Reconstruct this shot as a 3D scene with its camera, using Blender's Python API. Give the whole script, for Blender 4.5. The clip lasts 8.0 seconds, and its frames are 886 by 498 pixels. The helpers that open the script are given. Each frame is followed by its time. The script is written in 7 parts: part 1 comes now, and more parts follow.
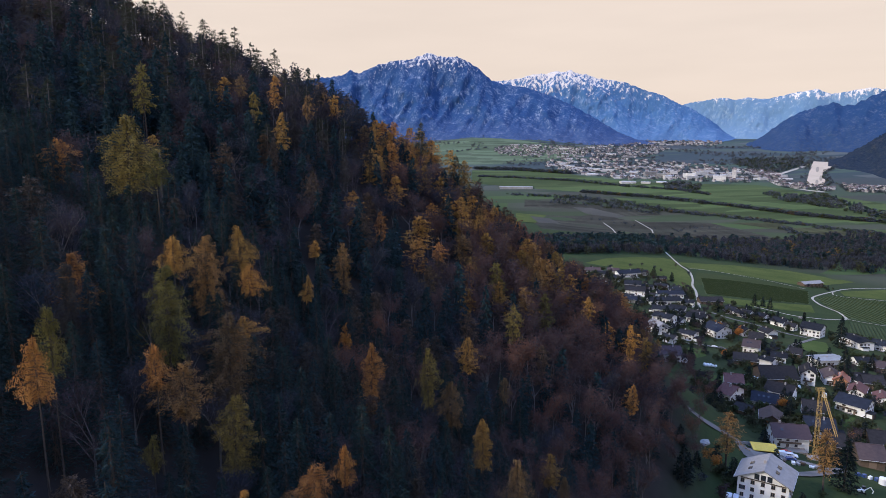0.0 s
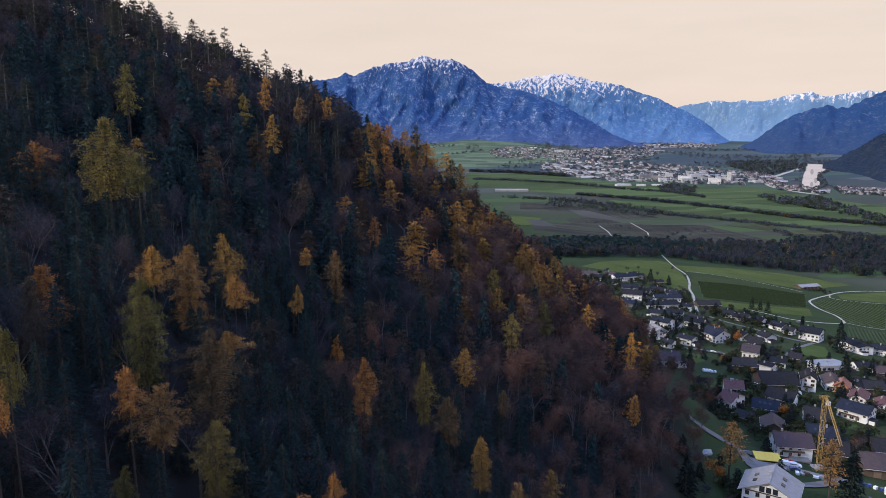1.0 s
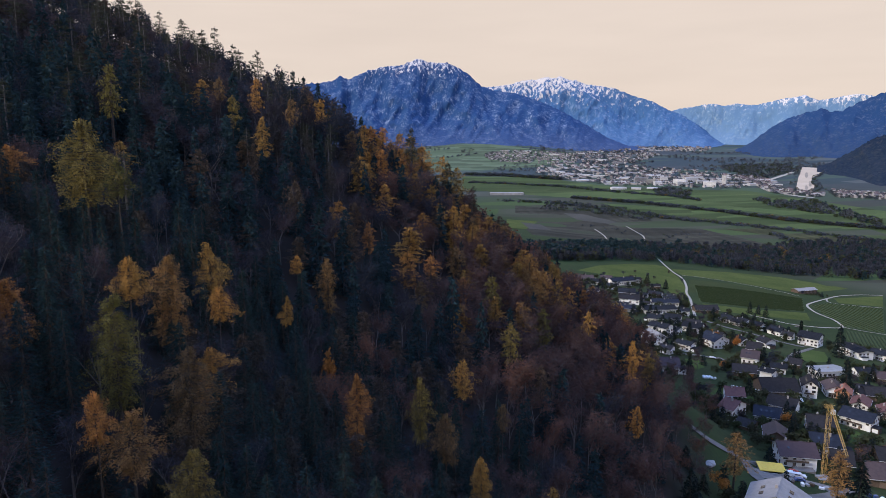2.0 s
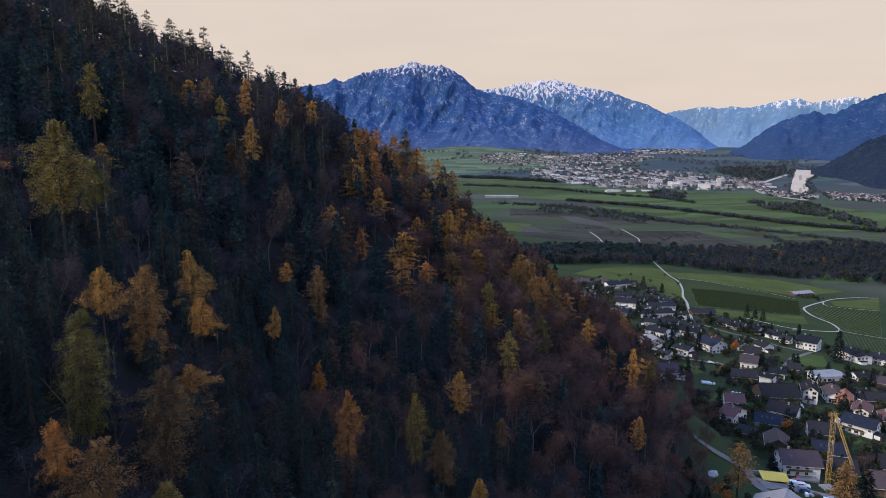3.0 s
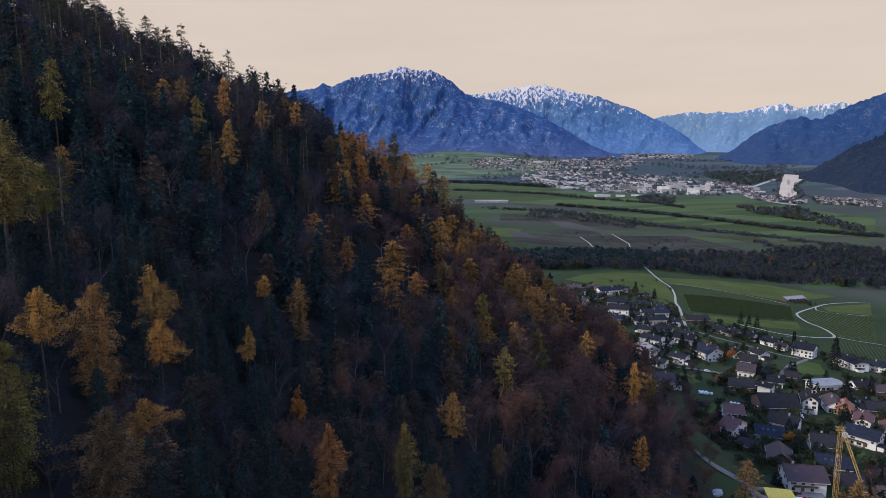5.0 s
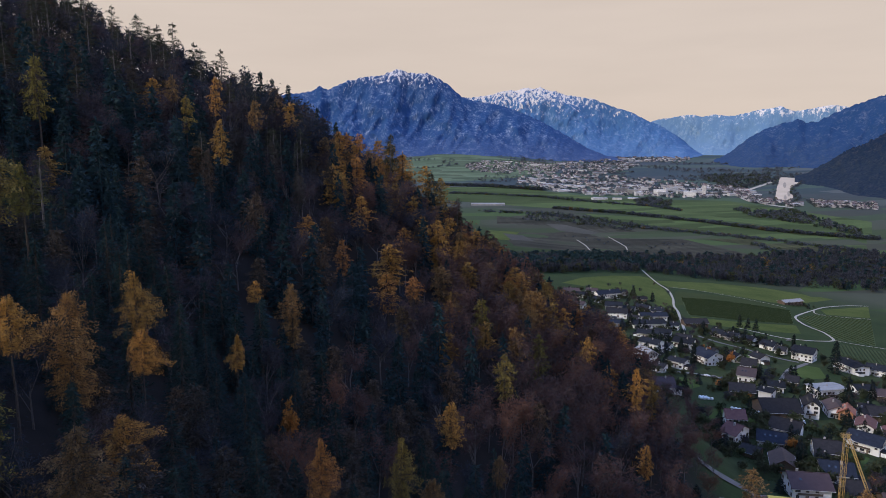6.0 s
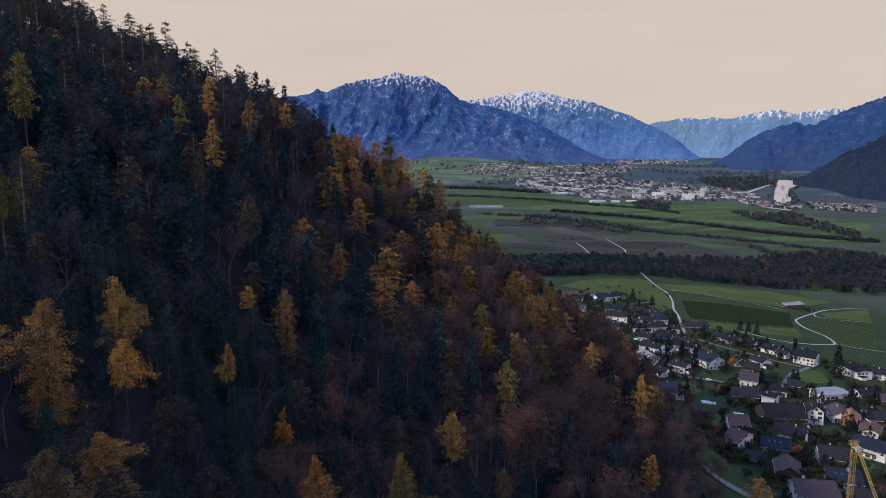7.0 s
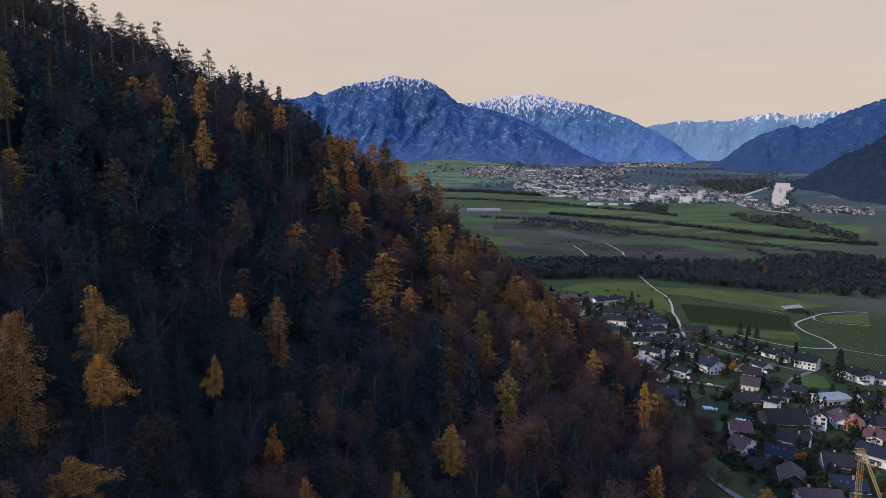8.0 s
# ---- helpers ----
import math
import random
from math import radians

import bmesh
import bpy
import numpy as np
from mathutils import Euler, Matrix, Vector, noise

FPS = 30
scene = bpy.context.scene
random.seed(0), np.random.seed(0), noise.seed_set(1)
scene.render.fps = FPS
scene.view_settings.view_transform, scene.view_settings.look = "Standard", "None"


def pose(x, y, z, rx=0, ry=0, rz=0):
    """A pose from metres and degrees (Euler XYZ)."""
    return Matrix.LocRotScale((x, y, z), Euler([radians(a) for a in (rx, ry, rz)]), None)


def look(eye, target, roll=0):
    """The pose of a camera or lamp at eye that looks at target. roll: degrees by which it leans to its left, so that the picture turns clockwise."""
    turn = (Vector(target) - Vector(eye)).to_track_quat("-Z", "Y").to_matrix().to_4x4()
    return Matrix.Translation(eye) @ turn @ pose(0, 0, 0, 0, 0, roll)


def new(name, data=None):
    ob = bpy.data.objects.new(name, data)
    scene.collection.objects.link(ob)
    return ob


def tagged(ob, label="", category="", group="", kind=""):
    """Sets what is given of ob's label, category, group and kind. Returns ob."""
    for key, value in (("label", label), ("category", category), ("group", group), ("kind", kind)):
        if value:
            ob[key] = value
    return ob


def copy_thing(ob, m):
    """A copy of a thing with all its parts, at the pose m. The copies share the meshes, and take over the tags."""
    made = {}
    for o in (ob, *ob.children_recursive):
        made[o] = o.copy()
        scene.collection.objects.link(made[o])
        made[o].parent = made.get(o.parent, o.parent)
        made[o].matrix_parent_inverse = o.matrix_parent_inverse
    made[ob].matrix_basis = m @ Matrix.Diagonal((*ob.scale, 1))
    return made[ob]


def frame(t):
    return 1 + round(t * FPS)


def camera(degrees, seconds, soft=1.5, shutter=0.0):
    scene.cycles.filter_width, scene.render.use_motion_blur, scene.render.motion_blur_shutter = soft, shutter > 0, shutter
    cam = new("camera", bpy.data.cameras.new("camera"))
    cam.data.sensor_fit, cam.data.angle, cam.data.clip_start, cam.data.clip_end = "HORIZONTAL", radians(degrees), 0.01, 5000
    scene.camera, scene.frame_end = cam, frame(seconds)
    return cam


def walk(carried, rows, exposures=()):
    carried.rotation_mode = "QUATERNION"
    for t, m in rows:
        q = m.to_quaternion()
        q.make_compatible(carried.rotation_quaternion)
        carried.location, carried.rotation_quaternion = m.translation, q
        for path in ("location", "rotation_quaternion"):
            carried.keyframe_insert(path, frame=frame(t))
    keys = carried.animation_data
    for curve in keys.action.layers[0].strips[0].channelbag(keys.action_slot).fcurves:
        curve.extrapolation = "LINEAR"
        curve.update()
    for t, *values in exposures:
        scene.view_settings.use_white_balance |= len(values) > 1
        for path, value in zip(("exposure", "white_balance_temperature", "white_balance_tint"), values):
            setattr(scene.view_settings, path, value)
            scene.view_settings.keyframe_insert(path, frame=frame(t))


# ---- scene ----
cam = camera(66.0, 8.0, soft=0.7)
PATH = [
    (0, (1.195, 2.029, 160.628), (1.182, 4.0, 160.287), -0.0),
    (0.5, (1.1, 5.529, 160.648), (1.094, 7.5, 160.311), -0.0),
    (1, (0.932, 9.172, 160.751), (0.933, 11.144, 160.417), -0.0),
    (1.5, (0.707, 12.876, 160.684), (0.715, 14.849, 160.355), -0.0),
    (3, (0.292, 23.752, 160.466), (0.323, 25.727, 160.149), 0.0),
    (3.5, (0.227, 27.192, 160.281), (0.266, 29.167, 159.968), 0.0),
    (4, (0.211, 30.431, 160.141), (0.257, 32.407, 159.832), 0.0),
    (4.5, (0.115, 33.72, 159.99), (0.169, 35.696, 159.684), 0.0),
    (6, (-0.168, 42.273, 159.218), (-0.096, 44.25, 158.924), 0.0),
    (6.5, (-0.331, 45.154, 158.783), (-0.257, 47.132, 158.494), 0.0),
    (7, (-0.486, 47.947, 158.609), (-0.408, 49.925, 158.323), 0.0),
    (7.5, (-0.526, 50.839, 158.429), (-0.444, 52.817, 158.147), 0.0),
    (8, (-0.45, 53.625, 158.419), (-0.365, 55.604, 158.141), 0.0),
]
walk(cam, [(t, look(eye, target, roll)) for t, eye, target, roll in PATH],
     [(0, 0.13), (1, 0.10), (3, -0.05), (4.5, -0.13), (8, -0.27)])

# ---- world, sun ----
world = bpy.data.worlds.new("autumn_sky")
scene.world = world
world.use_nodes = True
wn, wl = world.node_tree.nodes, world.node_tree.links
wn.clear()
w_out = wn.new("ShaderNodeOutputWorld")
w_bg = wn.new("ShaderNodeBackground")
w_sky = wn.new("ShaderNodeTexSky")
w_sky.sky_type, w_sky.sun_disc = "NISHITA", False
w_sky.sun_elevation, w_sky.sun_rotation = radians(32), radians(-112)
w_sky.altitude, w_sky.air_density, w_sky.dust_density = 500, 1.0, 3.0
# thin high cloud: a warm veil near the horizon that thins towards a bluer zenith
w_tc = wn.new("ShaderNodeTexCoord")
w_sep = wn.new("ShaderNodeSeparateXYZ")
w_ramp = wn.new("ShaderNodeValToRGB")
w_ramp.color_ramp.elements[0].position, w_ramp.color_ramp.elements[0].color = 0.0, (0.825, 0.69, 0.60, 1)
w_ramp.color_ramp.elements[1].position, w_ramp.color_ramp.elements[1].color = 1.0, (0.50, 0.91, 2.3, 1)
e = w_ramp.color_ramp.elements.new(0.32)
e.color = (0.81, 0.69, 0.605, 1)
e = w_ramp.color_ramp.elements.new(0.55)
e.color = (0.55, 0.78, 1.4, 1)
w_map = wn.new("ShaderNodeMapping")
w_map.inputs["Scale"].default_value = (2.0, 2.0, 14.0)
w_noise = wn.new("ShaderNodeTexNoise")
w_noise.inputs["Scale"].default_value, w_noise.inputs["Detail"].default_value = 2.2, 5.0
w_cloud = wn.new("ShaderNodeMapRange")
w_cloud.inputs["From Min"].default_value, w_cloud.inputs["From Max"].default_value = 0.35, 0.75
w_cloud.inputs["To Min"].default_value, w_cloud.inputs["To Max"].default_value = 1.02, 0.965
w_mul = wn.new("ShaderNodeVectorMath")
w_mul.operation = "SCALE"
w_scale = wn.new("ShaderNodeVectorMath")
w_scale.operation = "SCALE"
w_scale.inputs["Scale"].default_value = 0.10
w_mix = wn.new("ShaderNodeMix")
w_mix.data_type = "RGBA"
w_mix.inputs["Factor"].default_value = 0.94
wl.new(w_tc.outputs["Generated"], w_sep.inputs[0])
wl.new(w_sep.outputs["Z"], w_ramp.inputs[0])
wl.new(w_tc.outputs["Generated"], w_map.inputs["Vector"])
wl.new(w_map.outputs[0], w_noise.inputs["Vector"])
wl.new(w_noise.outputs[0], w_cloud.inputs["Value"])
wl.new(w_ramp.outputs[0], w_mul.inputs[0])
wl.new(w_cloud.outputs[0], w_mul.inputs["Scale"])
wl.new(w_sky.outputs[0], w_scale.inputs[0])
wl.new(w_scale.outputs[0], w_mix.inputs["A"])
wl.new(w_mul.outputs[0], w_mix.inputs["B"])
wl.new(w_mix.outputs["Result"], w_bg.inputs["Color"])
wl.new(w_bg.outputs[0], w_out.inputs[0])
w_bg.inputs["Strength"].default_value = 1.0

sun = new("sun", bpy.data.lights.new("sun", "SUN"))
sun.data.energy, sun.data.angle, sun.data.color = 3.1, radians(5), (1.0, 0.91, 0.79)
sun.matrix_world = look((-750, -310, 507), (0, 0, 0))

# ---- materials ----
def rgb(c):
    return (*c, 1.0)


def material(name, a, b, scale=1.0, rough=0.8, metal=0.0, bump=0.0, fine=8.0, spec=0.3, coords="Object", per=0.0, island=0.0, stripe=0.0):
    """A surface whose colour wanders between a and b at two scales, with a fine relief; per: how far each object differs."""
    m = bpy.data.materials.new(name)
    m.use_nodes = True
    n, l = m.node_tree.nodes, m.node_tree.links
    p = n["Principled BSDF"]
    p.inputs["Roughness"].default_value, p.inputs["Metallic"].default_value = rough, metal
    p.inputs["Specular IOR Level"].default_value = spec
    tc = n.new("ShaderNodeTexCoord")
    big, small = n.new("ShaderNodeTexNoise"), n.new("ShaderNodeTexNoise")
    big.inputs["Scale"].default_value, big.inputs["Detail"].default_value = scale, 4
    small.inputs["Scale"].default_value, small.inputs["Detail"].default_value = scale * fine, 6
    add = n.new("ShaderNodeMath")
    add.operation = "MULTIPLY_ADD"
    add.inputs[1].default_value, add.inputs[2].default_value = 0.55, 0.0
    rng = n.new("ShaderNodeMapRange")
    rng.inputs["From Min"].default_value, rng.inputs["From Max"].default_value = 0.35, 0.72
    add2 = n.new("ShaderNodeMath")
    add2.operation = "MULTIPLY_ADD"
    add2.inputs[1].default_value = 0.45
    mix = n.new("ShaderNodeMix")
    mix.data_type = "RGBA"
    mix.inputs["A"].default_value, mix.inputs["B"].default_value = rgb(a), rgb(b)
    for tex in (big, small):
        l.new(tc.outputs[coords], tex.inputs["Vector"])
    l.new(big.outputs[0], add.inputs[0])
    l.new(small.outputs[0], add2.inputs[0])
    l.new(add.outputs[0], add2.inputs[2])
    l.new(add2.outputs[0], rng.inputs["Value"])
    l.new(rng.outputs[0], mix.inputs["Factor"])
    colour = mix.outputs["Result"]
    if stripe:
        wave, turn, dim = n.new("ShaderNodeTexWave"), n.new("ShaderNodeMapping"), n.new("ShaderNodeMix")
        wave.inputs["Scale"].default_value, wave.inputs["Distortion"].default_value, wave.inputs["Detail"].default_value = stripe, 1.5, 3
        turn.inputs["Rotation"].default_value = (0, 0, radians(62))
        dim.data_type, dim.blend_type = "RGBA", "MULTIPLY"
        dim.inputs["B"].default_value = (0.62, 0.66, 0.62, 1)
        l.new(tc.outputs[coords], turn.inputs["Vector"])
        l.new(turn.outputs[0], wave.inputs["Vector"])
        l.new(wave.outputs["Fac"], dim.inputs["Factor"])
        l.new(colour, dim.inputs["A"])
        colour = dim.outputs["Result"]
    for amount, source in ((per, "object"), (island, "island")):
        if amount:
            rand = n.new("ShaderNodeObjectInfo") if source == "object" else n.new("ShaderNodeNewGeometry")
            hsv, mr = n.new("ShaderNodeHueSaturation"), n.new("ShaderNodeMapRange")
            mr.inputs["To Min"].default_value, mr.inputs["To Max"].default_value = 1 - amount, 1 + amount
            l.new(rand.outputs["Random" if source == "object" else "Random Per Island"], mr.inputs["Value"])
            l.new(mr.outputs[0], hsv.inputs["Value"])
            l.new(colour, hsv.inputs["Color"])
            colour = hsv.outputs[0]
    l.new(colour, p.inputs["Base Color"])
    if bump:
        bp = n.new("ShaderNodeBump")
        bp.inputs["Strength"].default_value, bp.inputs["Distance"].default_value = min(1.0, bump), 0.1
        l.new(small.outputs[0], bp.inputs["Height"])
        l.new(bp.outputs[0], p.inputs["Normal"])
    return m


def foliage(name, stops, sheen=0.5, island=0.2, clump=0.3):
    """Leaves: the colour runs through stops from tree to tree, leaf clumps differ in value, and light shines through."""
    m = bpy.data.materials.new(name)
    m.use_nodes = True
    n, l = m.node_tree.nodes, m.node_tree.links
    p, out = n["Principled BSDF"], n["Material Output"]
    p.inputs["Roughness"].default_value, p.inputs["Specular IOR Level"].default_value = 0.75, 0.2
    info, geo, ramp = n.new("ShaderNodeObjectInfo"), n.new("ShaderNodeNewGeometry"), n.new("ShaderNodeValToRGB")
    ramp.color_ramp.elements[0].color, ramp.color_ramp.elements[1].color = rgb(stops[0]), rgb(stops[-1])
    for k, c in enumerate(stops[1:-1]):
        ramp.color_ramp.elements.new((k + 1) / (len(stops) - 1)).color = rgb(c)
    jit = n.new("ShaderNodeMath")
    jit.operation, jit.use_clamp = "MULTIPLY_ADD", True
    jit.inputs[1].default_value = 0.25
    sub = n.new("ShaderNodeMath")
    sub.operation = "MULTIPLY_ADD"
    sub.inputs[1].default_value, sub.inputs[2].default_value = 1.0, -0.12
    l.new(info.outputs["Random"], sub.inputs[0])
    l.new(geo.outputs["Random Per Island"], jit.inputs[0])
    l.new(sub.outputs[0], jit.inputs[2])
    l.new(jit.outputs[0], ramp.inputs[0])
    hsv, mr = n.new("ShaderNodeHueSaturation"), n.new("ShaderNodeMapRange")
    mr.inputs["To Min"].default_value, mr.inputs["To Max"].default_value = 1 - island, 1 + island
    l.new(geo.outputs["Random Per Island"], mr.inputs["Value"])
    where, clumps, dense, both = n.new("ShaderNodeTexCoord"), n.new("ShaderNodeTexNoise"), n.new("ShaderNodeMapRange"), n.new("ShaderNodeMath")
    clumps.inputs["Scale"].default_value, clumps.inputs["Detail"].default_value = 0.55, 3
    dense.inputs["From Min"].default_value, dense.inputs["From Max"].default_value = 0.32, 0.68
    dense.inputs["To Min"].default_value, dense.inputs["To Max"].default_value = 1 - clump, 1 + clump * 0.7
    both.operation = "MULTIPLY"
    l.new(where.outputs["Object"], clumps.inputs["Vector"])
    l.new(clumps.outputs[0], dense.inputs["Value"])
    l.new(mr.outputs[0], both.inputs[0])
    l.new(dense.outputs[0], both.inputs[1])
    l.new(both.outputs[0], hsv.inputs["Value"])
    l.new(ramp.outputs[0], hsv.inputs["Color"])
    l.new(hsv.outputs[0], p.inputs["Base Color"])
    tr, mix = n.new("ShaderNodeBsdfTranslucent"), n.new("ShaderNodeMixShader")
    l.new(hsv.outputs[0], tr.inputs["Color"])
    mix.inputs[0].default_value = sheen
    l.new(p.outputs[0], mix.inputs[1])
    l.new(tr.outputs[0], mix.inputs[2])
    l.new(mix.outputs[0], out.inputs["Surface"])
    return m


GOLD = foliage("larch_needles", [(0.30, 0.19, 0.055), (0.45, 0.25, 0.066), (0.54, 0.27, 0.07), (0.41, 0.185, 0.06)], 0.32, 0.15, 0.62)
OLIVE = foliage("olive_needles", [(0.120, 0.115, 0.036), (0.18, 0.15, 0.042), (0.25, 0.18, 0.052)], 0.32, 0.15, 0.62)
BRONZE = foliage("bronze_needles", [(0.165, 0.11, 0.055), (0.26, 0.155, 0.062), (0.37, 0.20, 0.066)], 0.32, 0.15, 0.62)
FIR = foliage("garden_fir_needles", [(0.009, 0.018, 0.017), (0.015, 0.025, 0.022), (0.012, 0.022, 0.026)], 0.4)
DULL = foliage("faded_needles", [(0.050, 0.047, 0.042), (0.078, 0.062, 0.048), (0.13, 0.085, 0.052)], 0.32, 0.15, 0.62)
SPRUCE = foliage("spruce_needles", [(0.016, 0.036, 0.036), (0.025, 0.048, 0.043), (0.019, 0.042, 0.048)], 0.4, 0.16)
PINE = foliage("pine_needles", [(0.035, 0.045, 0.03), (0.06, 0.06, 0.035), (0.045, 0.05, 0.038)], 0.4)
SHRUB = foliage("shrub_leaves", [(0.035, 0.05, 0.022), (0.055, 0.07, 0.028), (0.05, 0.05, 0.03)], 0.4)
# the hillside's blue shade and haze are mixed into these russet leaf colours
RUSSET = foliage("blue_shaded_russet_leaves", [(0.032, 0.041, 0.054), (0.044, 0.043, 0.053), (0.082, 0.052, 0.050), (0.030, 0.039, 0.054)], 0.45, 0.08, 0.18)
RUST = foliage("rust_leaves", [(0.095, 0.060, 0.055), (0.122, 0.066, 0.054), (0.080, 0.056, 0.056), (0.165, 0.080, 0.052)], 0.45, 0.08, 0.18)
ORANGE = foliage("orange_leaves", [(0.36, 0.17, 0.045), (0.46, 0.17, 0.045)])
BARK = material("bark", (0.035, 0.028, 0.024), (0.09, 0.075, 0.06), 1.5, 0.9, bump=0.6)
PALE_BARK = material("pale_bark", (0.10, 0.088, 0.08), (0.19, 0.17, 0.15), 1.5, 0.85, bump=0.4)
GREY_BARK = material("grey_bark", (0.07, 0.062, 0.058), (0.16, 0.145, 0.135), 1.5, 0.85, bump=0.4)
# the next three: blue-grey distance haze mixed into the far trees' leaf colours
WOODS = foliage("hazy_valley_woods_leaves", [(0.028, 0.037, 0.052), (0.048, 0.050, 0.062)], 0.2, 0.5)
HEDGE = foliage("hazy_hedgerow_twigs", [(0.050, 0.060, 0.070), (0.086, 0.090, 0.098)], 0.2, 0.5)
TOWN_GREEN = foliage("hazy_town_tree_leaves", [(0.052, 0.066, 0.070), (0.090, 0.096, 0.098)], 0.2, 0.3)
WOODS_GOLD = foliage("valley_gold_leaves", [(0.14, 0.09, 0.035)] * 2, 0.3, 0.4)
GRASS = material("meadow_grass", (0.020, 0.035, 0.012), (0.040, 0.057, 0.018), 0.02, 0.95, fine=30, spec=0.1, bump=0.3)


def cover(name, first, others):
    """Ground that passes from one surface into others, as marked on the mesh: land cover where it grows, and far out a
    distance haze put into the colour.
    """
    m = first.copy()
    m.name = name
    n, l = m.node_tree.nodes, m.node_tree.links
    p = n["Principled BSDF"]
    base = p.inputs["Base Color"].links[0].from_socket
    for layer, (a, b), scale in others:
        at, tc, tex, mix, pick = n.new("ShaderNodeAttribute"), n.new("ShaderNodeTexCoord"), n.new("ShaderNodeTexNoise"), n.new("ShaderNodeMix"), n.new("ShaderNodeMix")
        at.attribute_name = layer
        tex.inputs["Scale"].default_value, tex.inputs["Detail"].default_value = scale, 8
        l.new(tc.outputs["Object"], tex.inputs["Vector"])
        mix.data_type = pick.data_type = "RGBA"
        mix.inputs["A"].default_value, mix.inputs["B"].default_value = rgb(a), rgb(b)
        l.new(tex.outputs[0], mix.inputs["Factor"])
        l.new(at.outputs["Fac"], pick.inputs["Factor"])
        l.new(base, pick.inputs["A"])
        shade = mix.outputs["Result"]
        if layer in ("farmland", "haze_plain"):
            # parcels: long strips of meadow, crop and stubble
            cells, lay, sow, tone = n.new("ShaderNodeTexVoronoi"), n.new("ShaderNodeMapping"), n.new("ShaderNodeValToRGB"), n.new("ShaderNodeMix")
            lay.inputs["Rotation"].default_value, lay.inputs["Scale"].default_value = (0, 0, radians(38)), (1.0, 3.6, 0.0)
            cells.inputs["Scale"].default_value = 0.0034
            split = n.new("ShaderNodeSeparateColor")
            l.new(tc.outputs["Object"], lay.inputs["Vector"])
            l.new(lay.outputs[0], cells.inputs["Vector"])
            l.new(cells.outputs["Color"], split.inputs[0])
            l.new(split.outputs[0], sow.inputs[0])
            sow.color_ramp.interpolation = "CONSTANT"
            ends = sow.color_ramp.elements
            ends[0].color, ends[1].position, ends[1].color = rgb((0.040, 0.055, 0.022)), 0.86, rgb((0.066, 0.070, 0.044))
            crops = ((0.2, (0.060, 0.098, 0.026)), (0.42, (0.054, 0.052, 0.035)), (0.62, (0.046, 0.066, 0.026)))
            # far strips: the same crops, with distance haze put into their colours
            if layer == "haze_plain":
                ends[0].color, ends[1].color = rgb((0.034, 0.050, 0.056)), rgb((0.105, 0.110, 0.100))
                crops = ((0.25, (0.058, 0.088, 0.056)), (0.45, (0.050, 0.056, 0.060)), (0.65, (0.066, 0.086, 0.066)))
            for at_pos, c in crops:
                ends.new(at_pos).color = rgb(c)
            tone.data_type = "RGBA"
            tone.inputs["Factor"].default_value = 0.7
            l.new(shade, tone.inputs["A"])
            l.new(sow.outputs[0], tone.inputs["B"])
            shade = tone.outputs["Result"]
        l.new(shade, pick.inputs["B"])
        base = pick.outputs["Result"]
    l.new(base, p.inputs["Base Color"])
    return m


# the last pair is distance haze painted into the ground colour
COVER = cover("land_cover", GRASS, (("garden", ((0.012, 0.022, 0.008), (0.056, 0.068, 0.026)), 0.16), ("wood", ((0.012, 0.012, 0.012), (0.034, 0.028, 0.024)), 0.2), ("farmland", ((0.032, 0.040, 0.022), (0.068, 0.070, 0.044)), 0.03), ("haze_plain", ((0.036, 0.056, 0.056), (0.110, 0.122, 0.110)), 0.035)))
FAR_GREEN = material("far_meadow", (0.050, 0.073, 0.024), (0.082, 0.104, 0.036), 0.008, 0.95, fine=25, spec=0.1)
# pasture green paled: the haze before it is put into its colour
HAZY_GREEN = material("hazy_foothill_pasture", (0.085, 0.115, 0.060), (0.13, 0.155, 0.090), 0.01, 0.95, fine=25, spec=0.1)
BRIGHT = material("bright_meadow", (0.044, 0.062, 0.012), (0.096, 0.112, 0.026), 0.018, 0.95, fine=14, spec=0.1)
VINE_SOIL = material("vineyard_ground", (0.046, 0.064, 0.024), (0.074, 0.088, 0.036), 0.03, 0.95, fine=20, spec=0.1)
LAWN = material("garden_lawn", (0.045, 0.07, 0.016), (0.075, 0.10, 0.026), 0.06, 0.95, fine=20, spec=0.1, bump=0.3)
VINE = material("vine_leaves", (0.022, 0.036, 0.015), (0.042, 0.056, 0.023), 0.3, 0.9, fine=9, spec=0.1, bump=0.5)
LIGHT = material("mown_field", (0.033, 0.048, 0.013), (0.058, 0.068, 0.020), 0.02, 0.95, fine=20, spec=0.1, stripe=0.05)
BROWN = material("stubble_field", (0.036, 0.036, 0.024), (0.070, 0.060, 0.042), 0.008, 0.95, fine=40, spec=0.1, stripe=0.02)
PLOUGH = material("ploughed_soil", (0.058, 0.055, 0.044), (0.092, 0.084, 0.066), 0.01, 0.95, fine=30, spec=0.1)
OLIVE_F = material("autumn_field", (0.055, 0.058, 0.024), (0.085, 0.080, 0.036), 0.01, 0.95, fine=30, spec=0.1, stripe=0.02)


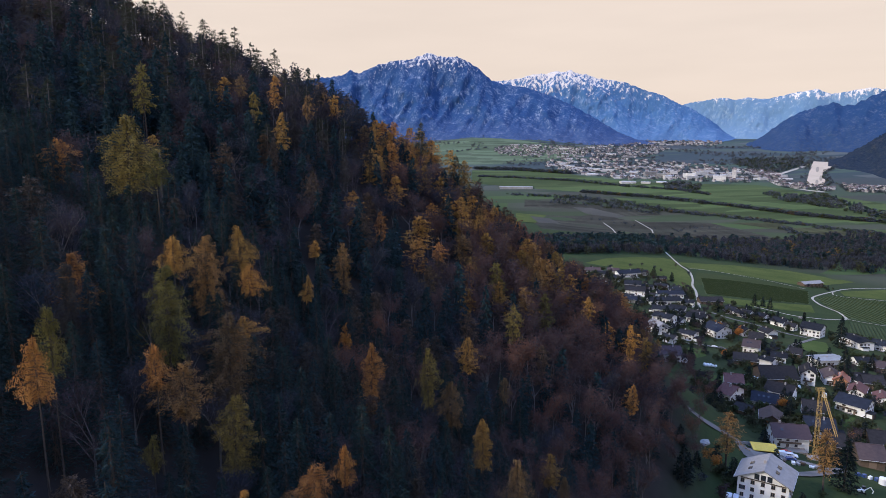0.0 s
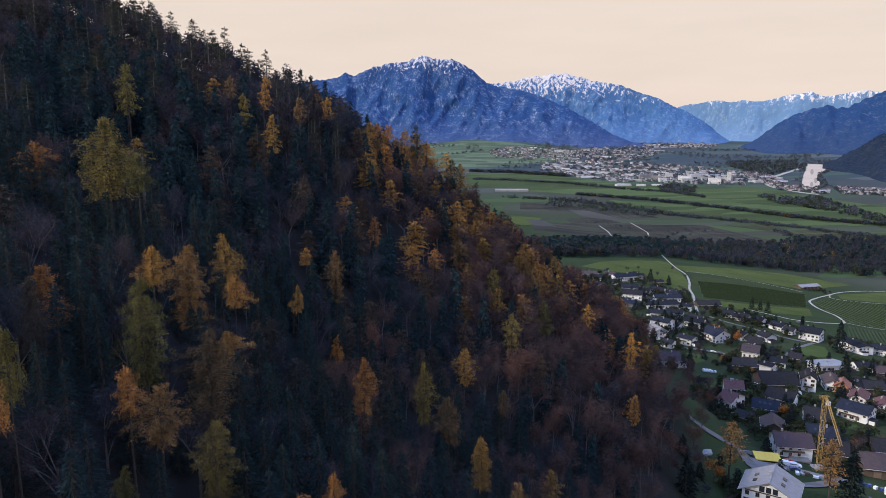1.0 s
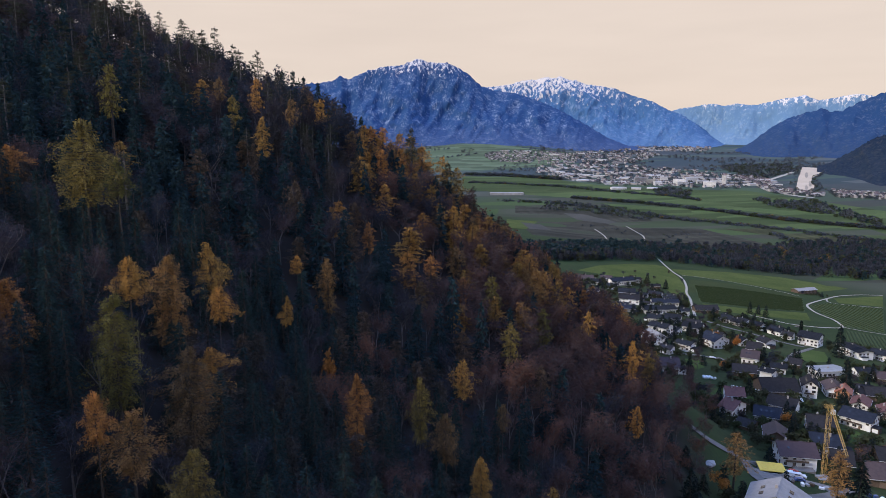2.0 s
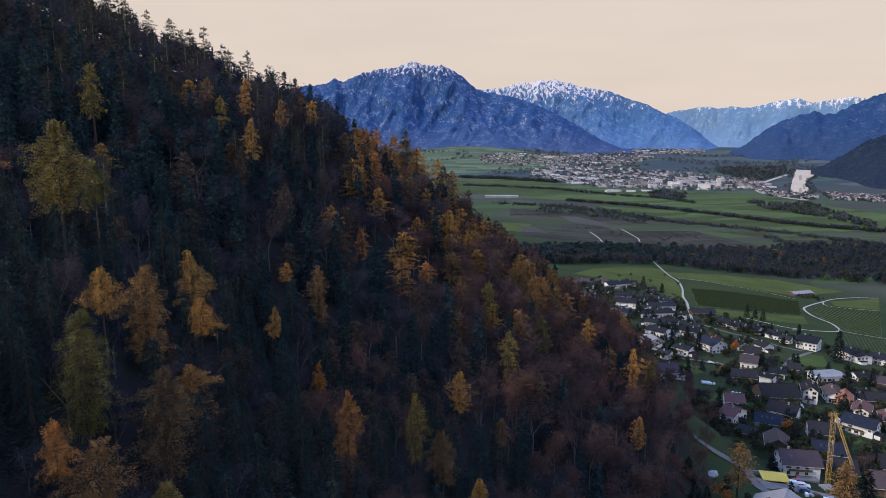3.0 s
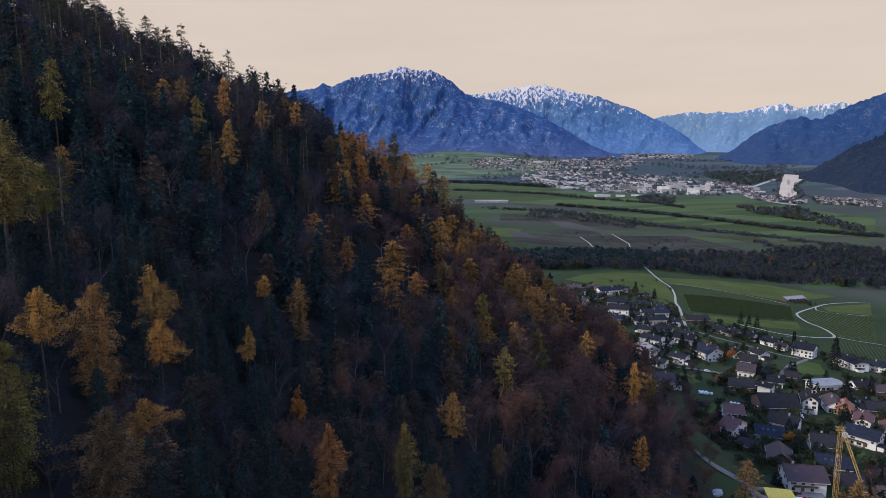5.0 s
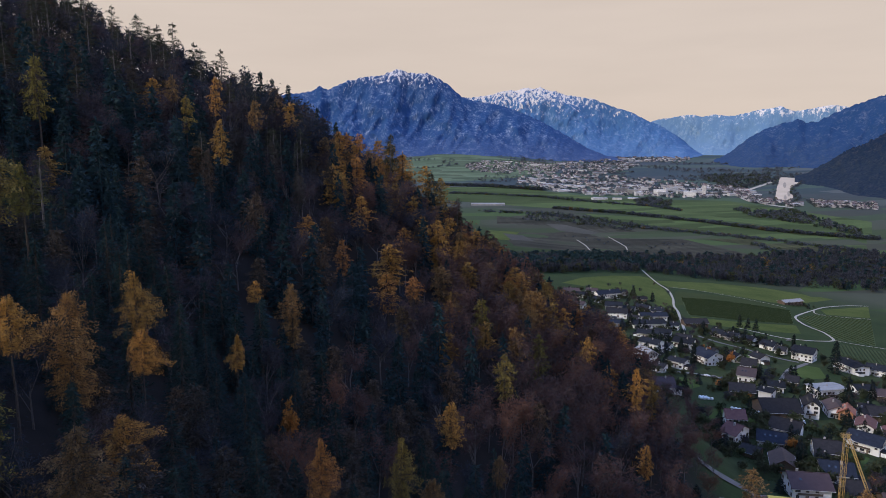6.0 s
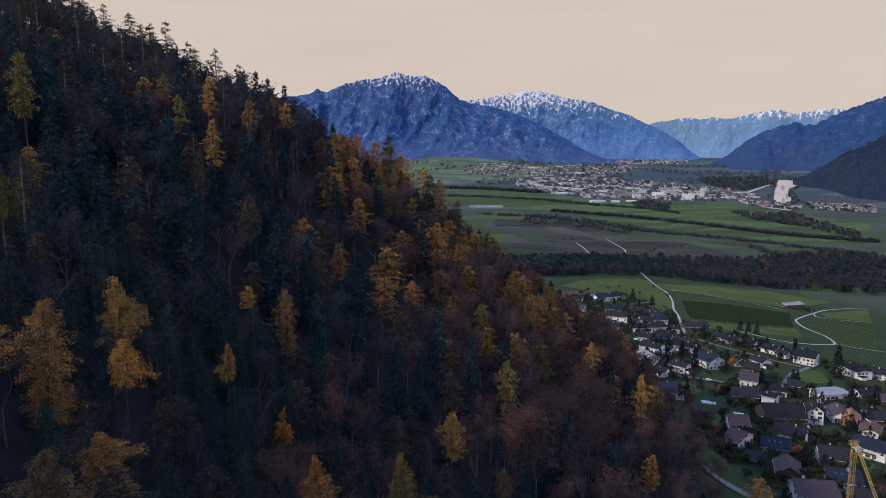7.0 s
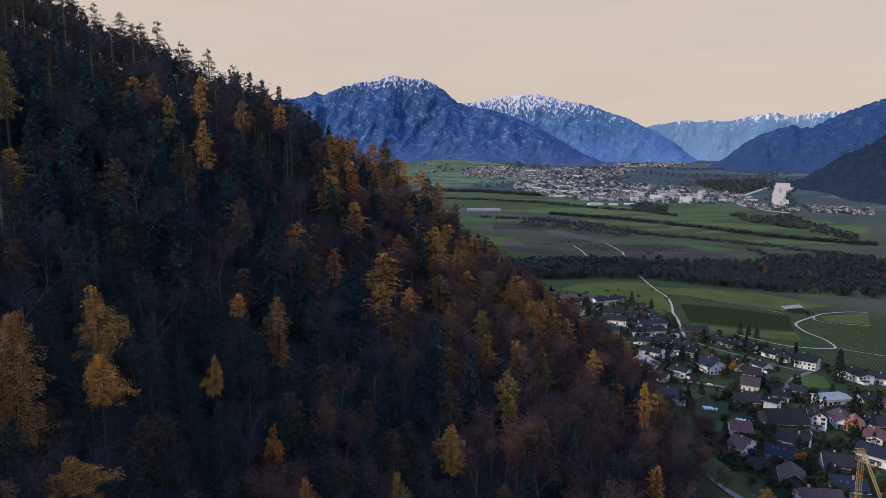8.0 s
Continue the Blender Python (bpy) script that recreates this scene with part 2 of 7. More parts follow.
def parcels(m, scale, turn):
    """Splits a field's tone into long strips, as sown and mown."""
    n, l = m.node_tree.nodes, m.node_tree.links
    p = n["Principled BSDF"]
    base = p.inputs["Base Color"].links[0].from_socket
    tc, lay, cells, split, tone, hsv = (n.new("ShaderNode" + k) for k in ("TexCoord", "Mapping", "TexVoronoi", "SeparateColor", "MapRange", "HueSaturation"))
    lay.inputs["Rotation"].default_value, lay.inputs["Scale"].default_value = (0, 0, radians(turn)), (1.0, 5.0, 0.0)
    cells.inputs["Scale"].default_value = scale
    tone.inputs["To Min"].default_value, tone.inputs["To Max"].default_value = 0.62, 1.3
    l.new(tc.outputs["Object"], lay.inputs["Vector"])
    l.new(lay.outputs[0], cells.inputs["Vector"])
    l.new(cells.outputs["Color"], split.inputs[0])
    l.new(split.outputs[0], tone.inputs["Value"])
    l.new(tone.outputs[0], hsv.inputs["Value"])
    l.new(base, hsv.inputs["Color"])
    l.new(hsv.outputs[0], p.inputs["Base Color"])


parcels(BROWN, 0.006, 30)
parcels(FAR_GREEN, 0.004, 34)
parcels(OLIVE_F, 0.006, 30)
parcels(HAZY_GREEN, 0.006, 60)
TRACK = material("gravel_track", (0.32, 0.28, 0.22), (0.46, 0.41, 0.33), 0.15, 0.95, fine=12, spec=0.1)
ASPHALT = material("asphalt", (0.12, 0.110, 0.098), (0.19, 0.175, 0.155), 0.2, 0.9, fine=12, spec=0.2)
GRAVEL = material("site_gravel", (0.17, 0.15, 0.13), (0.28, 0.25, 0.22), 0.25, 0.95, fine=10, spec=0.1, bump=0.5)
WALLS = {
    "white": material("white_plaster", (0.74, 0.72, 0.69), (0.86, 0.84, 0.81), 0.5, 0.85, fine=14, bump=0.15, per=0.1),
    "grey": material("grey_plaster", (0.34, 0.33, 0.31), (0.46, 0.44, 0.41), 0.5, 0.85, fine=14, bump=0.15, per=0.12),
    "wood": material("weathered_boards", (0.07, 0.05, 0.038), (0.13, 0.095, 0.07), 0.8, 0.85, fine=12, bump=0.3, per=0.2),
    "orange": material("ochre_plaster", (0.36, 0.17, 0.09), (0.45, 0.23, 0.13), 0.5, 0.85, fine=14, bump=0.15),
}
ROOFS = {
    "slate": material("slate_tiles", (0.012, 0.013, 0.016), (0.026, 0.027, 0.030), 0.6, 0.85, fine=10, spec=0.1, bump=0.4, per=0.25),
    "blueroof": material("blue_grey_tiles", (0.014, 0.017, 0.025), (0.028, 0.032, 0.043), 0.6, 0.85, fine=10, spec=0.1, bump=0.4, per=0.15),
    "dark": material("old_dark_tiles", (0.018, 0.017, 0.018), (0.036, 0.032, 0.032), 0.6, 0.85, fine=10, spec=0.1, bump=0.4, per=0.2),
    "brown": material("brown_tiles", (0.046, 0.029, 0.025), (0.078, 0.050, 0.042), 0.6, 0.7, fine=10, bump=0.4, per=0.15),
    "maroon": material("maroon_tiles", (0.042, 0.025, 0.026), (0.066, 0.040, 0.040), 0.6, 0.7, fine=10, bump=0.4),
    "red": material("red_tiles", (0.080, 0.032, 0.027), (0.135, 0.058, 0.046), 0.6, 0.7, fine=10, bump=0.4, per=0.12),
    "orange": material("orange_tiles", (0.28, 0.10, 0.06), (0.36, 0.15, 0.09), 0.6, 0.7, fine=10, bump=0.4),
    "metal": material("sheet_metal_roof", (0.20, 0.20, 0.20), (0.29, 0.29, 0.28), 0.5, 0.75, 0.0, fine=10),
    "grey": material("grey_eternit", (0.21, 0.195, 0.18), (0.30, 0.28, 0.26), 0.6, 0.65, fine=10, bump=0.3),
}
FRAME = material("window_frame_paint", (0.14, 0.10, 0.075), (0.22, 0.16, 0.12), 3, 0.6)
TRIM = material("pale_gutter", (0.52, 0.50, 0.48), (0.66, 0.64, 0.62), 2, 0.5)
GLASS = material("window_glass", (0.02, 0.024, 0.03), (0.035, 0.04, 0.05), 2, 0.08, spec=0.6)
BRICK = material("chimney_plaster", (0.28, 0.25, 0.23), (0.4, 0.36, 0.33), 2, 0.9)
WHITE = material("white_paint", (0.72, 0.72, 0.71), (0.8, 0.8, 0.79), 2, 0.5)
FOIL = material("bale_foil", (0.55, 0.58, 0.57), (0.72, 0.74, 0.73), 1, 0.35)
YELLOW = material("crane_yellow", (0.40, 0.25, 0.07), (0.52, 0.34, 0.11), 1, 0.5)
SITE_YELLOW = material("formwork_yellow", (0.72, 0.46, 0.05), (0.85, 0.58, 0.09), 1, 0.5)
CONCRETE = material("concrete", (0.28, 0.27, 0.26), (0.40, 0.39, 0.37), 0.6, 0.85, fine=12, bump=0.3)
RUBBER = material("tyre_rubber", (0.02, 0.02, 0.02), (0.035, 0.035, 0.035), 4, 0.8)
CAR_PAINTS = [material("car_paint_" + k, c, tuple(v * 1.2 for v in c), 1, 0.25, spec=0.6) for k, c in
              (("white", (0.6, 0.6, 0.6)), ("grey", (0.12, 0.12, 0.13)), ("red", (0.3, 0.03, 0.03)), ("blue", (0.03, 0.06, 0.16)))]


def mountain(name, rock_a, rock_b, snow_z, snow_fade, scale, snow=(0.62, 0.66, 0.74), foot=(0.15, 0.135, 0.165)):
    """Wooded rock with couloirs; snow lies on the heights, streaked by ribs and thinner on steep faces. Distance haze
    is mixed into the rock, snow and foot colours.
    """
    m = bpy.data.materials.new(name)
    m.use_nodes = True
    n, l = m.node_tree.nodes, m.node_tree.links
    p = n["Principled BSDF"]
    p.inputs["Roughness"].default_value, p.inputs["Specular IOR Level"].default_value = 0.95, 0.05
    cover_noise, stone, where = n.new("ShaderNodeTexNoise"), n.new("ShaderNodeValToRGB"), n.new("ShaderNodeTexCoord")
    cover_noise.inputs["Scale"].default_value, cover_noise.inputs["Detail"].default_value = scale, 12
    cover_noise.inputs["Roughness"].default_value, cover_noise.inputs["Distortion"].default_value = 0.74, 0.5
    squash, patches, blend = n.new("ShaderNodeMapping"), n.new("ShaderNodeTexNoise"), n.new("ShaderNodeMath")
    squash.inputs["Scale"].default_value = (1.0, 1.0, 0.3)
    patches.inputs["Scale"].default_value, patches.inputs["Detail"].default_value = scale * 0.22, 3
    blend.operation = "MULTIPLY_ADD"
    blend.inputs[1].default_value = 0.5
    lower = n.new("ShaderNodeMath")
    lower.operation, lower.inputs[1].default_value = "MULTIPLY", 0.5
    l.new(where.outputs["Object"], squash.inputs["Vector"])
    l.new(squash.outputs[0], cover_noise.inputs["Vector"])
    l.new(where.outputs["Object"], patches.inputs["Vector"])
    l.new(patches.outputs[0], lower.inputs[0])
    level = n.new("ShaderNodeMapRange")
    level.inputs["From Min"].default_value, level.inputs["From Max"].default_value = 0.30, 0.70
    l.new(cover_noise.outputs[0], level.inputs["Value"])
    l.new(level.outputs[0], blend.inputs[0])
    l.new(lower.outputs[0], blend.inputs[2])
    l.new(blend.outputs[0], stone.inputs[0])
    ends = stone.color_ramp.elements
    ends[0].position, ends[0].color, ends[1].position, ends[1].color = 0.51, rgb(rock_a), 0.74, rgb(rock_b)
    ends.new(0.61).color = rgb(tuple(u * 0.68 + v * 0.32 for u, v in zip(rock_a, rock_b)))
    # low flank turns to the foot colour, paled for haze near the valley floor
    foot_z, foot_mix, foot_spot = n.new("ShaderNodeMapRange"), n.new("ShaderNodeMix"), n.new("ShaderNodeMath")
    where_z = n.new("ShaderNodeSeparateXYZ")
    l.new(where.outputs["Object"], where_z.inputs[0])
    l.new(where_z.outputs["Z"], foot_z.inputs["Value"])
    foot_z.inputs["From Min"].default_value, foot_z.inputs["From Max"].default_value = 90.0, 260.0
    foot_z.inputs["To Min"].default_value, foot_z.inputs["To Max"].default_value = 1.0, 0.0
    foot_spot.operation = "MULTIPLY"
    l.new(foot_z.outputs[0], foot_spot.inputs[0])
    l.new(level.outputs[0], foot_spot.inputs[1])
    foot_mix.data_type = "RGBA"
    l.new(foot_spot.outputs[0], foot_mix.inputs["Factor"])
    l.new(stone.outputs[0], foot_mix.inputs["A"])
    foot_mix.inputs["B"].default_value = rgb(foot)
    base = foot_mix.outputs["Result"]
    tc, sep, mp = n.new("ShaderNodeTexCoord"), n.new("ShaderNodeSeparateXYZ"), n.new("ShaderNodeMapping")
    mp.inputs["Scale"].default_value = (1.0, 1.0, 0.28)
    mp.inputs["Rotation"].default_value = (0.0, 0.5, 0.0)
    l.new(tc.outputs["Object"], mp.inputs["Vector"])
    l.new(tc.outputs["Object"], sep.inputs[0])
    nz, ribs = n.new("ShaderNodeTexNoise"), n.new("ShaderNodeTexNoise")
    nz.inputs["Scale"].default_value, nz.inputs["Detail"].default_value, nz.inputs["Roughness"].default_value = scale * 0.8, 9, 0.72
    ribs.inputs["Scale"].default_value, ribs.inputs["Detail"].default_value, ribs.inputs["Roughness"].default_value = 0.03, 7, 0.65
    for tex in (nz, ribs):
        l.new(mp.outputs[0], tex.inputs["Vector"])
    height = n.new("ShaderNodeMath")
    height.operation = "MULTIPLY_ADD"
    height.inputs[1].default_value = snow_fade * 10.0
    l.new(nz.outputs[0], height.inputs[0])
    l.new(sep.outputs["Z"], height.inputs[2])
    rng = n.new("ShaderNodeMapRange")
    rng.interpolation_type = "SMOOTHSTEP"
    rng.inputs["From Min"].default_value = snow_z + snow_fade * 4.7
    rng.inputs["From Max"].default_value = snow_z + snow_fade * 5.6
    l.new(height.outputs[0], rng.inputs["Value"])
    mix = n.new("ShaderNodeMix")
    mix.data_type = "RGBA"
    l.new(rng.outputs[0], mix.inputs["Factor"])
    l.new(base, mix.inputs["A"])
    mix.inputs["B"].default_value = rgb(snow)
    l.new(mix.outputs["Result"], p.inputs["Base Color"])
    bp = n.new("ShaderNodeBump")
    bp.inputs["Strength"].default_value, bp.inputs["Distance"].default_value = 0.6, 16.0
    l.new(ribs.outputs[0], bp.inputs["Height"])
    l.new(bp.outputs[0], p.inputs["Normal"])
    return m


# blue rock and cream-dulled snow carry distance haze in their base colours
ROCK_FRONT = mountain("haze_blue_wooded_rock", (0.026, 0.066, 0.160), (0.23, 0.275, 0.365), 612, 75, 0.085, (0.62, 0.58, 0.55), (0.080, 0.100, 0.16))
ROCK_SNOW = mountain("haze_blue_snowy_rock", (0.058, 0.132, 0.255), (0.21, 0.29, 0.40), 478, 110, 0.07, (0.66, 0.60, 0.54), (0.13, 0.205, 0.31))
ROCK_PALE = mountain("haze_pale_rock", (0.125, 0.215, 0.315), (0.27, 0.355, 0.43), 388, 48, 0.06, (0.72, 0.655, 0.59), (0.19, 0.27, 0.35))
ROCK_RIGHT = mountain("haze_dark_wooded_slope", (0.020, 0.052, 0.122), (0.105, 0.128, 0.19), 1900, 60, 0.10, foot=(0.040, 0.060, 0.095))
ROCK_SLOPE = mountain("haze_autumn_wooded_slope", (0.006, 0.016, 0.038), (0.078, 0.066, 0.070), 1900, 60, 0.12, foot=(0.030, 0.040, 0.046))

# ---- the plan: places in metres ----
# single larches, placed and sized from the camera's view: kind, place, height of the tip above the sea of the plan,
# width and visible length of the crown
LARCHES = [
    ('olive_larch', -65.7, 146.0, 164.2, 11.5, 15.0), ('olive_larch', -63.8, 154.8, 156.8, 7.0, 7.0), ('olive_larch', -88.9, 208.9, 180.8, 7.5, 10.8),
    ('bronze_larch', -72.0, 249.9, 180.4, 5.8, 7.7), ('golden_larch', -63.5, 263.9, 181.6, 5.2, 10.5), ('golden_larch', -54.3, 234.5, 166.7, 6.3, 9.1),
    ('olive_larch', -66.0, 242.2, 173.9, 7.0, 9.8), ('faded_larch', -53.6, 220.1, 158.8, 4.9, 9.5), ('bronze_larch', -50.1, 256.4, 173.7, 5.4, 9.0),
    ('faded_larch', -43.0, 246.6, 161.5, 5.8, 8.2), ('faded_larch', -34.7, 240.2, 152.8, 5.3, 12.3), ('faded_larch', -40.6, 213.7, 148.3, 7.8, 8.3),
    ('golden_larch', -22.7, 310.5, 164.6, 8.1, 12.1), ('golden_larch', -21.6, 234.1, 133.7, 6.0, 10.3), ('golden_larch', -9.1, 245.7, 130.7, 13.5, 16.6),
    ('golden_larch', -1.6, 232.3, 123.2, 7.2, 6.8), ('golden_larch', -35.7, 189.3, 130.7, 4.1, 4.7), ('bronze_larch', -27.8, 189.2, 129.9, 7.5, 12.0),
    ('golden_larch', -43.5, 146.3, 140.6, 6.0, 9.1), ('golden_larch', -38.3, 134.6, 134.8, 4.7, 4.7), ('golden_larch', -47.0, 120.0, 142.6, 6.4, 4.5),
    ('bronze_larch', -43.9, 126.9, 141.6, 7.2, 13.4), ('golden_larch', -31.1, 155.9, 127.9, 3.5, 5.5), ('olive_larch', -41.9, 103.6, 140.7, 7.9, 16.2),
    ('bronze_larch', -33.5, 106.4, 132.6, 8.7, 14.6), ('orange_tree', -23.4, 159.6, 114.9, 3.9, 4.2), ('golden_larch', -14.3, 134.1, 118.6, 6.1, 12.2),
    ('olive_larch', -3.1, 143.9, 114.3, 4.6, 10.0), ('golden_larch', 6.7, 185.6, 104.0, 6.2, 8.9), ('bronze_larch', 2.3, 147.7, 105.4, 7.8, 10.2),
    ('golden_larch', -38.4, 90.5, 132.3, 4.8, 5.8), ('olive_larch', 22.7, 216.9, 105.1, 7.3, 10.6), ('golden_larch', 32.0, 280.3, 112.2, 10.6, 12.8),
    ('olive_larch', 19.5, 245.4, 114.1, 8.2, 13.2), ('olive_larch', 37.3, 248.0, 101.6, 7.6, 15.2), ('golden_larch', 56.3, 261.1, 97.0, 6.1, 9.2),
    ('golden_larch', 73.0, 260.2, 85.9, 8.0, 14.7), ('golden_larch', 65.7, 227.2, 74.1, 6.0, 12.1), ('bronze_larch', 16.6, 176.7, 95.5, 4.0, 5.3),
    ('faded_larch', -28.6, 263.5, 155.4, 4.3, 7.8), ('faded_larch', -50.6, 92.7, 143.2, 4.8, 9.7), ('olive_larch', -44.9, 78.1, 140.9, 3.4, 4.5),
    ('golden_larch', -44.3, 74.0, 138.4, 4.5, 3.3), ('olive_larch', -37.3, 85.2, 121.5, 2.7, 5.0), ('golden_larch', -13.9, 95.5, 115.3, 3.7, 5.3),
    ('bronze_larch', -36.1, 93.7, 128.3, 7.8, 8.7), ('olive_larch', -29.1, 93.0, 124.0, 6.4, 11.1), ('golden_larch', 8.6, 135.5, 101.9, 5.9, 10.4),
    ('bronze_larch', 13.8, 116.2, 102.4, 5.9, 7.5), ('faded_larch', -92.9, 216.3, 180.5, 6.2, 11.7), ('golden_larch', -17.1, 88.0, 116.1, 6.1, 4.9),
    ('golden_larch', -23.0, 76.7, 118.7, 3.3, 2.9), ('bronze_larch', 27.1, 141.2, 86.0, 4.2, 8.0),
]
EDGE_LARCHES = [
    (-46.6, 237.2, 13.1), (25.5, 283.1, 19.0), (34.8, 328.2, 20.0), (23.2, 317.1, 19.9), (6.2, 303.8, 18.8), (12.4, 303.1, 19.7),
    (1.3, 281.3, 17.9), (-3.8, 326.8, 23.0), (2.7, 325.0, 30.0), (9.2, 324.6, 30.0), (-16.7, 326.7, 27.0), (-11.5, 324.9, 29.0),
    (-6.4, 325.0, 29.0), (36.3, 267.3, 18.0), (66.8, 272.3, 17.3), (62.2, 329.0, 21.0), (75.9, 328.2, 21.0), (84.0, 327.3, 23.0),
    (-47.4, 303.0, 18.7), (-55.0, 313.0, 18.9), (13.9, 282.0, 18.9), (16.7, 271.4, 17.3), (34.4, 279.5, 17.8), (53.0, 315.2, 18.9),
    (20.1, 242.2, 15.2),
]
SHOULDER_LARCHES = [
    (55, 324, 21), (59, 327, 21), (63, 328, 21), (67, 326, 22.5), (72, 325, 23), (76, 322, 24), (80, 322, 24.5), (84, 319, 24.5),
    (88, 317, 20), (92, 313, 17), (97, 318, 15), (74, 312, 21), (66, 314, 19), (83, 309, 20), (90, 303, 17), (94, 296, 16), (88, 286, 20), (84, 276, 22),
]
PINES_RIDGE = [
    (-113.0, 287.3, 27), (-108.7, 320.6, 23), (-93.8, 298.6, 24), (-92.0, 310.0, 26), (-84.8, 321.5, 21),
    (-77.3, 321.4, 24), (-67.8, 324.5, 20), (-63.0, 323.5, 23), (-58.7, 324.5, 23), (-52.2, 325.8, 25),
    (-41.0, 326.1, 24), (-33.5, 327.2, 24), (-11.4, 322.9, 36), (5.3, 323.0, 33), (15.7, 324.1, 30),
    (-92.2, 302.0, 19), (-118.5, 320.9, 22),
]
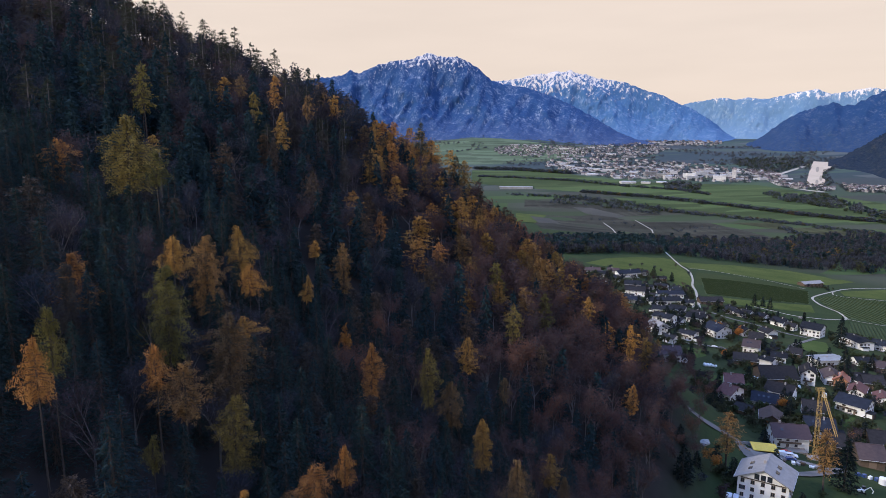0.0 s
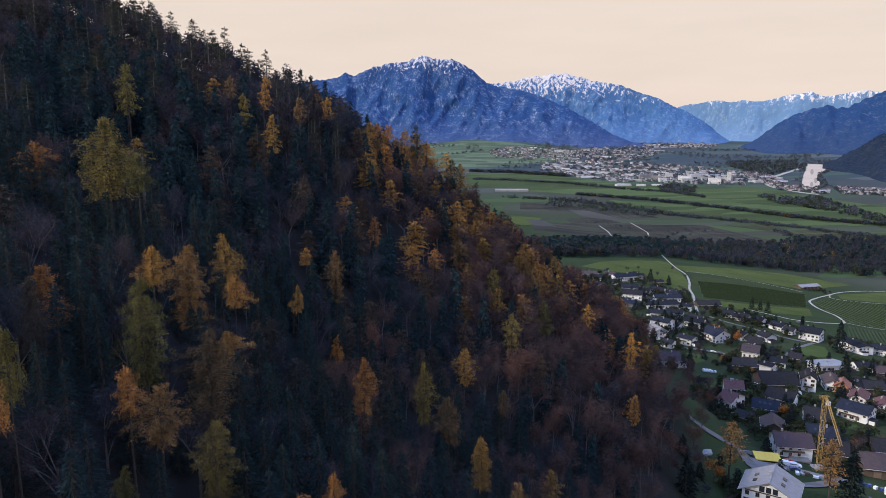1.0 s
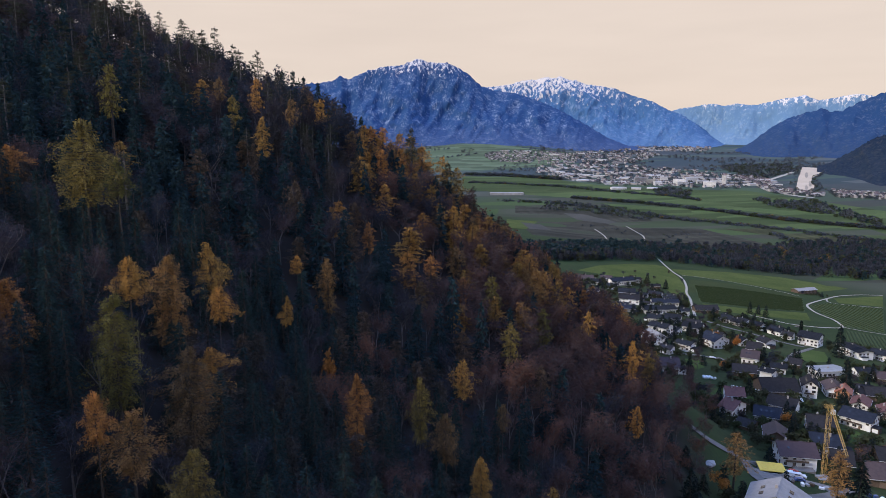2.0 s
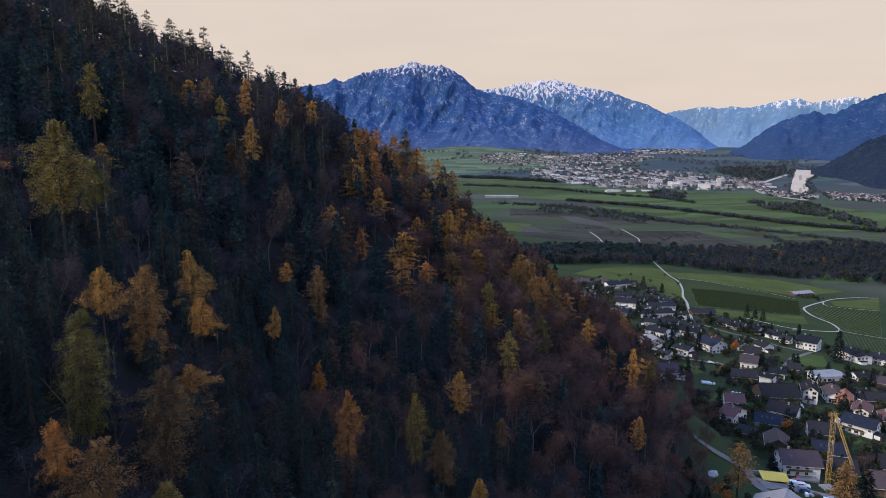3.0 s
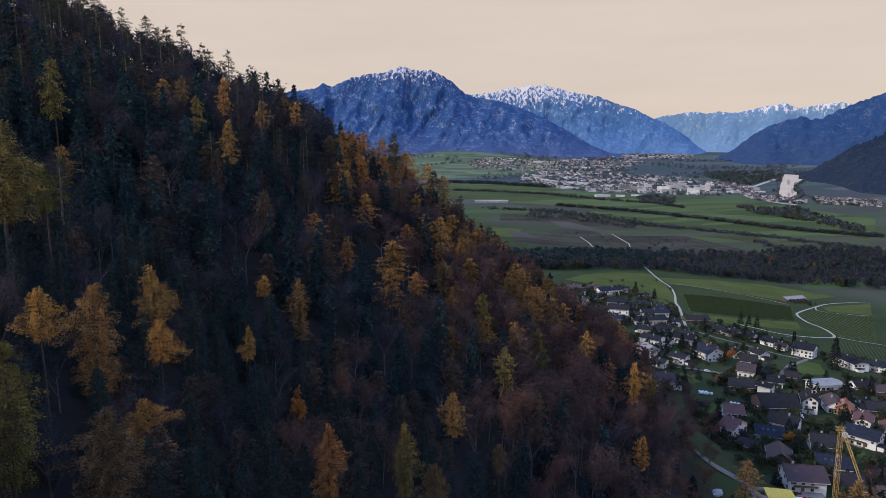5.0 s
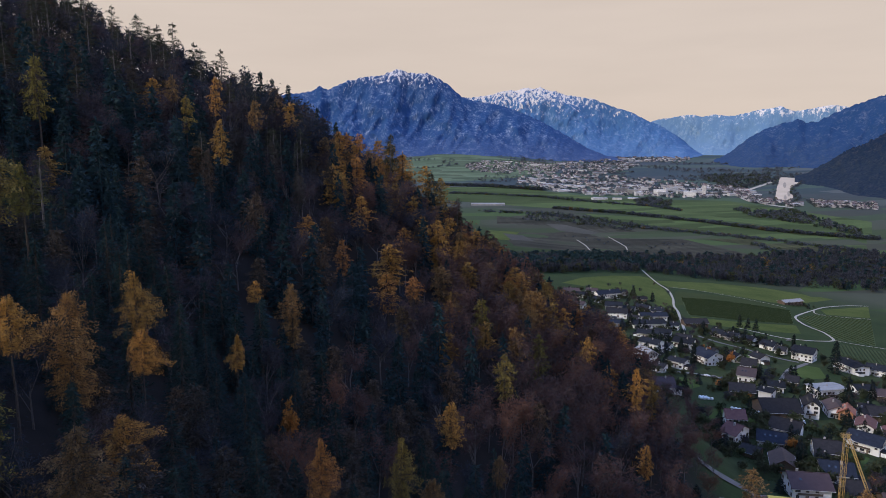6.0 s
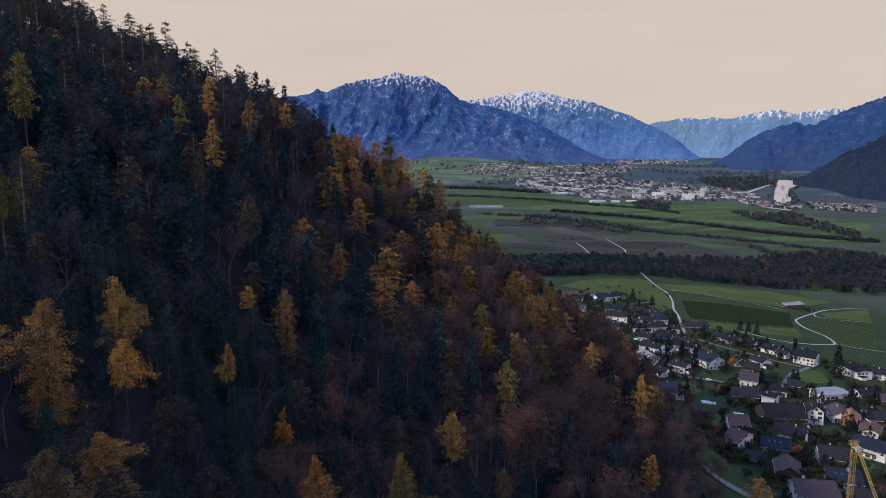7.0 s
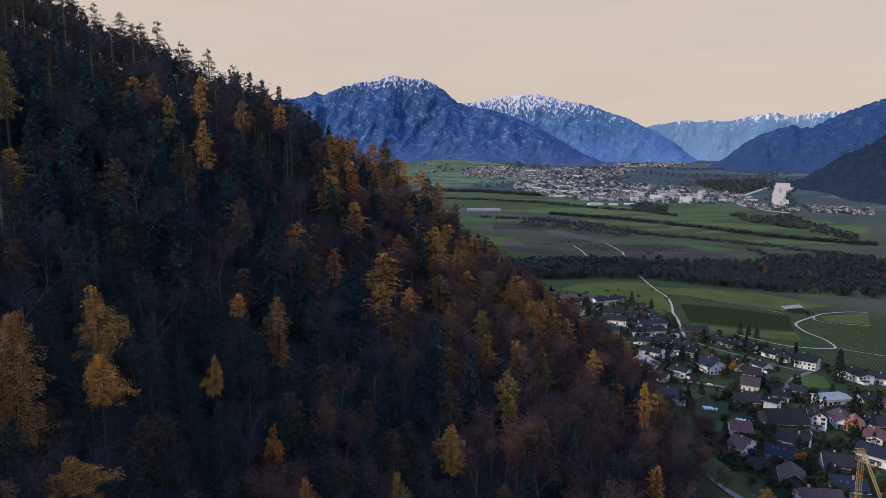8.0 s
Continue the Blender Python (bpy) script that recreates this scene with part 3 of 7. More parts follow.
HOUSES_UPPER = [
    (239.8, 772.0, -39, 13.3, 9.0, 4.0, 0.45, 'l', 'white', 'slate'),
    (245.6, 872.7, 6, 16.7, 9.0, 4.5, 0.25, 'l', 'grey', 'slate'),
    (226.0, 711.0, -3, 26.6, 11.0, 4.0, 0.4, 'l', 'white', 'blueroof'),
    (201.6, 657.9, 4, 30.8, 11.0, 4.5, 0.4, 'l', 'white', 'slate'),
    (256.3, 770.7, -23, 15.4, 8.0, 3.5, 0.1, 'l', 'grey', 'slate'),
    (266.1, 696.0, 0, 23.1, 11.0, 3.5, 0.5, 'l', 'wood', 'dark'),
    (149.8, 802.3, -29, 11.8, 9.0, 3.5, 0.5, 'l', 'white', 'slate'),
    (174.3, 839.7, -5, 18.1, 10.0, 4.0, 0.5, 'l', 'white', 'brown'),
    (215.7, 835.9, 19, 31.3, 11.0, 4.5, 0.5, 'l', 'white', 'blueroof'),
    (201.0, 753.2, -15, 17.1, 11.0, 5.0, 0.5, 'l', 'grey', 'slate'),
    (174.8, 674.9, -23, 13.3, 10.0, 4.0, 0.15, 'l', 'white', 'slate'),
    (192.4, 620.1, -23, 17.4, 10.0, 4.0, 0.4, 'l', 'white', 'slate'),
    (176.6, 568.1, -47, 15.7, 11.0, 7.5, 0.35, 'l', 'white', 'slate'),
    (163.0, 538.6, -80, 15.5, 11.0, 6.0, 0.5, 'l', 'white', 'grey'),
    (164.3, 502.3, -43, 8.4, 8.0, 4.0, 0.4, 'l', 'white', 'dark'),
    (183.3, 521.7, -48, 11.8, 9.0, 5.0, 0.3, 'l', 'white', 'slate'),
    (212.4, 548.0, -70, 16.8, 13.0, 6.5, 0.5, 'l', 'white', 'blueroof'),
    (214.5, 593.5, -37, 15.7, 10.0, 5.0, 0.5, 'l', 'white', 'slate'),
    (144.9, 445.2, -7, 14.0, 13.0, 4.5, 0.5, 'l', 'white', 'maroon'),
    (274.1, 656.5, -47, 9.6, 9.0, 4.5, 0.5, 'l', 'white', 'slate'),
    (284.8, 646.5, -48, 9.3, 9.0, 4.5, 0.5, 'l', 'white', 'slate'),
    (294.5, 638.8, -59, 10.8, 9.0, 4.5, 0.5, 'l', 'white', 'slate'),
    (303.9, 622.1, -58, 12.3, 10.0, 4.5, 0.5, 'l', 'white', 'slate'),
    (218.5, 485.5, -31, 10.6, 12.0, 7.5, 0.5, 'l', 'white', 'brown'),
    (241.5, 527.5, -32, 9.8, 11.0, 5.0, 0.6, 'l', 'wood', 'dark'),
    (314.3, 588.2, -44, 16.0, 14.0, 7.0, 0.45, 'l', 'white', 'slate'),
    (339.6, 571.3, -83, 24.1, 12.0, 6.0, 0.2, 'l', 'white', 'slate'),
    (262.4, 463.4, 8, 19.7, 10.0, 7.0, 0.12, 'l', 'white', 'metal'),
    (246.2, 425.4, -19, 10.6, 13.0, 5.5, 0.5, 'g', 'white', 'brown'),
    (228.5, 421.0, -24, 8.0, 12.0, 8.0, 0.75, 'g', 'white', 'dark'),
    (249.5, 420.9, -34, 5.3, 9.0, 6.0, 0.75, 'g', 'orange', 'orange'),
    (305.5, 487.5, -5, 13.1, 10.0, 3.5, 0.4, 'l', 'white', 'slate'),
    (235.4, 475.7, -24, 9.4, 9.0, 4.0, 0.4, 'l', 'white', 'slate'),
    (199.7, 412.0, -6, 20.9, 17.0, 4.5, 0.5, 'l', 'wood', 'dark'),
    (209.6, 439.4, -47, 5.1, 7.0, 10.0, 0.2, 'l', 'white', 'slate'),
    (272.0, 434.6, -25, 8.0, 10.0, 4.0, 0.5, 'l', 'white', 'dark'),
    (311.4, 474.5, -20, 8.1, 10.0, 4.5, 0.5, 'l', 'wood', 'brown'),
    (196.3, 576.9, -49, 8.0, 8.0, 4.0, 0.4, 'l', 'white', 'slate'),
    (227.9, 622.4, -35, 12.3, 9.0, 3.5, 0.3, 'l', 'white', 'dark'),
    (502.8, 940.6, 16, 31.7, 12.0, 4.0, 0.3, 'l', 'wood', 'grey'),
    (244.1, 561.1, -72, 10.4, 9.0, 4.5, 0.5, 'l', 'white', 'slate'),
    (267.9, 567.1, -74, 10.6, 9.0, 4.5, 0.5, 'l', 'white', 'dark'),
    (232.1, 571.8, -55, 7.5, 8.0, 4.0, 0.5, 'l', 'grey', 'dark'),
    (199.7, 455.1, -18, 14.3, 11.0, 4.0, 0.5, 'l', 'wood', 'dark'),
    (207.8, 865.0, -20, 13.0, 9.0, 4.0, 0.45, 'l', 'white', 'brown'),
    (199.5, 801.5, -25, 11.0, 9.0, 3.5, 0.40, 'l', 'white', 'slate'),
    (189.7, 709.8, -20, 20.0, 12.0, 5.0, 0.50, 'l', 'white', 'dark'),
    (222.0, 758.5, -30, 11.0, 9.0, 3.5, 0.30, 'l', 'grey', 'slate'),
    (176.9, 659.1, -15, 14.0, 9.0, 3.5, 0.35, 'l', 'grey', 'blueroof'),
    (166.0, 749.7, -35, 10.0, 9.0, 4.0, 0.45, 'l', 'white', 'brown'),
    (185.4, 823.8, -20, 9.0, 8.0, 4.0, 0.50, 'l', 'white', 'slate'),
    (251.9, 754.3, -15, 13.0, 8.0, 3.5, 0.20, 'l', 'white', 'slate'),
    (264.4, 840.2, -10, 11.0, 8.0, 3.5, 0.35, 'l', 'wood', 'dark'),
    (208.7, 699.1, -30, 9.0, 8.0, 3.5, 0.40, 'l', 'white', 'dark'),
]
HOUSES_LOWER = [
    (152.1, 364.1, -54, 7.0, 12.0, 7.0, 0.45, 'l', 'white', 'red'),
    (167.0, 389.4, -14, 9.3, 11.0, 6.0, 0.45, 'l', 'white', 'red'),
    (171.7, 364.6, -26, 12.4, 11.0, 4.0, 0.45, 'l', 'grey', 'blueroof'),
    (188.3, 385.0, -41, 14.0, 12.0, 5.0, 0.5, 'l', 'white', 'dark'),
    (161.2, 330.4, -23, 9.2, 12.0, 4.0, 0.6, 'g', 'wood', 'brown'),
    (152.4, 298.2, -10, 14.8, 12.0, 5.5, 0.5, 'l', 'white', 'maroon'),
    (194.4, 352.3, -21, 11.8, 12.0, 5.0, 0.5, 'l', 'white', 'dark'),
    (181.2, 325.0, -20, 12.9, 12.0, 4.5, 0.45, 'l', 'white', 'blueroof'),
    (224.3, 375.0, -50, 15.6, 12.0, 5.5, 0.45, 'l', 'white', 'blueroof'),
    (245.8, 399.0, -37, 8.3, 12.0, 5.5, 0.5, 'g', 'white', 'red'),
    (272.1, 424.5, -11, 11.3, 11.0, 5.0, 0.5, 'l', 'wood', 'dark'),
    (255.6, 387.4, -27, 7.9, 11.0, 5.0, 0.5, 'g', 'white', 'red'),
    (205.7, 311.2, -15, 8.8, 12.0, 5.0, 0.5, 'l', 'wood', 'dark'),
    (262.6, 428.3, -52, 5.7, 10.0, 4.5, 0.5, 'g', 'white', 'dark'),
    (358.4, 556.8, -41, 12.9, 10.0, 5.0, 0.5, 'l', 'white', 'slate'),
    (332.7, 492.6, -40, 12.4, 10.0, 5.0, 0.5, 'l', 'white', 'brown'),
    (293.2, 429.9, -26, 12.3, 11.0, 5.0, 0.5, 'l', 'white', 'slate'),
    (254.2, 361.7, -32, 12.8, 12.0, 6.0, 0.5, 'l', 'white', 'brown'),
    (177.5, 300.8, -21, 7.8, 12.0, 4.5, 0.5, 'l', 'wood', 'dark'),
    (185.7, 287.1, -15, 9.9, 13.0, 4.5, 0.5, 'l', 'wood', 'brown'),
    (236.8, 672.8, -28, 11.9, 9.0, 4.5, 0.3, 'l', 'white', 'slate'),
    (211.0, 629.0, -30, 13.4, 10.0, 4.5, 0.4, 'l', 'white', 'slate'),
    (280.6, 647.0, -51, 9.1, 8.0, 4.0, 0.5, 'l', 'grey', 'dark'),
    (308.3, 604.3, -47, 8.2, 8.0, 4.0, 0.5, 'l', 'white', 'dark'),
    (258.0, 495.4, -39, 6.5, 9.0, 4.0, 0.5, 'l', 'wood', 'dark'),
    (190.1, 344.8, -31, 4.2, 8.0, 3.0, 0.4, 'l', 'grey', 'dark'),
    (155.2, 349.5, -47, 5.4, 8.0, 3.0, 0.4, 'l', 'wood', 'dark'),
]
RIDGE_FRONT = [
    (-38.42, 0.0543), (-28.9, 0.0537), (-21.34, 0.0534), (-16.33, 0.0663), (-12.88, 0.0658), (-10.2, 0.0734),
    (-8.39, 0.0777), (-7.84, 0.0855), (-7.26, 0.0794), (-5.65, 0.0921), (-4.28, 0.0978), (-2.9, 0.1002),
    (-2.21, 0.1049), (-1.43, 0.1096), (-0.83, 0.105), (-0.14, 0.1027), (0.78, 0.1042), (1.47, 0.0988), (2.62, 0.0862),
    (3.55, 0.0713), (4.7, 0.0649), (6.31, 0.0608), (8.15, 0.0511), (9.98, 0.0368), (11.81, 0.0194), (13.63, 0.0005),
    (15.41, -0.0104), (17.58, -0.0164),
]
RIDGE_SNOW = [
    (-17.21, 0.0547), (-12.89, 0.0597), (-10.21, 0.068), (-6.58, 0.0803), (-3.83, 0.0768), (0.32, 0.0847),
    (3.55, 0.0689), (4.7, 0.0704), (6.07, 0.0741), (6.52, 0.0772), (7.21, 0.0782), (8.12, 0.0800), (8.78, 0.0826),
    (9.24, 0.0815), (9.9, 0.0832), (10.59, 0.0792), (11.25, 0.0777), (11.94, 0.0722), (12.6, 0.0705), (13.25, 0.0695),
    (14.35, 0.0653), (15.67, 0.055), (16.97, 0.0494), (18.27, 0.037), (19.12, 0.0315), (20.4, 0.0185),
    (21.68, 0.0012), (22.93, -0.01),
]
RIDGE_PALE = [
    (15.34, 0.0168), (17.04, 0.0243), (18.69, 0.0354), (20.33, 0.041), (21.53, 0.0436), (22.34, 0.0404),
    (23.12, 0.0431), (24.68, 0.0411), (26.53, 0.049), (27.8, 0.0519), (28.73, 0.0452), (30.11, 0.0494),
    (31.13, 0.0522), (32.42, 0.0482), (34.72, 0.0501), (38.06, 0.0418),
]
RIDGE_RIGHT = [
    (22.56, -0.019), (23.74, -0.0143), (24.48, -0.0062), (25.57, 0.0106), (26.65, 0.0226), (28.07, 0.0315),
    (28.95, 0.0354), (29.5, 0.031), (30.2, 0.0322), (31.18, 0.0421), (32.4, 0.0515), (34.02, 0.0623), (36.41, 0.0743),
    (40.6, 0.076), (44.39, 0.066),
]
RIDGE_SLOPE = [
    (28.91, -0.0366), (29.7, -0.0321), (30.73, -0.0204), (31.74, -0.0082), (32.73, 0.0015), (33.95, 0.0137),
    (36.45, 0.0408), (40.65, 0.0753),
]
ROAD_LANE = [
    (505.9, 1672.7), (461.7, 1494.5), (436.1, 1414.6),
]
ROAD_HILL = [
    (402.1, 1238.6), (376.2, 1114.2), (362.1, 1040.5), (353.0, 978.0), (328.1, 893.5), (304.6, 828.5), (292.5, 784.0),
    (274.8, 730.7), (255.6, 671.3),
]
ROAD_FIELD = [
    (365.9, 1014.2), (397.1, 1013.2), (431.2, 992.9), (457.0, 969.0), (482.3, 928.6), (488.5, 910.6),
]
ROAD_FORK = [
    (671.9, 1015.7), (628.9, 999.3), (570.1, 957.2), (523.4, 909.4), (473.1, 854.1), (452.0, 824.5), (437.6, 783.0),
    (434.5, 756.3), (433.1, 734.9), (418.3, 695.2), (397.1, 682.9), (377.5, 679.1), (355.9, 682.1), (343.0, 697.4),
    (329.5, 713.4),
]
ROAD_VINE = [
    (525.7, 910.7), (511.1, 882.4), (519.8, 871.6), (550.1, 872.6), (581.9, 878.0),
]
ROAD_VINE_LOW = [
    (418.3, 695.2), (432.6, 683.7), (450.2, 676.7), (464.9, 671.0),
]
ROAD_VILLAGE = [
    (259.0, 649.4), (269.0, 627.2), (282.8, 610.6), (292.7, 593.5), (301.5, 581.0), (312.6, 573.8),
]
ROAD_STREET = [
    (173.2, 500.9), (191.0, 503.0), (203.4, 499.8), (218.9, 493.2),
]
ROAD_FARM = [
    (193.8, 414.5), (209.3, 430.9), (278.8, 531.7), (299.5, 553.7), (319.4, 572.7),
]
ROAD_SITE = [
    (108.4, 289.6), (115.8, 288.9), (124.7, 291.6), (132.1, 290.7), (128.4, 264.3), (139.5, 252.9), (171.5, 276.2),
]
ROAD_FAR = [
    (414.4, 1797.3), (409.8, 1684.5), (394.4, 1581.7),
]
ROAD_PLAIN = [
    (505.9, 1672.7), (511.8, 1798.4), (514.4, 1880.4),
]
ROAD_MOTOR = [
    (1558.4, 2980.2), (1477.5, 2879.7), (1346.4, 2743.3), (1262.1, 2651.6), (1210.2, 2582.7), (1179.4, 2454.3),
    (1187.8, 2396.3), (1204.7, 2312.5), (1240.3, 2253.5),
]
FIELD_GRASS_MEADOW_1 = [
    (194.2, 945.2), (247.6, 1036.4), (307.8, 1097.1), (361.6, 1128.3), (373.5, 1116.9), (350.5, 987.2),
    (320.1, 870.3), (282.4, 747.3), (277.7, 760.4), (284.8, 851.2), (269.5, 914.4), (227.9, 926.8),
]
FIELD_VINE_1 = [
    (344.7, 908.7), (391.4, 917.3), (438.7, 904.9), (479.8, 886.3), (423.9, 778.5), (376.3, 769.3),
    (330.5, 766.7), (298.6, 770.3),
]
FIELD_VINE_2 = [
    (461.7, 833.2), (504.7, 871.2), (574.6, 866.8), (454.7, 683.5), (425.1, 703.5), (438.7, 761.4),
]
FIELD_LIGHT_1 = [
    (361.0, 972.9), (422.2, 971.8), (485.6, 935.0), (482.2, 898.6), (437.9, 835.0), (365.8, 840.4), (312.8, 841.4),
]
FIELD_GRASS_BRIGHT_6 = [
    (365.0, 1081.0), (485.0, 1132.0), (576.0, 1133.0), (649.0, 1063.0), (507.0, 944.0), (437.0, 998.0), (368.0, 1020.0),
]
FIELD_GRASS_BRIGHT_7 = [
    (296.9, 760.2), (325.3, 755.1), (370.3, 757.7), (420.5, 768.0), (396.8, 716.6), (346.4, 711.3),
    (319.0, 715.5), (288.6, 718.5),
]
FIELD_GRASS_BRIGHT_1 = [
    (543.1, 924.5), (667.9, 1009.5), (589.4, 889.5), (526.4, 882.9),
]
FIELD_GRASS_BRIGHT_2 = [
    (108.3, 2990.9), (421.8, 2953.3), (573.2, 2744.9), (694.6, 2603.7), (884.6, 2529.2), (1104.8, 2456.9),
    (1201.1, 2250.6), (1312.4, 1961.8), (1179.2, 1759.9), (1090.8, 1810.6), (987.9, 2005.6), (807.7, 2201.4),
    (613.7, 2297.6), (405.6, 2417.0), (255.3, 2506.3), (94.5, 2611.0),
]
FIELD_GRASS_BRIGHT_3 = [
    (-81.1, 3905.2), (110.8, 3951.8), (336.8, 3956.9), (552.7, 3880.5), (795.2, 3819.2), (724.7, 3548.6),
    (453.3, 3270.0), (167.0, 3177.6), (-66.7, 3183.5),
]
FIELD_GRASS_BRIGHT_4 = [
    (547.6, 2259.9), (707.3, 2173.7), (906.7, 2011.4), (1056.7, 1858.5), (1149.0, 1736.2), (1027.3, 1550.9),
    (967.6, 1650.7), (892.6, 1841.1), (735.7, 2002.8), (581.4, 2108.8),
]
FIELD_GRASS_BRIGHT_5 = [
    (204.4, 2014.9), (291.2, 1978.8), (215.3, 1646.5), (164.1, 1614.2),
]
FIELD_PLOUGH_1 = [
    (385.7, 2094.0), (441.5, 2070.6), (511.0, 1940.0), (478.3, 1905.3), (406.9, 1983.1),
]
FIELD_PLOUGH_2 = [
    (230.7, 1886.9), (282.5, 1865.8), (286.1, 1700.5), (223.6, 1656.8),
]
FIELD_BROWN_1 = [
    (254.9, 2245.2), (546.7, 2079.7), (698.5, 1797.9), (754.2, 1513.6), (575.7, 1330.2), (396.6, 1499.4),
    (207.3, 1488.6), (220.5, 1935.5),
]
FIELD_OLIVE_1 = [
    (766.8, 1978.5), (936.6, 1826.1), (1045.2, 1597.2), (981.1, 1497.2), (844.9, 1643.5), (720.5, 1855.6),
]
WOOD_BELT = [
    (118.6, 1007.2), (195.5, 1040.8), (303.5, 1137.0), (412.7, 1205.9), (491.9, 1177.3), (584.2, 1182.8),
    (665.5, 1167.5), (727.9, 1141.2), (789.1, 1117.9),
]
WOOD_BELT_BACK = [
    (135.9, 1152.6), (237.4, 1260.7), (379.9, 1420.3), (517.8, 1510.4), (625.4, 1495.5), (729.6, 1477.9),
    (885.0, 1554.2), (983.3, 1543.5), (1069.2, 1516.9),
]
WOOD_HEDGE1 = [
    (226.4, 2337.1), (407.5, 2268.6), (556.4, 2117.7), (682.7, 1972.2), (804.0, 1871.2), (911.2, 1775.1),
    (981.6, 1643.1), (1042.3, 1529.0),
]
WOOD_HEDGE2 = [
    (466.6, 2381.4), (680.4, 2240.4), (872.8, 2036.3), (974.1, 1901.5), (1073.4, 1801.1), (1174.0, 1727.4),
]
WOOD_HEDGE3 = [
    (131.2, 2787.5), (265.3, 2749.4), (475.3, 2655.7), (652.1, 2491.8), (818.5, 2376.1), (876.2, 2269.0),
]
WOOD_HEDGE4 = [
    (841.1, 1691.8), (826.0, 1554.5), (837.1, 1437.4), (877.9, 1336.3),
]
WOOD_HEDGE5 = [
    (388.7, 1892.4), (468.6, 1776.1), (571.4, 1644.2), (677.8, 1743.5),
]
RIVER_EDGE = [
    (1627.7, 3074.4), (1688.1, 3007.9), (1593.8, 2844.3), (1503.1, 2745.3), (1403.4, 2581.2), (1388.0, 2521.4),
    (1329.3, 2417.3), (1281.1, 2387.4), (1289.9, 2463.7), (1429.9, 2720.4), (1559.6, 2949.3),
]
YARD_CONIFERS = [
    ('spruce', 326.0, 546.3, 27.0), ('spruce', 260.2, 428.7, 26.0), ('column', 205.0, 528.7, 17.0),
    ('spruce', 332.9, 720.9, 14.0), ('spruce', 344.5, 709.3, 13.0), ('spruce', 325.3, 652.8, 9.0),
    ('spruce', 343.1, 723.1, 11.0), ('column', 334.7, 622.1, 15.0), ('column', 179.0, 534.2, 9.0),
    ('column', 174.9, 547.5, 10.0), ('column', 176.8, 538.8, 9.0), ('column', 187.0, 533.9, 9.0),
    ('spruce', 177.7, 753.9, 10.0), ('spruce', 167.9, 741.0, 12.0), ('spruce', 165.4, 764.9, 9.0),
    ('spruce', 199.6, 662.3, 14.0), ('spruce', 187.1, 647.9, 11.0), ('spruce', 169.5, 639.1, 13.0),
    ('spruce', 172.7, 606.0, 12.0), ('spruce', 127.5, 236.7, 6.0), ('spruce', 153.3, 245.3, 21.0),
    ('spruce', 207.2, 320.2, 12.0), ('spruce', 84.1, 226.2, 14.0), ('spruce', 88.1, 231.2, 10.0),
]
YARD_TREES = [
    ('bronze_larch', 109.6, 250.3, 24.0), ('bronze_larch', 141.7, 239.1, 25.0), ('orange_tree', 101.2, 243.7, 10.0),
    ('beech', 178.5, 463.9, 9.0), ('beech', 283.0, 796.8, 8.0), ('fruit', 295.7, 955.0, 6.0),
    ('fruit', 294.7, 923.9, 6.0), ('fruit', 346.6, 1017.8, 6.0), ('fruit', 337.7, 937.2, 6.0),
    ('fruit', 283.3, 973.3, 6.0), ('fruit', 259.5, 945.9, 6.0), ('beech', 147.5, 385.5, 16.0),
    ('beech', 101.4, 303.8, 17.0), ('beech', 149.4, 430.2, 14.0), ('beech', 102.7, 284.4, 16.0),
    ('beech', 91.2, 279.5, 17.0), ('beech', 153.1, 408.2, 17.0), ('beech', 148.6, 371.3, 12.0),
    ('beech', 91.1, 260.6, 15.0), ('beech', 97.8, 256.5, 13.0), ('beech', 82.2, 236.4, 16.0),
    ('beech', 83.1, 229.8, 12.0), ('beech', 115.8, 316.2, 15.0), ('beech', 123.3, 311.0, 15.0),
    ('beech', 108.4, 275.8, 13.0), ('beech', 103.6, 292.2, 14.0), ('orange_tree', 235.8, 532.2, 13.0),
    ('orange_tree', 234.8, 569.0, 7.0), ('orange_tree', 199.4, 471.4, 6.0), ('orange_tree', 184.8, 356.3, 9.0),
    ('orange_tree', 159.7, 323.0, 6.0),
]
YARD_BUSHES = [
    ('golden_larch', 144.6, 450.4, 13.0), ('beech', 150.3, 363.5, 9.0), ('bush', 170.9, 354.1, 6.0),
    ('bush', 159.2, 338.4, 7.0), ('bush', 215.2, 320.9, 9.0), ('bush', 219.0, 335.8, 8.0),
    ('bush', 214.3, 337.5, 8.0), ('bush', 213.0, 403.4, 7.0), ('bush', 211.8, 388.1, 7.0),
    ('bush', 191.0, 441.9, 4.0), ('bush', 340.2, 596.9, 5.0), ('bush', 314.9, 515.9, 7.0),
    ('bush', 314.6, 508.1, 6.0), ('bush', 197.9, 400.9, 4.0), ('bush', 168.3, 372.6, 4.0),
    ('bush', 162.8, 351.8, 5.0), ('bush', 237.5, 466.9, 5.0), ('bush', 177.3, 405.0, 5.0),
    ('beech', 161.4, 400.1, 10.0), ('bush', 204.5, 340.9, 7.0), ('bush', 355.6, 530.6, 8.0),
    ('bush', 217.9, 387.0, 6.0), ('beech', 211.2, 321.2, 10.0), ('beech', 195.4, 309.1, 10.0),
    ('bush', 198.9, 308.1, 6.0), ('bush', 163.9, 275.6, 5.0), ('beech', 94.9, 244.3, 12.0),
    ('beech', 100.1, 271.9, 12.0), ('bush', 155.8, 330.9, 5.0), ('bush', 153.9, 346.5, 5.0),
]
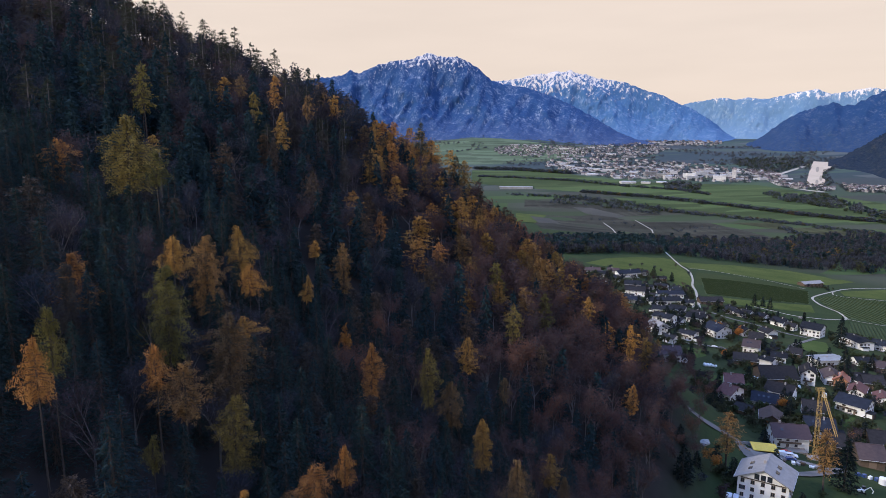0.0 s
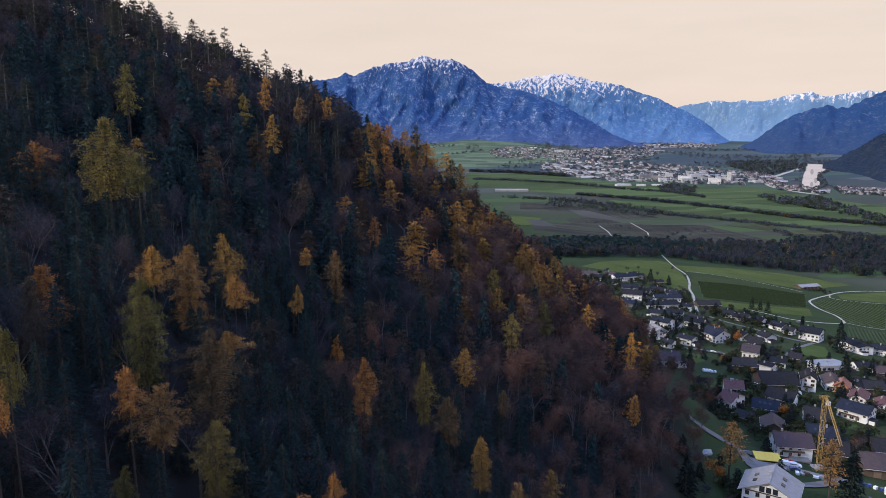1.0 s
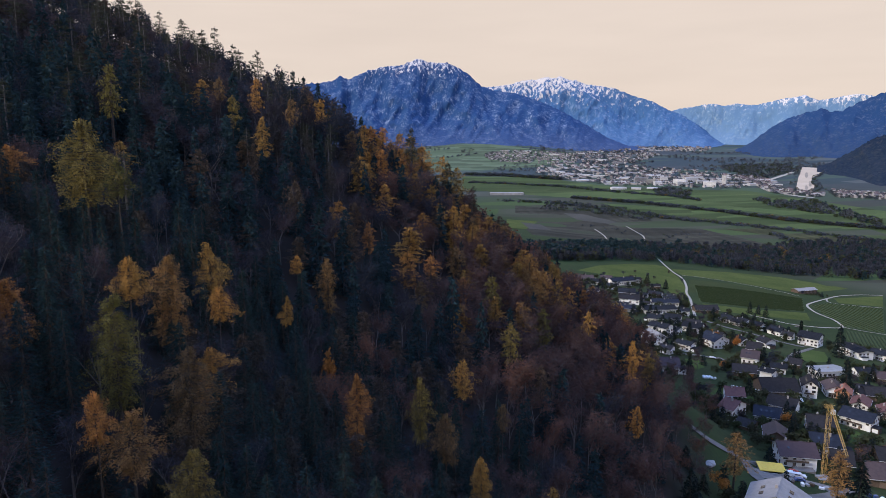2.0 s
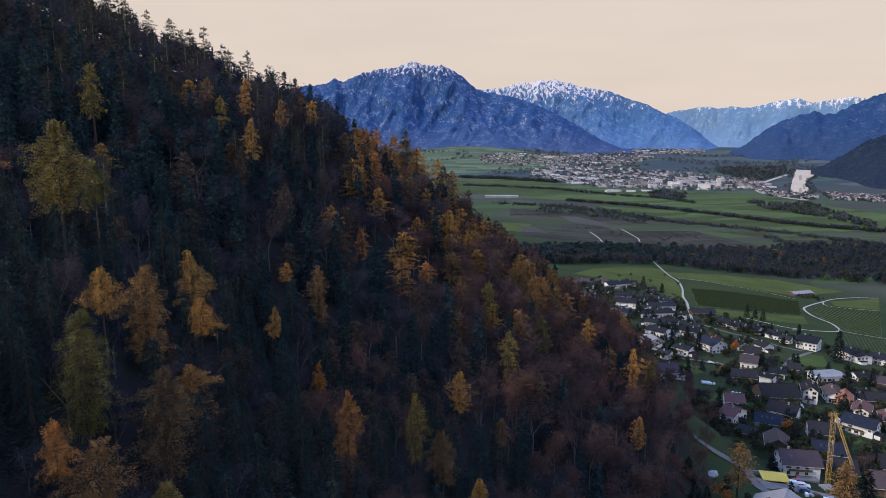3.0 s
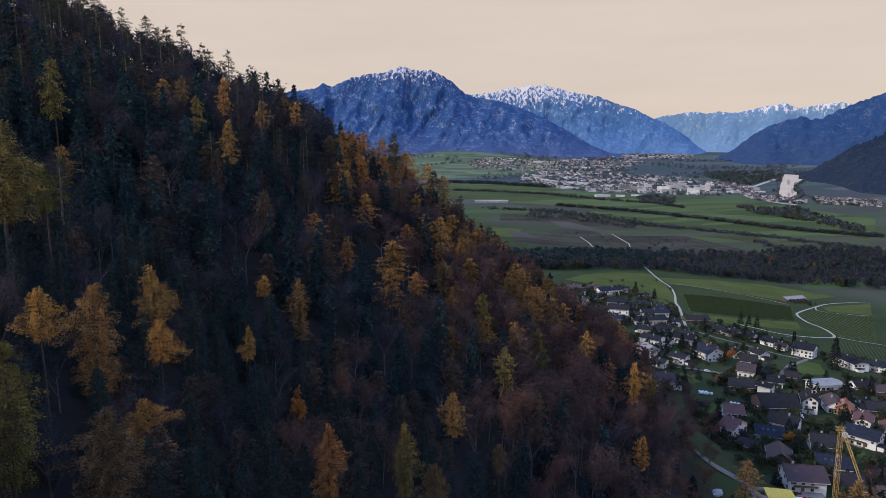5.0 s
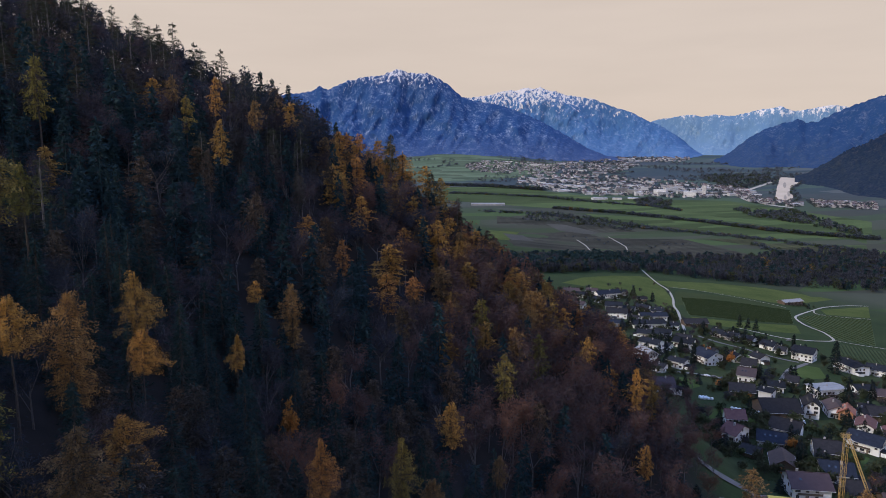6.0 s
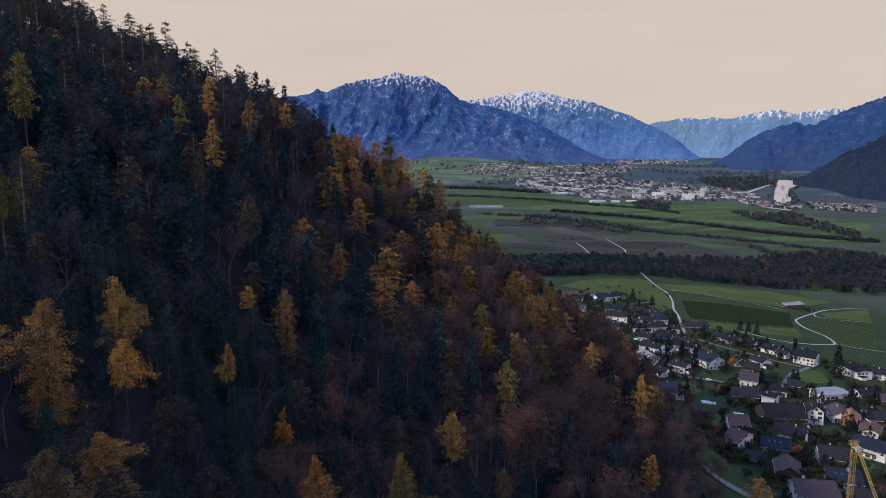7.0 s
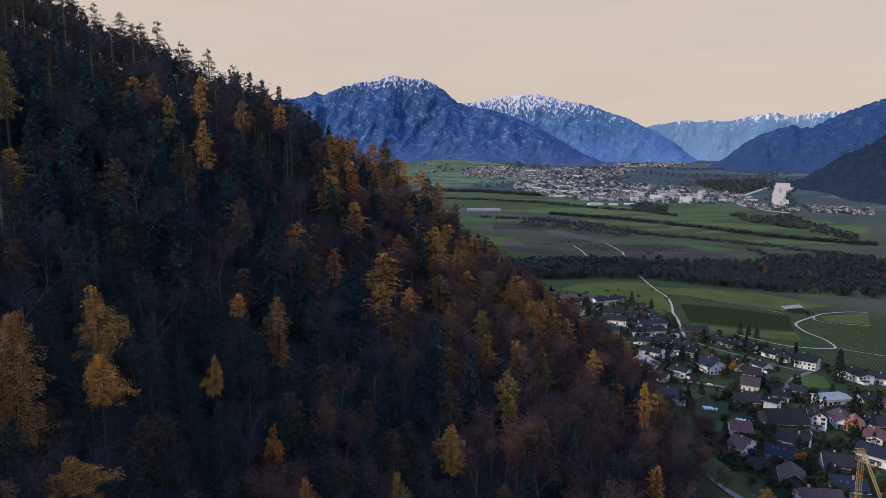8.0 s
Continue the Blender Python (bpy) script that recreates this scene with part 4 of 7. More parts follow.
TOWN_A = [
    (236.6, 3653.9), (351.4, 3765.1), (603.3, 3797.0), (773.8, 3715.8), (684.6, 3420.0), (481.6, 3375.7),
    (265.1, 3439.6),
]
TOWN_B = [
    (458.2, 3305.6), (685.9, 3425.7), (883.8, 3319.8), (1088.0, 3116.9), (1235.6, 2914.5), (1237.3, 2608.2),
    (1103.3, 2500.5), (903.9, 2585.0), (667.7, 2668.8), (560.8, 2796.4), (432.6, 3029.1),
]
TOWN_C = [
    (761.6, 3808.3), (1115.1, 4196.1), (1230.7, 3802.0), (951.8, 3367.1), (713.0, 3420.7),
]
TOWN_D = [
    (1200.8, 4450.6), (1543.4, 4432.8), (1663.0, 4135.9), (1482.2, 3884.6), (1197.1, 4006.0),
]
TOWN_F = [
    (1220.6, 2878.7), (1317.2, 2778.5), (1245.8, 2558.3), (1251.4, 2422.8), (1317.4, 2323.9), (1263.0, 2260.4),
    (1166.9, 2373.9),
]
TOWN_E = [
    (1357.6, 2395.6), (1527.9, 2265.5), (1451.0, 2150.0), (1312.5, 2247.9),
]
FIELD_VINE_3 = [
    (412.0, 679.5), (439.4, 660.1), (456.0, 657.9), (392.2, 564.2), (381.7, 589.8), (381.2, 609.6), (382.2, 627.0),
]
LAWN_A = [
    (179.6, 489.2), (192.9, 491.1), (185.7, 469.3), (172.2, 457.5), (169.2, 463.3),
]
LAWN_B = [
    (244.2, 602.4), (263.6, 602.2), (277.0, 586.8), (283.7, 569.7), (261.4, 553.2), (240.6, 559.7),
]
LAWN_C = [
    (159.5, 399.5), (179.3, 405.6), (191.9, 399.0), (200.4, 421.1), (189.4, 429.1), (168.3, 417.6),
]
LAWN_E = [
    (218.3, 364.6), (229.1, 361.7), (211.6, 342.8), (205.4, 345.0),
]
LAWN_F = [
    (310.5, 565.4), (322.5, 560.9), (307.3, 525.9), (284.8, 517.5), (284.4, 533.9),
]
WOOD_RIVER = [
    (1334.2, 3245.5), (1649.4, 3202.3), (1551.1, 2951.9), (1348.0, 2770.4), (1262.4, 2685.5), (1251.0, 2951.1),
]
WOOD_RIVER_SIDE = [
    (1039.5, 2299.9), (1122.4, 2199.8), (1214.7, 2202.9), (1205.1, 1972.7), (1208.8, 1854.9), (1163.4, 1783.0),
    (1102.7, 1994.3), (1041.2, 2106.4),
]
WOOD_MID = [
    (417.4, 2325.2), (571.7, 2177.3), (694.2, 2006.4), (596.4, 1956.5), (462.4, 2087.8), (319.6, 2178.0),
]
WOOD_TOWN_EDGE = [
    (129.5, 3028.5), (280.8, 3001.9), (416.7, 2916.8), (513.4, 2853.6),
]
WOOD_PARK = [
    (786.4, 2517.1), (864.1, 2562.1), (924.0, 2493.4), (868.4, 2368.9), (779.0, 2396.6),
]
APARTMENTS = [
    (789.6, 2748.1), (823.4, 2709.4), (891.8, 2747.7), (923.0, 2691.9), (976.7, 2698.2), (1006.9, 2659.4),
    (1053.9, 2649.8), (836.3, 2643.1), (913.9, 2613.8), (999.4, 2582.1),
]
HALLS = [
    (488.0, 3146.5), (546.2, 3037.3), (656.7, 3148.2), (663.2, 2945.1), (752.3, 3010.1), (772.8, 2855.2),
    (683.0, 2730.8), (858.3, 3033.4), (895.4, 2908.7), (976.8, 3011.8), (1019.7, 2884.9), (731.4, 2659.7),
    (748.4, 2566.2), (676.8, 2576.6), (1073.2, 2836.3), (1088.5, 2726.0), (1152.1, 2612.2), (1082.4, 2549.7),
    (1165.8, 2546.3), (736.2, 3271.9), (578.2, 3292.8),
]
SPOTS = [
    (178.2, 440.0), (194.0, 421.3), (218.8, 409.3), (150.8, 280.6), (152.2, 287.3), (141.6, 285.3), (196.9, 323.0),
    (107.0, 265.8), (355.3, 666.5), (123.4, 285.2), (163.4, 284.1), (167.1, 508.4), (202.7, 497.9), (213.0, 494.0),
    (180.1, 367.0), (148.0, 277.6), (148.2, 266.9), (138.7, 271.1), (361.4, 830.2),
]
CRANE = (164.4, 286.0, 32.6)
JIB_END = (0.4, -14.0, 17.2)
BIG_HOUSE = (105.0, 229.0)
FRONT_YARD = [
    (101.3, 226.4), (103.4, 225.6), (162.1, 247.9), (182.2, 266.0), (175.5, 272.2),
]


# ---- the lie of the land ----
def softplus(v, k):
    return v if v > 12 * k else (0.0 if v < -12 * k else k * math.log1p(math.exp(v / k)))


def fan(x, y):
    """The village's slope down to the plain; far out the valley floor and its apron are raised to fit the camera's
    view.
    """
    plain = -80 + 0.072 * max(0.0, math.hypot(x, y) - 2000)
    knoll = 10 * math.exp(-min(50, ((x - 125) ** 2 + (y - 238) ** 2) / 3025))
    apron = 62 * math.exp(-min(50, ((x - 200) / 560) ** 2)) * min(1.0, max(0.0, (y - 3100) / 900)) ** 1.5
    return plain + softplus(45.8 - 0.1065 * x - 0.05 * y - plain, 3.0) + knoll + apron


def spur(x, y):
    """The wooded hillside, steep towards the village, with a shallow gully and a shoulder."""
    h = 59.5 - 0.739 * x + 0.173 * y - 0.0033 * max(0.0, y - 315) ** 2
    h += 9 * math.exp(-(((y - 300) / 50) ** 2)) - 7 * math.exp(-(((y - 175) / 45) ** 2))
    h += 3 / (1 + math.exp((y - 275) / 12)) + 7 * math.exp(-((max(0.0, y - 105) / 40) ** 2))
    h -= 0.3 * softplus(-x - 62, 6.0)
    return min(h, 350 + 0.15 * (h - 350))


def ground(x, y):
    g = fan(x, y)
    return g + softplus(spur(x, y) - g, 2.0)


def wood_edge(y):
    """How far the wood reaches down towards the village."""
    return min(80 + 0.42 * (y - 240), 93 + 0.12 * (y - 300))


def mesh_object(name, verts, faces, mats, index=None, parent=None, smooth=False):
    me = bpy.data.meshes.new(name)
    me.from_pydata(verts, [], faces)
    for m in mats if isinstance(mats, (list, tuple)) else [mats]:
        me.materials.append(m)
    if index is not None:
        me.polygons.foreach_set("material_index", index)
    if smooth:
        me.polygons.foreach_set("use_smooth", [True] * len(me.polygons))
    me.update()
    ob = new(name, me)
    ob.parent = parent
    return ob


def steps(lo, hi, fine_lo, fine_hi, fine):
    """Grid lines: close together between fine_lo and fine_hi, wider and wider outside."""
    out, v, d = list(np.arange(fine_lo, fine_hi + 0.1, fine)), fine_hi, fine
    while v < hi:
        d *= 1.12
        v += min(d, 160)
        out.append(min(v, hi))
    v, d = fine_lo, fine
    while v > lo:
        d *= 1.12
        v -= min(d, 160)
        out.insert(0, max(v, lo))
    return out


GX, GY = steps(-5200, 5200, -260, 420, 7.0), steps(-3000, 5200, -60, 620, 7.0)
g_verts, g_faces = [], []
for y in GY:
    for x in GX:
        lump = 1.6 * noise.noise((x * 0.03, y * 0.03, 0.0)) if spur(x, y) > fan(x, y) else 0.0
        g_verts.append((x, y, ground(x, y) + lump))
for j in range(len(GY) - 1):
    for i in range(len(GX) - 1):
        a = j * len(GX) + i
        g_faces.append((a, a + 1, a + 1 + len(GX), a + len(GX)))
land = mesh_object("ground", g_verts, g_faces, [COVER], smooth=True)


def garden(x, y):
    """How much the land is taken up by yards and gardens: near houses."""
    if not (60 < x < 460 and 180 < y < 920):
        return 0.0
    near = min((x - r[0] - r[3] * 0.4) ** 2 + (y - r[1] - 4) ** 2 for r in HOUSES_UPPER + HOUSES_LOWER)
    return min(1.0, max(0.0, (36 - math.sqrt(near)) / 12))


# the last layer grows from 2250 m out and carries haze as ground colour
for layer, value in (("garden", garden), ("wood", lambda x, y: min(softplus(spur(x, y) - fan(x, y) + 2, 2.0) / 6, max(0.0, (wood_edge(y) + 24 - x) / 22) if y < 380 else 1.0)), ("farmland", lambda x, y: softplus(-(45.8 - 0.1065 * x - 0.05 * y + 72), 4.0) / 12), ("haze_plain", lambda x, y: max(0.0, math.hypot(x, y) - 2250) / 900)):
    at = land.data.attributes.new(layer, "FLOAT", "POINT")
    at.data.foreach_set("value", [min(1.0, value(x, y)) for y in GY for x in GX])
tagged(land, "green valley floor rising to a leaf-strewn wooded hillside", "ground", kind="structure")


def lie(ob, lift):
    """Drapes a flat mesh over the land."""
    for v in ob.data.vertices:
        v.co.z = ground(v.co.x, v.co.y) + lift
    return ob


def field(name, corners, mat, lift, label):
    bm = bmesh.new()
    bm.faces.new([bm.verts.new((x, y, 0)) for x, y in corners])
    for _ in range(6):
        long = [e for e in bm.edges if e.calc_length() > 45]
        if not long:
            break
        bmesh.ops.subdivide_edges(bm, edges=long, cuts=1)
        bmesh.ops.triangulate(bm, faces=bm.faces[:])
    me = bpy.data.meshes.new(name)
    bm.normal_update()
    if sum(f.normal.z for f in bm.faces) < 0:
        bmesh.ops.reverse_faces(bm, faces=bm.faces[:])
    bm.to_mesh(me)
    bm.free()
    me.materials.append(mat)
    return tagged(lie(new(name, me), lift), label, "field", kind="structure")


def smooth_line(points, step=6.0):
    """A rounded line through points, as evenly spaced places."""
    out, p = [], [Vector((x, y, 0)) for x, y in points]
    p = [2 * p[0] - p[1]] + p + [2 * p[-1] - p[-2]]
    for k in range(1, len(p) - 2):
        n = max(2, int((p[k + 1] - p[k]).length / step))
        for i in range(n):
            t = i / n
            out.append(0.5 * (2 * p[k] + (p[k + 1] - p[k - 1]) * t + (2 * p[k - 1] - 5 * p[k] + 4 * p[k + 1] - p[k + 2]) * t * t
                              + (3 * p[k] - p[k - 1] - 3 * p[k + 1] + p[k + 2]) * t ** 3))
    return out + [p[-2]]


def road(name, points, width, mat, lift, label):
    line, verts, faces = smooth_line(points), [], []
    for k, c in enumerate(line):
        d = (line[min(k + 1, len(line) - 1)] - line[max(k - 1, 0)]).normalized()
        w = width * (0.5 + 0.06 * noise.noise((c.x * 0.05, c.y * 0.05, 3)))
        for s in (w, w * 0.33, -w * 0.33, -w):
            verts.append((c.x - d.y * s, c.y + d.x * s, 0))
        if k:
            a = 4 * k
            faces += [(a - 4 + i, a - 3 + i, a + 1 + i, a + i) for i in range(3)]
    ob = lie(mesh_object(name, verts, faces, mat), lift)
    return tagged(ob, label, "road", kind="structure")


# ---- distant mountains ----
def ridge_at(profile, az):
    if az <= profile[0][0]:
        return profile[0][1]
    for (a, s), (b, t) in zip(profile, profile[1:]):
        if az <= b:
            return s + (t - s) * (az - a) / (b - a)
    return profile[-1][1]


def massif(name, profile, r_foot, r_crest, mat, label, seed, rough=1.0, count=(240, 48)):
    """A mountain range, set near and shaped to fit the camera's view: the crest follows profile (bearing in degrees,
    rise per metre of distance);
    ribs and gullies run down its flank, and the back falls away behind."""
    n_az, n_v = count
    a0, a1 = profile[0][0], profile[-1][0]
    foot_near, foot_far = r_foot if isinstance(r_foot, tuple) else (r_foot, r_foot)
    verts, faces = [], []
    for i in range(n_az + 1):
        az = a0 + (a1 - a0) * i / n_az
        crest = 160.5 + ridge_at(profile, az) * r_crest
        s, c = math.sin(radians(az)), math.cos(radians(az))
        bay = 110 * noise.noise(Vector((az * 0.3, seed, 1.0)))
        r_foot = foot_near + (foot_far - foot_near) * i / n_az
        for j in range(n_v + 3):
            v = min(1.0, j / n_v)
            r = r_foot + (r_crest - r_foot) * v + bay * (1 - v) ** 3 + (max(0, j - n_v) * 60)
            r_here = r
            foot = fan(s * r_here, c * r_here) - 12
            z = foot + max(0.0, crest - foot) * (v ** 1.25)
            across, up = radians(az) * r_crest, max(0.0, crest - foot) * v
            rib = noise.ridged_multi_fractal(Vector(((across + 0.35 * up) / 520, up / 640, seed)), 0.9, 2.1, 8, 0.9, 2.0, noise_basis="PERLIN_ORIGINAL") - 1.2
            gully = noise.ridged_multi_fractal(Vector(((across - 0.5 * up) / 190, up / 420, seed + 9)), 0.8, 2.1, 6, 0.9, 2.0, noise_basis="PERLIN_ORIGINAL") - 1.2
            fine = noise.fractal(Vector((across / 90, up / 110, seed + 5)), 0.7, 2.1, 6, noise_basis="PERLIN_ORIGINAL")
            hold = math.sin(math.pi * v) if j <= n_v else 0.0
            z += rough * max(0.0, crest - foot) * hold * (0.05 * rib + 0.02 * gully + 0.012 * fine)
            if j == n_v:
                z += rough * (5 * noise.noise(Vector((az * 6.0, seed, 0))) + 9 * noise.noise(Vector((az * 3.1, seed, 4.0)))
                              + 6 * noise.noise(Vector((az * 13.0, seed, 8.0))) + 4 * noise.noise(Vector((az * 31.0, seed, 12.0))))
            if j > n_v:
                z -= (j - n_v) * 120
            r_off = -rough * hold * (70 * rib + 34 * gully + 16 * fine)
            verts.append((s * (r + r_off), c * (r + r_off), z))
    w = n_v + 3
    for i in range(n_az):
        for j in range(w - 1):
            a = i * w + j
            faces.append((a, a + w, a + w + 1, a + 1))
    ob = mesh_object(name, verts, faces, mat, smooth=True)
    return tagged(ob, label, "mountain", kind="structure")


massif("backdrop_front", RIDGE_FRONT, 3950, 4500, ROCK_FRONT, "haze-blue wooded mountain with a snowy rocky summit", 3.1, 1.0, (420, 84))
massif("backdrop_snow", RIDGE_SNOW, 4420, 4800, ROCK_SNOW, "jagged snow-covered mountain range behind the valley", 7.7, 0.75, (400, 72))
massif("backdrop_pale", RIDGE_PALE, 4650, 4900, ROCK_PALE, "haze-pale distant snow-capped mountains closing the valley", 11.3, 0.5)
massif("backdrop_right", RIDGE_RIGHT, 3850, 4400, ROCK_RIGHT, "dark haze-blue wooded mountain flank across the river", 17.9, 0.8)
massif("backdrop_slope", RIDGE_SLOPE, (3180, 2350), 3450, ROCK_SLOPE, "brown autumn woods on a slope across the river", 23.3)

# ---- fields, tracks, river ----
field("field_1", FIELD_GRASS_MEADOW_1, BRIGHT, 0.10, "bright green meadow above the village")
field("field_2", FIELD_LIGHT_1, LIGHT, 0.14, "mown yellow-green field beside the track")
field("field_3", FIELD_VINE_1, VINE_SOIL, 0.18, "dark green vineyard ground")
field("field_4", FIELD_VINE_2, VINE_SOIL, 0.18, "dark green vineyard ground between pale tracks")
field("field_5", FIELD_GRASS_BRIGHT_1, BRIGHT, 0.14, "bright green meadow by the fork of tracks")
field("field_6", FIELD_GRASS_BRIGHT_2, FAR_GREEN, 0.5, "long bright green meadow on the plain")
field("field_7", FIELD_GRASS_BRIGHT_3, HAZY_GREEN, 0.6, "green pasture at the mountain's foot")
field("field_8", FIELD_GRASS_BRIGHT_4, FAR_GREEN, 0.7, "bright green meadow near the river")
field("field_9", FIELD_GRASS_BRIGHT_5, BRIGHT, 0.8, "small bright green meadow on the plain")
field("field_13", FIELD_GRASS_BRIGHT_6, BRIGHT, 0.12, "bright green pasture below the dark wood")
field("field_15", FIELD_GRASS_BRIGHT_7, BRIGHT, 0.12, "strip of bright grass beside the vineyard")
field("field_10", FIELD_BROWN_1, BROWN, 0.3, "wide brown-green stubble field")
field("field_11", FIELD_PLOUGH_1, PLOUGH, 0.9, "pale ploughed field on the plain")
field("field_14", FIELD_PLOUGH_2, PLOUGH, 0.9, "grey-brown ploughed field on the plain")
field("field_12", FIELD_OLIVE_1, OLIVE_F, 0.4, "olive autumn field on the plain")
ROADS = [("road_1", ROAD_HILL, 2.7), ("road_2", ROAD_LANE, 3.2), ("road_3", ROAD_FIELD, 1.7), ("road_4", ROAD_FORK, 2.7),
         ("road_5", ROAD_VINE, 1.9), ("road_6", ROAD_VINE_LOW, 1.9), ("road_7", ROAD_PLAIN, 3.0), ("road_8", ROAD_FAR, 3.0)]
for k, (name, line, width) in enumerate(ROADS):
    road(name, line, width, TRACK, 0.30 + 0.02 * k, "pale gravel farm track between fields")
for k, (name, line, width) in enumerate([("road_9", ROAD_VILLAGE, 4.0), ("road_10", ROAD_STREET, 4.5), ("road_11", ROAD_FARM, 3.3), ("road_12", ROAD_SITE, 4.5)]):
    road(name, line, width, ASPHALT, 0.36 + 0.02 * k, "grey asphalt village road")
road("road_13", ROAD_MOTOR, 17, TRACK, 1.6, "pale motorway curving beside the river")
# warm sky glare on the water is painted in as a matt, gravel-pale cream
water = material("river_glare_and_gravel", (0.47, 0.365, 0.25), (0.60, 0.47, 0.33), 0.012, 0.8, fine=5, spec=0.1)
shoal = material("gravel_bar", (0.27, 0.22, 0.16), (0.38, 0.31, 0.23), 0.03, 0.95, fine=8, spec=0.1)
for k, (x, y, long, wide) in enumerate(((1505, 2800, 95, 6), (1392, 2560, 80, 5), (1330, 2470, 60, 5))):
    turn = [(long * math.cos(t) * 0.47 - wide * math.sin(t) * 0.88, long * math.cos(t) * 0.88 + wide * math.sin(t) * 0.47) for t in np.linspace(0, 5.8, 11)]
    tagged(field("gravel_bar_%d" % (k + 1), [(x + a, y + b) for a, b in turn], shoal, 2.2, "long tan gravel bar in the pale river"), category="gravel bar")
tagged(field("water", RIVER_EDGE, water, 1.2, "pale river in a wide bend, its shine painted in"), category="river")


# ---- trees ----
def part(name, ob_data, parent, label=""):
    ob = new(name, ob_data)
    ob.parent = parent
    return tagged(ob, label)


def tube(verts, faces, a, b, ra, rb, sides=5):
    """A tapered limb from a to b."""
    d = (b - a).normalized()
    u = d.orthogonal().normalized()
    w = d.cross(u)
    k = len(verts)
    for p, r in ((a, ra), (b, rb)):
        for i in range(sides):
            t = 2 * math.pi * i / sides
            verts.append(p + (u * math.cos(t) + w * math.sin(t)) * r)
    for i in range(sides):
        j = (i + 1) % sides
        faces.append((k + i, k + j, k + sides + j, k + sides + i))


def ribbon(verts, faces, a, b, w):
    """A thin bough: two crossed slivers."""
    k = len(verts)
    side = (b - a).cross(Vector((0, 0, 1))).normalized() * w
    verts += [a - side, a + side, b, a + Vector((0, 0, w)), a - Vector((0, 0, w))]
    faces += [(k, k + 1, k + 2), (k + 3, k + 4, k + 2)]


def sprig(verts, faces, p, d, size, rng, slim=1.0):
    """A small pointed clump of leaves or needles."""
    u = Vector((rng.uniform(-1, 1), rng.uniform(-1, 1), rng.uniform(-0.5, 0.5))).cross(d)
    if u.length < 0.05:
        u = d.orthogonal()
    u = u.normalized() * (size * slim * rng.uniform(0.2, 0.34))
    k = len(verts)
    verts += [p - u, p + u, p + d * size]
    faces.append((k, k + 1, k + 2))


def mesh_of(name, verts, faces, mat):
    me = bpy.data.meshes.new(name)
    me.from_pydata(verts, [], faces)
    me.materials.append(mat)
    me.update()
    return me


def conifer(seed, h, r, bare, whorls, arms, sprigs, size, droop, ragged, taper=1.0, lumps=0.0, slim=1.0):
    """Trunk and crown of a conifer of height h: whorls of arms that shorten to the top, each clothed in sprigs."""
    rng = random.Random(seed)
    tv, tf, cv, cf = [], [], [], []
    lean = Vector((rng.uniform(-0.02, 0.02), rng.uniform(-0.02, 0.02), 1))
    knots = [lean * (h * k / 5) + Vector((rng.uniform(-0.1, 0.1), rng.uniform(-0.1, 0.1), 0)) * (0.3 * k) for k in range(6)]
    knots[0] = Vector((0, 0, -1.5))
    for k in range(5):
        tube(tv, tf, knots[k], knots[k + 1], 0.018 * h * (1 - k / 5.4) + 0.02, 0.018 * h * (1 - (k + 1) / 5.4) + 0.02, 6)
    for w in range(whorls):
        f = bare + (1 - bare) * (w + rng.uniform(-0.3, 0.3)) / whorls
        f = min(0.985, max(bare, f))
        z = f * h
        up = (f - bare) / (1 - bare)
        reach = r * (1 - up) ** taper * (0.42 + 0.58 * min(1, up * 2.6) if bare > 0.25 else 0.6 + 0.4 * min(1, (f - bare) * 6 + 0.3)) + 0.25
        turn = rng.uniform(0, 6.28)
        for a in range(arms):
            t = turn + 6.283 * a / arms + rng.uniform(-0.4, 0.4)
            ln = reach * rng.uniform(1 - ragged, 1.0) * (1 + lumps * noise.noise((math.cos(t) * 1.3 + seed, math.sin(t) * 1.3, f * 4.5)))
            out = Vector((math.cos(t), math.sin(t), 0))
            base = lean * min(h * 0.99, z + rng.uniform(-0.6, 0.6) * h * (1 - bare) / whorls)
            end = base + out * ln + Vector((0, 0, -droop * ln + 0.25 * (f - 0.4) * ln))
            ribbon(tv, tf, base, end, 0.06)
            n = max(2, int(sprigs * (0.35 + ln / r)))
            for s in range(n):
                q = (s + rng.uniform(0.1, 0.9)) / n
                q = 0.12 + 0.9 * q
                side = out.cross(Vector((0, 0, 1))) * rng.uniform(-0.30, 0.30) * ln * (1.15 - q)
                p = base.lerp(end, q) + side + Vector((0, 0, rng.uniform(-0.45, 0.35) - 0.1 * q * q * ln))
                d = (out * rng.uniform(0.3, 1) + side * 0.5 + Vector((rng.uniform(-0.4, 0.4), rng.uniform(-0.4, 0.4), rng.uniform(-0.7, 0.25)))).normalized()
                sprig(cv, cf, p, d, size * rng.uniform(0.7, 1.3), rng, slim)
    for _ in range(14):
        p = lean * (h * rng.uniform(0.93, 0.995))
        sprig(cv, cf, p, Vector((rng.uniform(-0.4, 0.4), rng.uniform(-0.4, 0.4), 0.8)).normalized(), size * 0.7, rng)
    return tv, tf, cv, cf


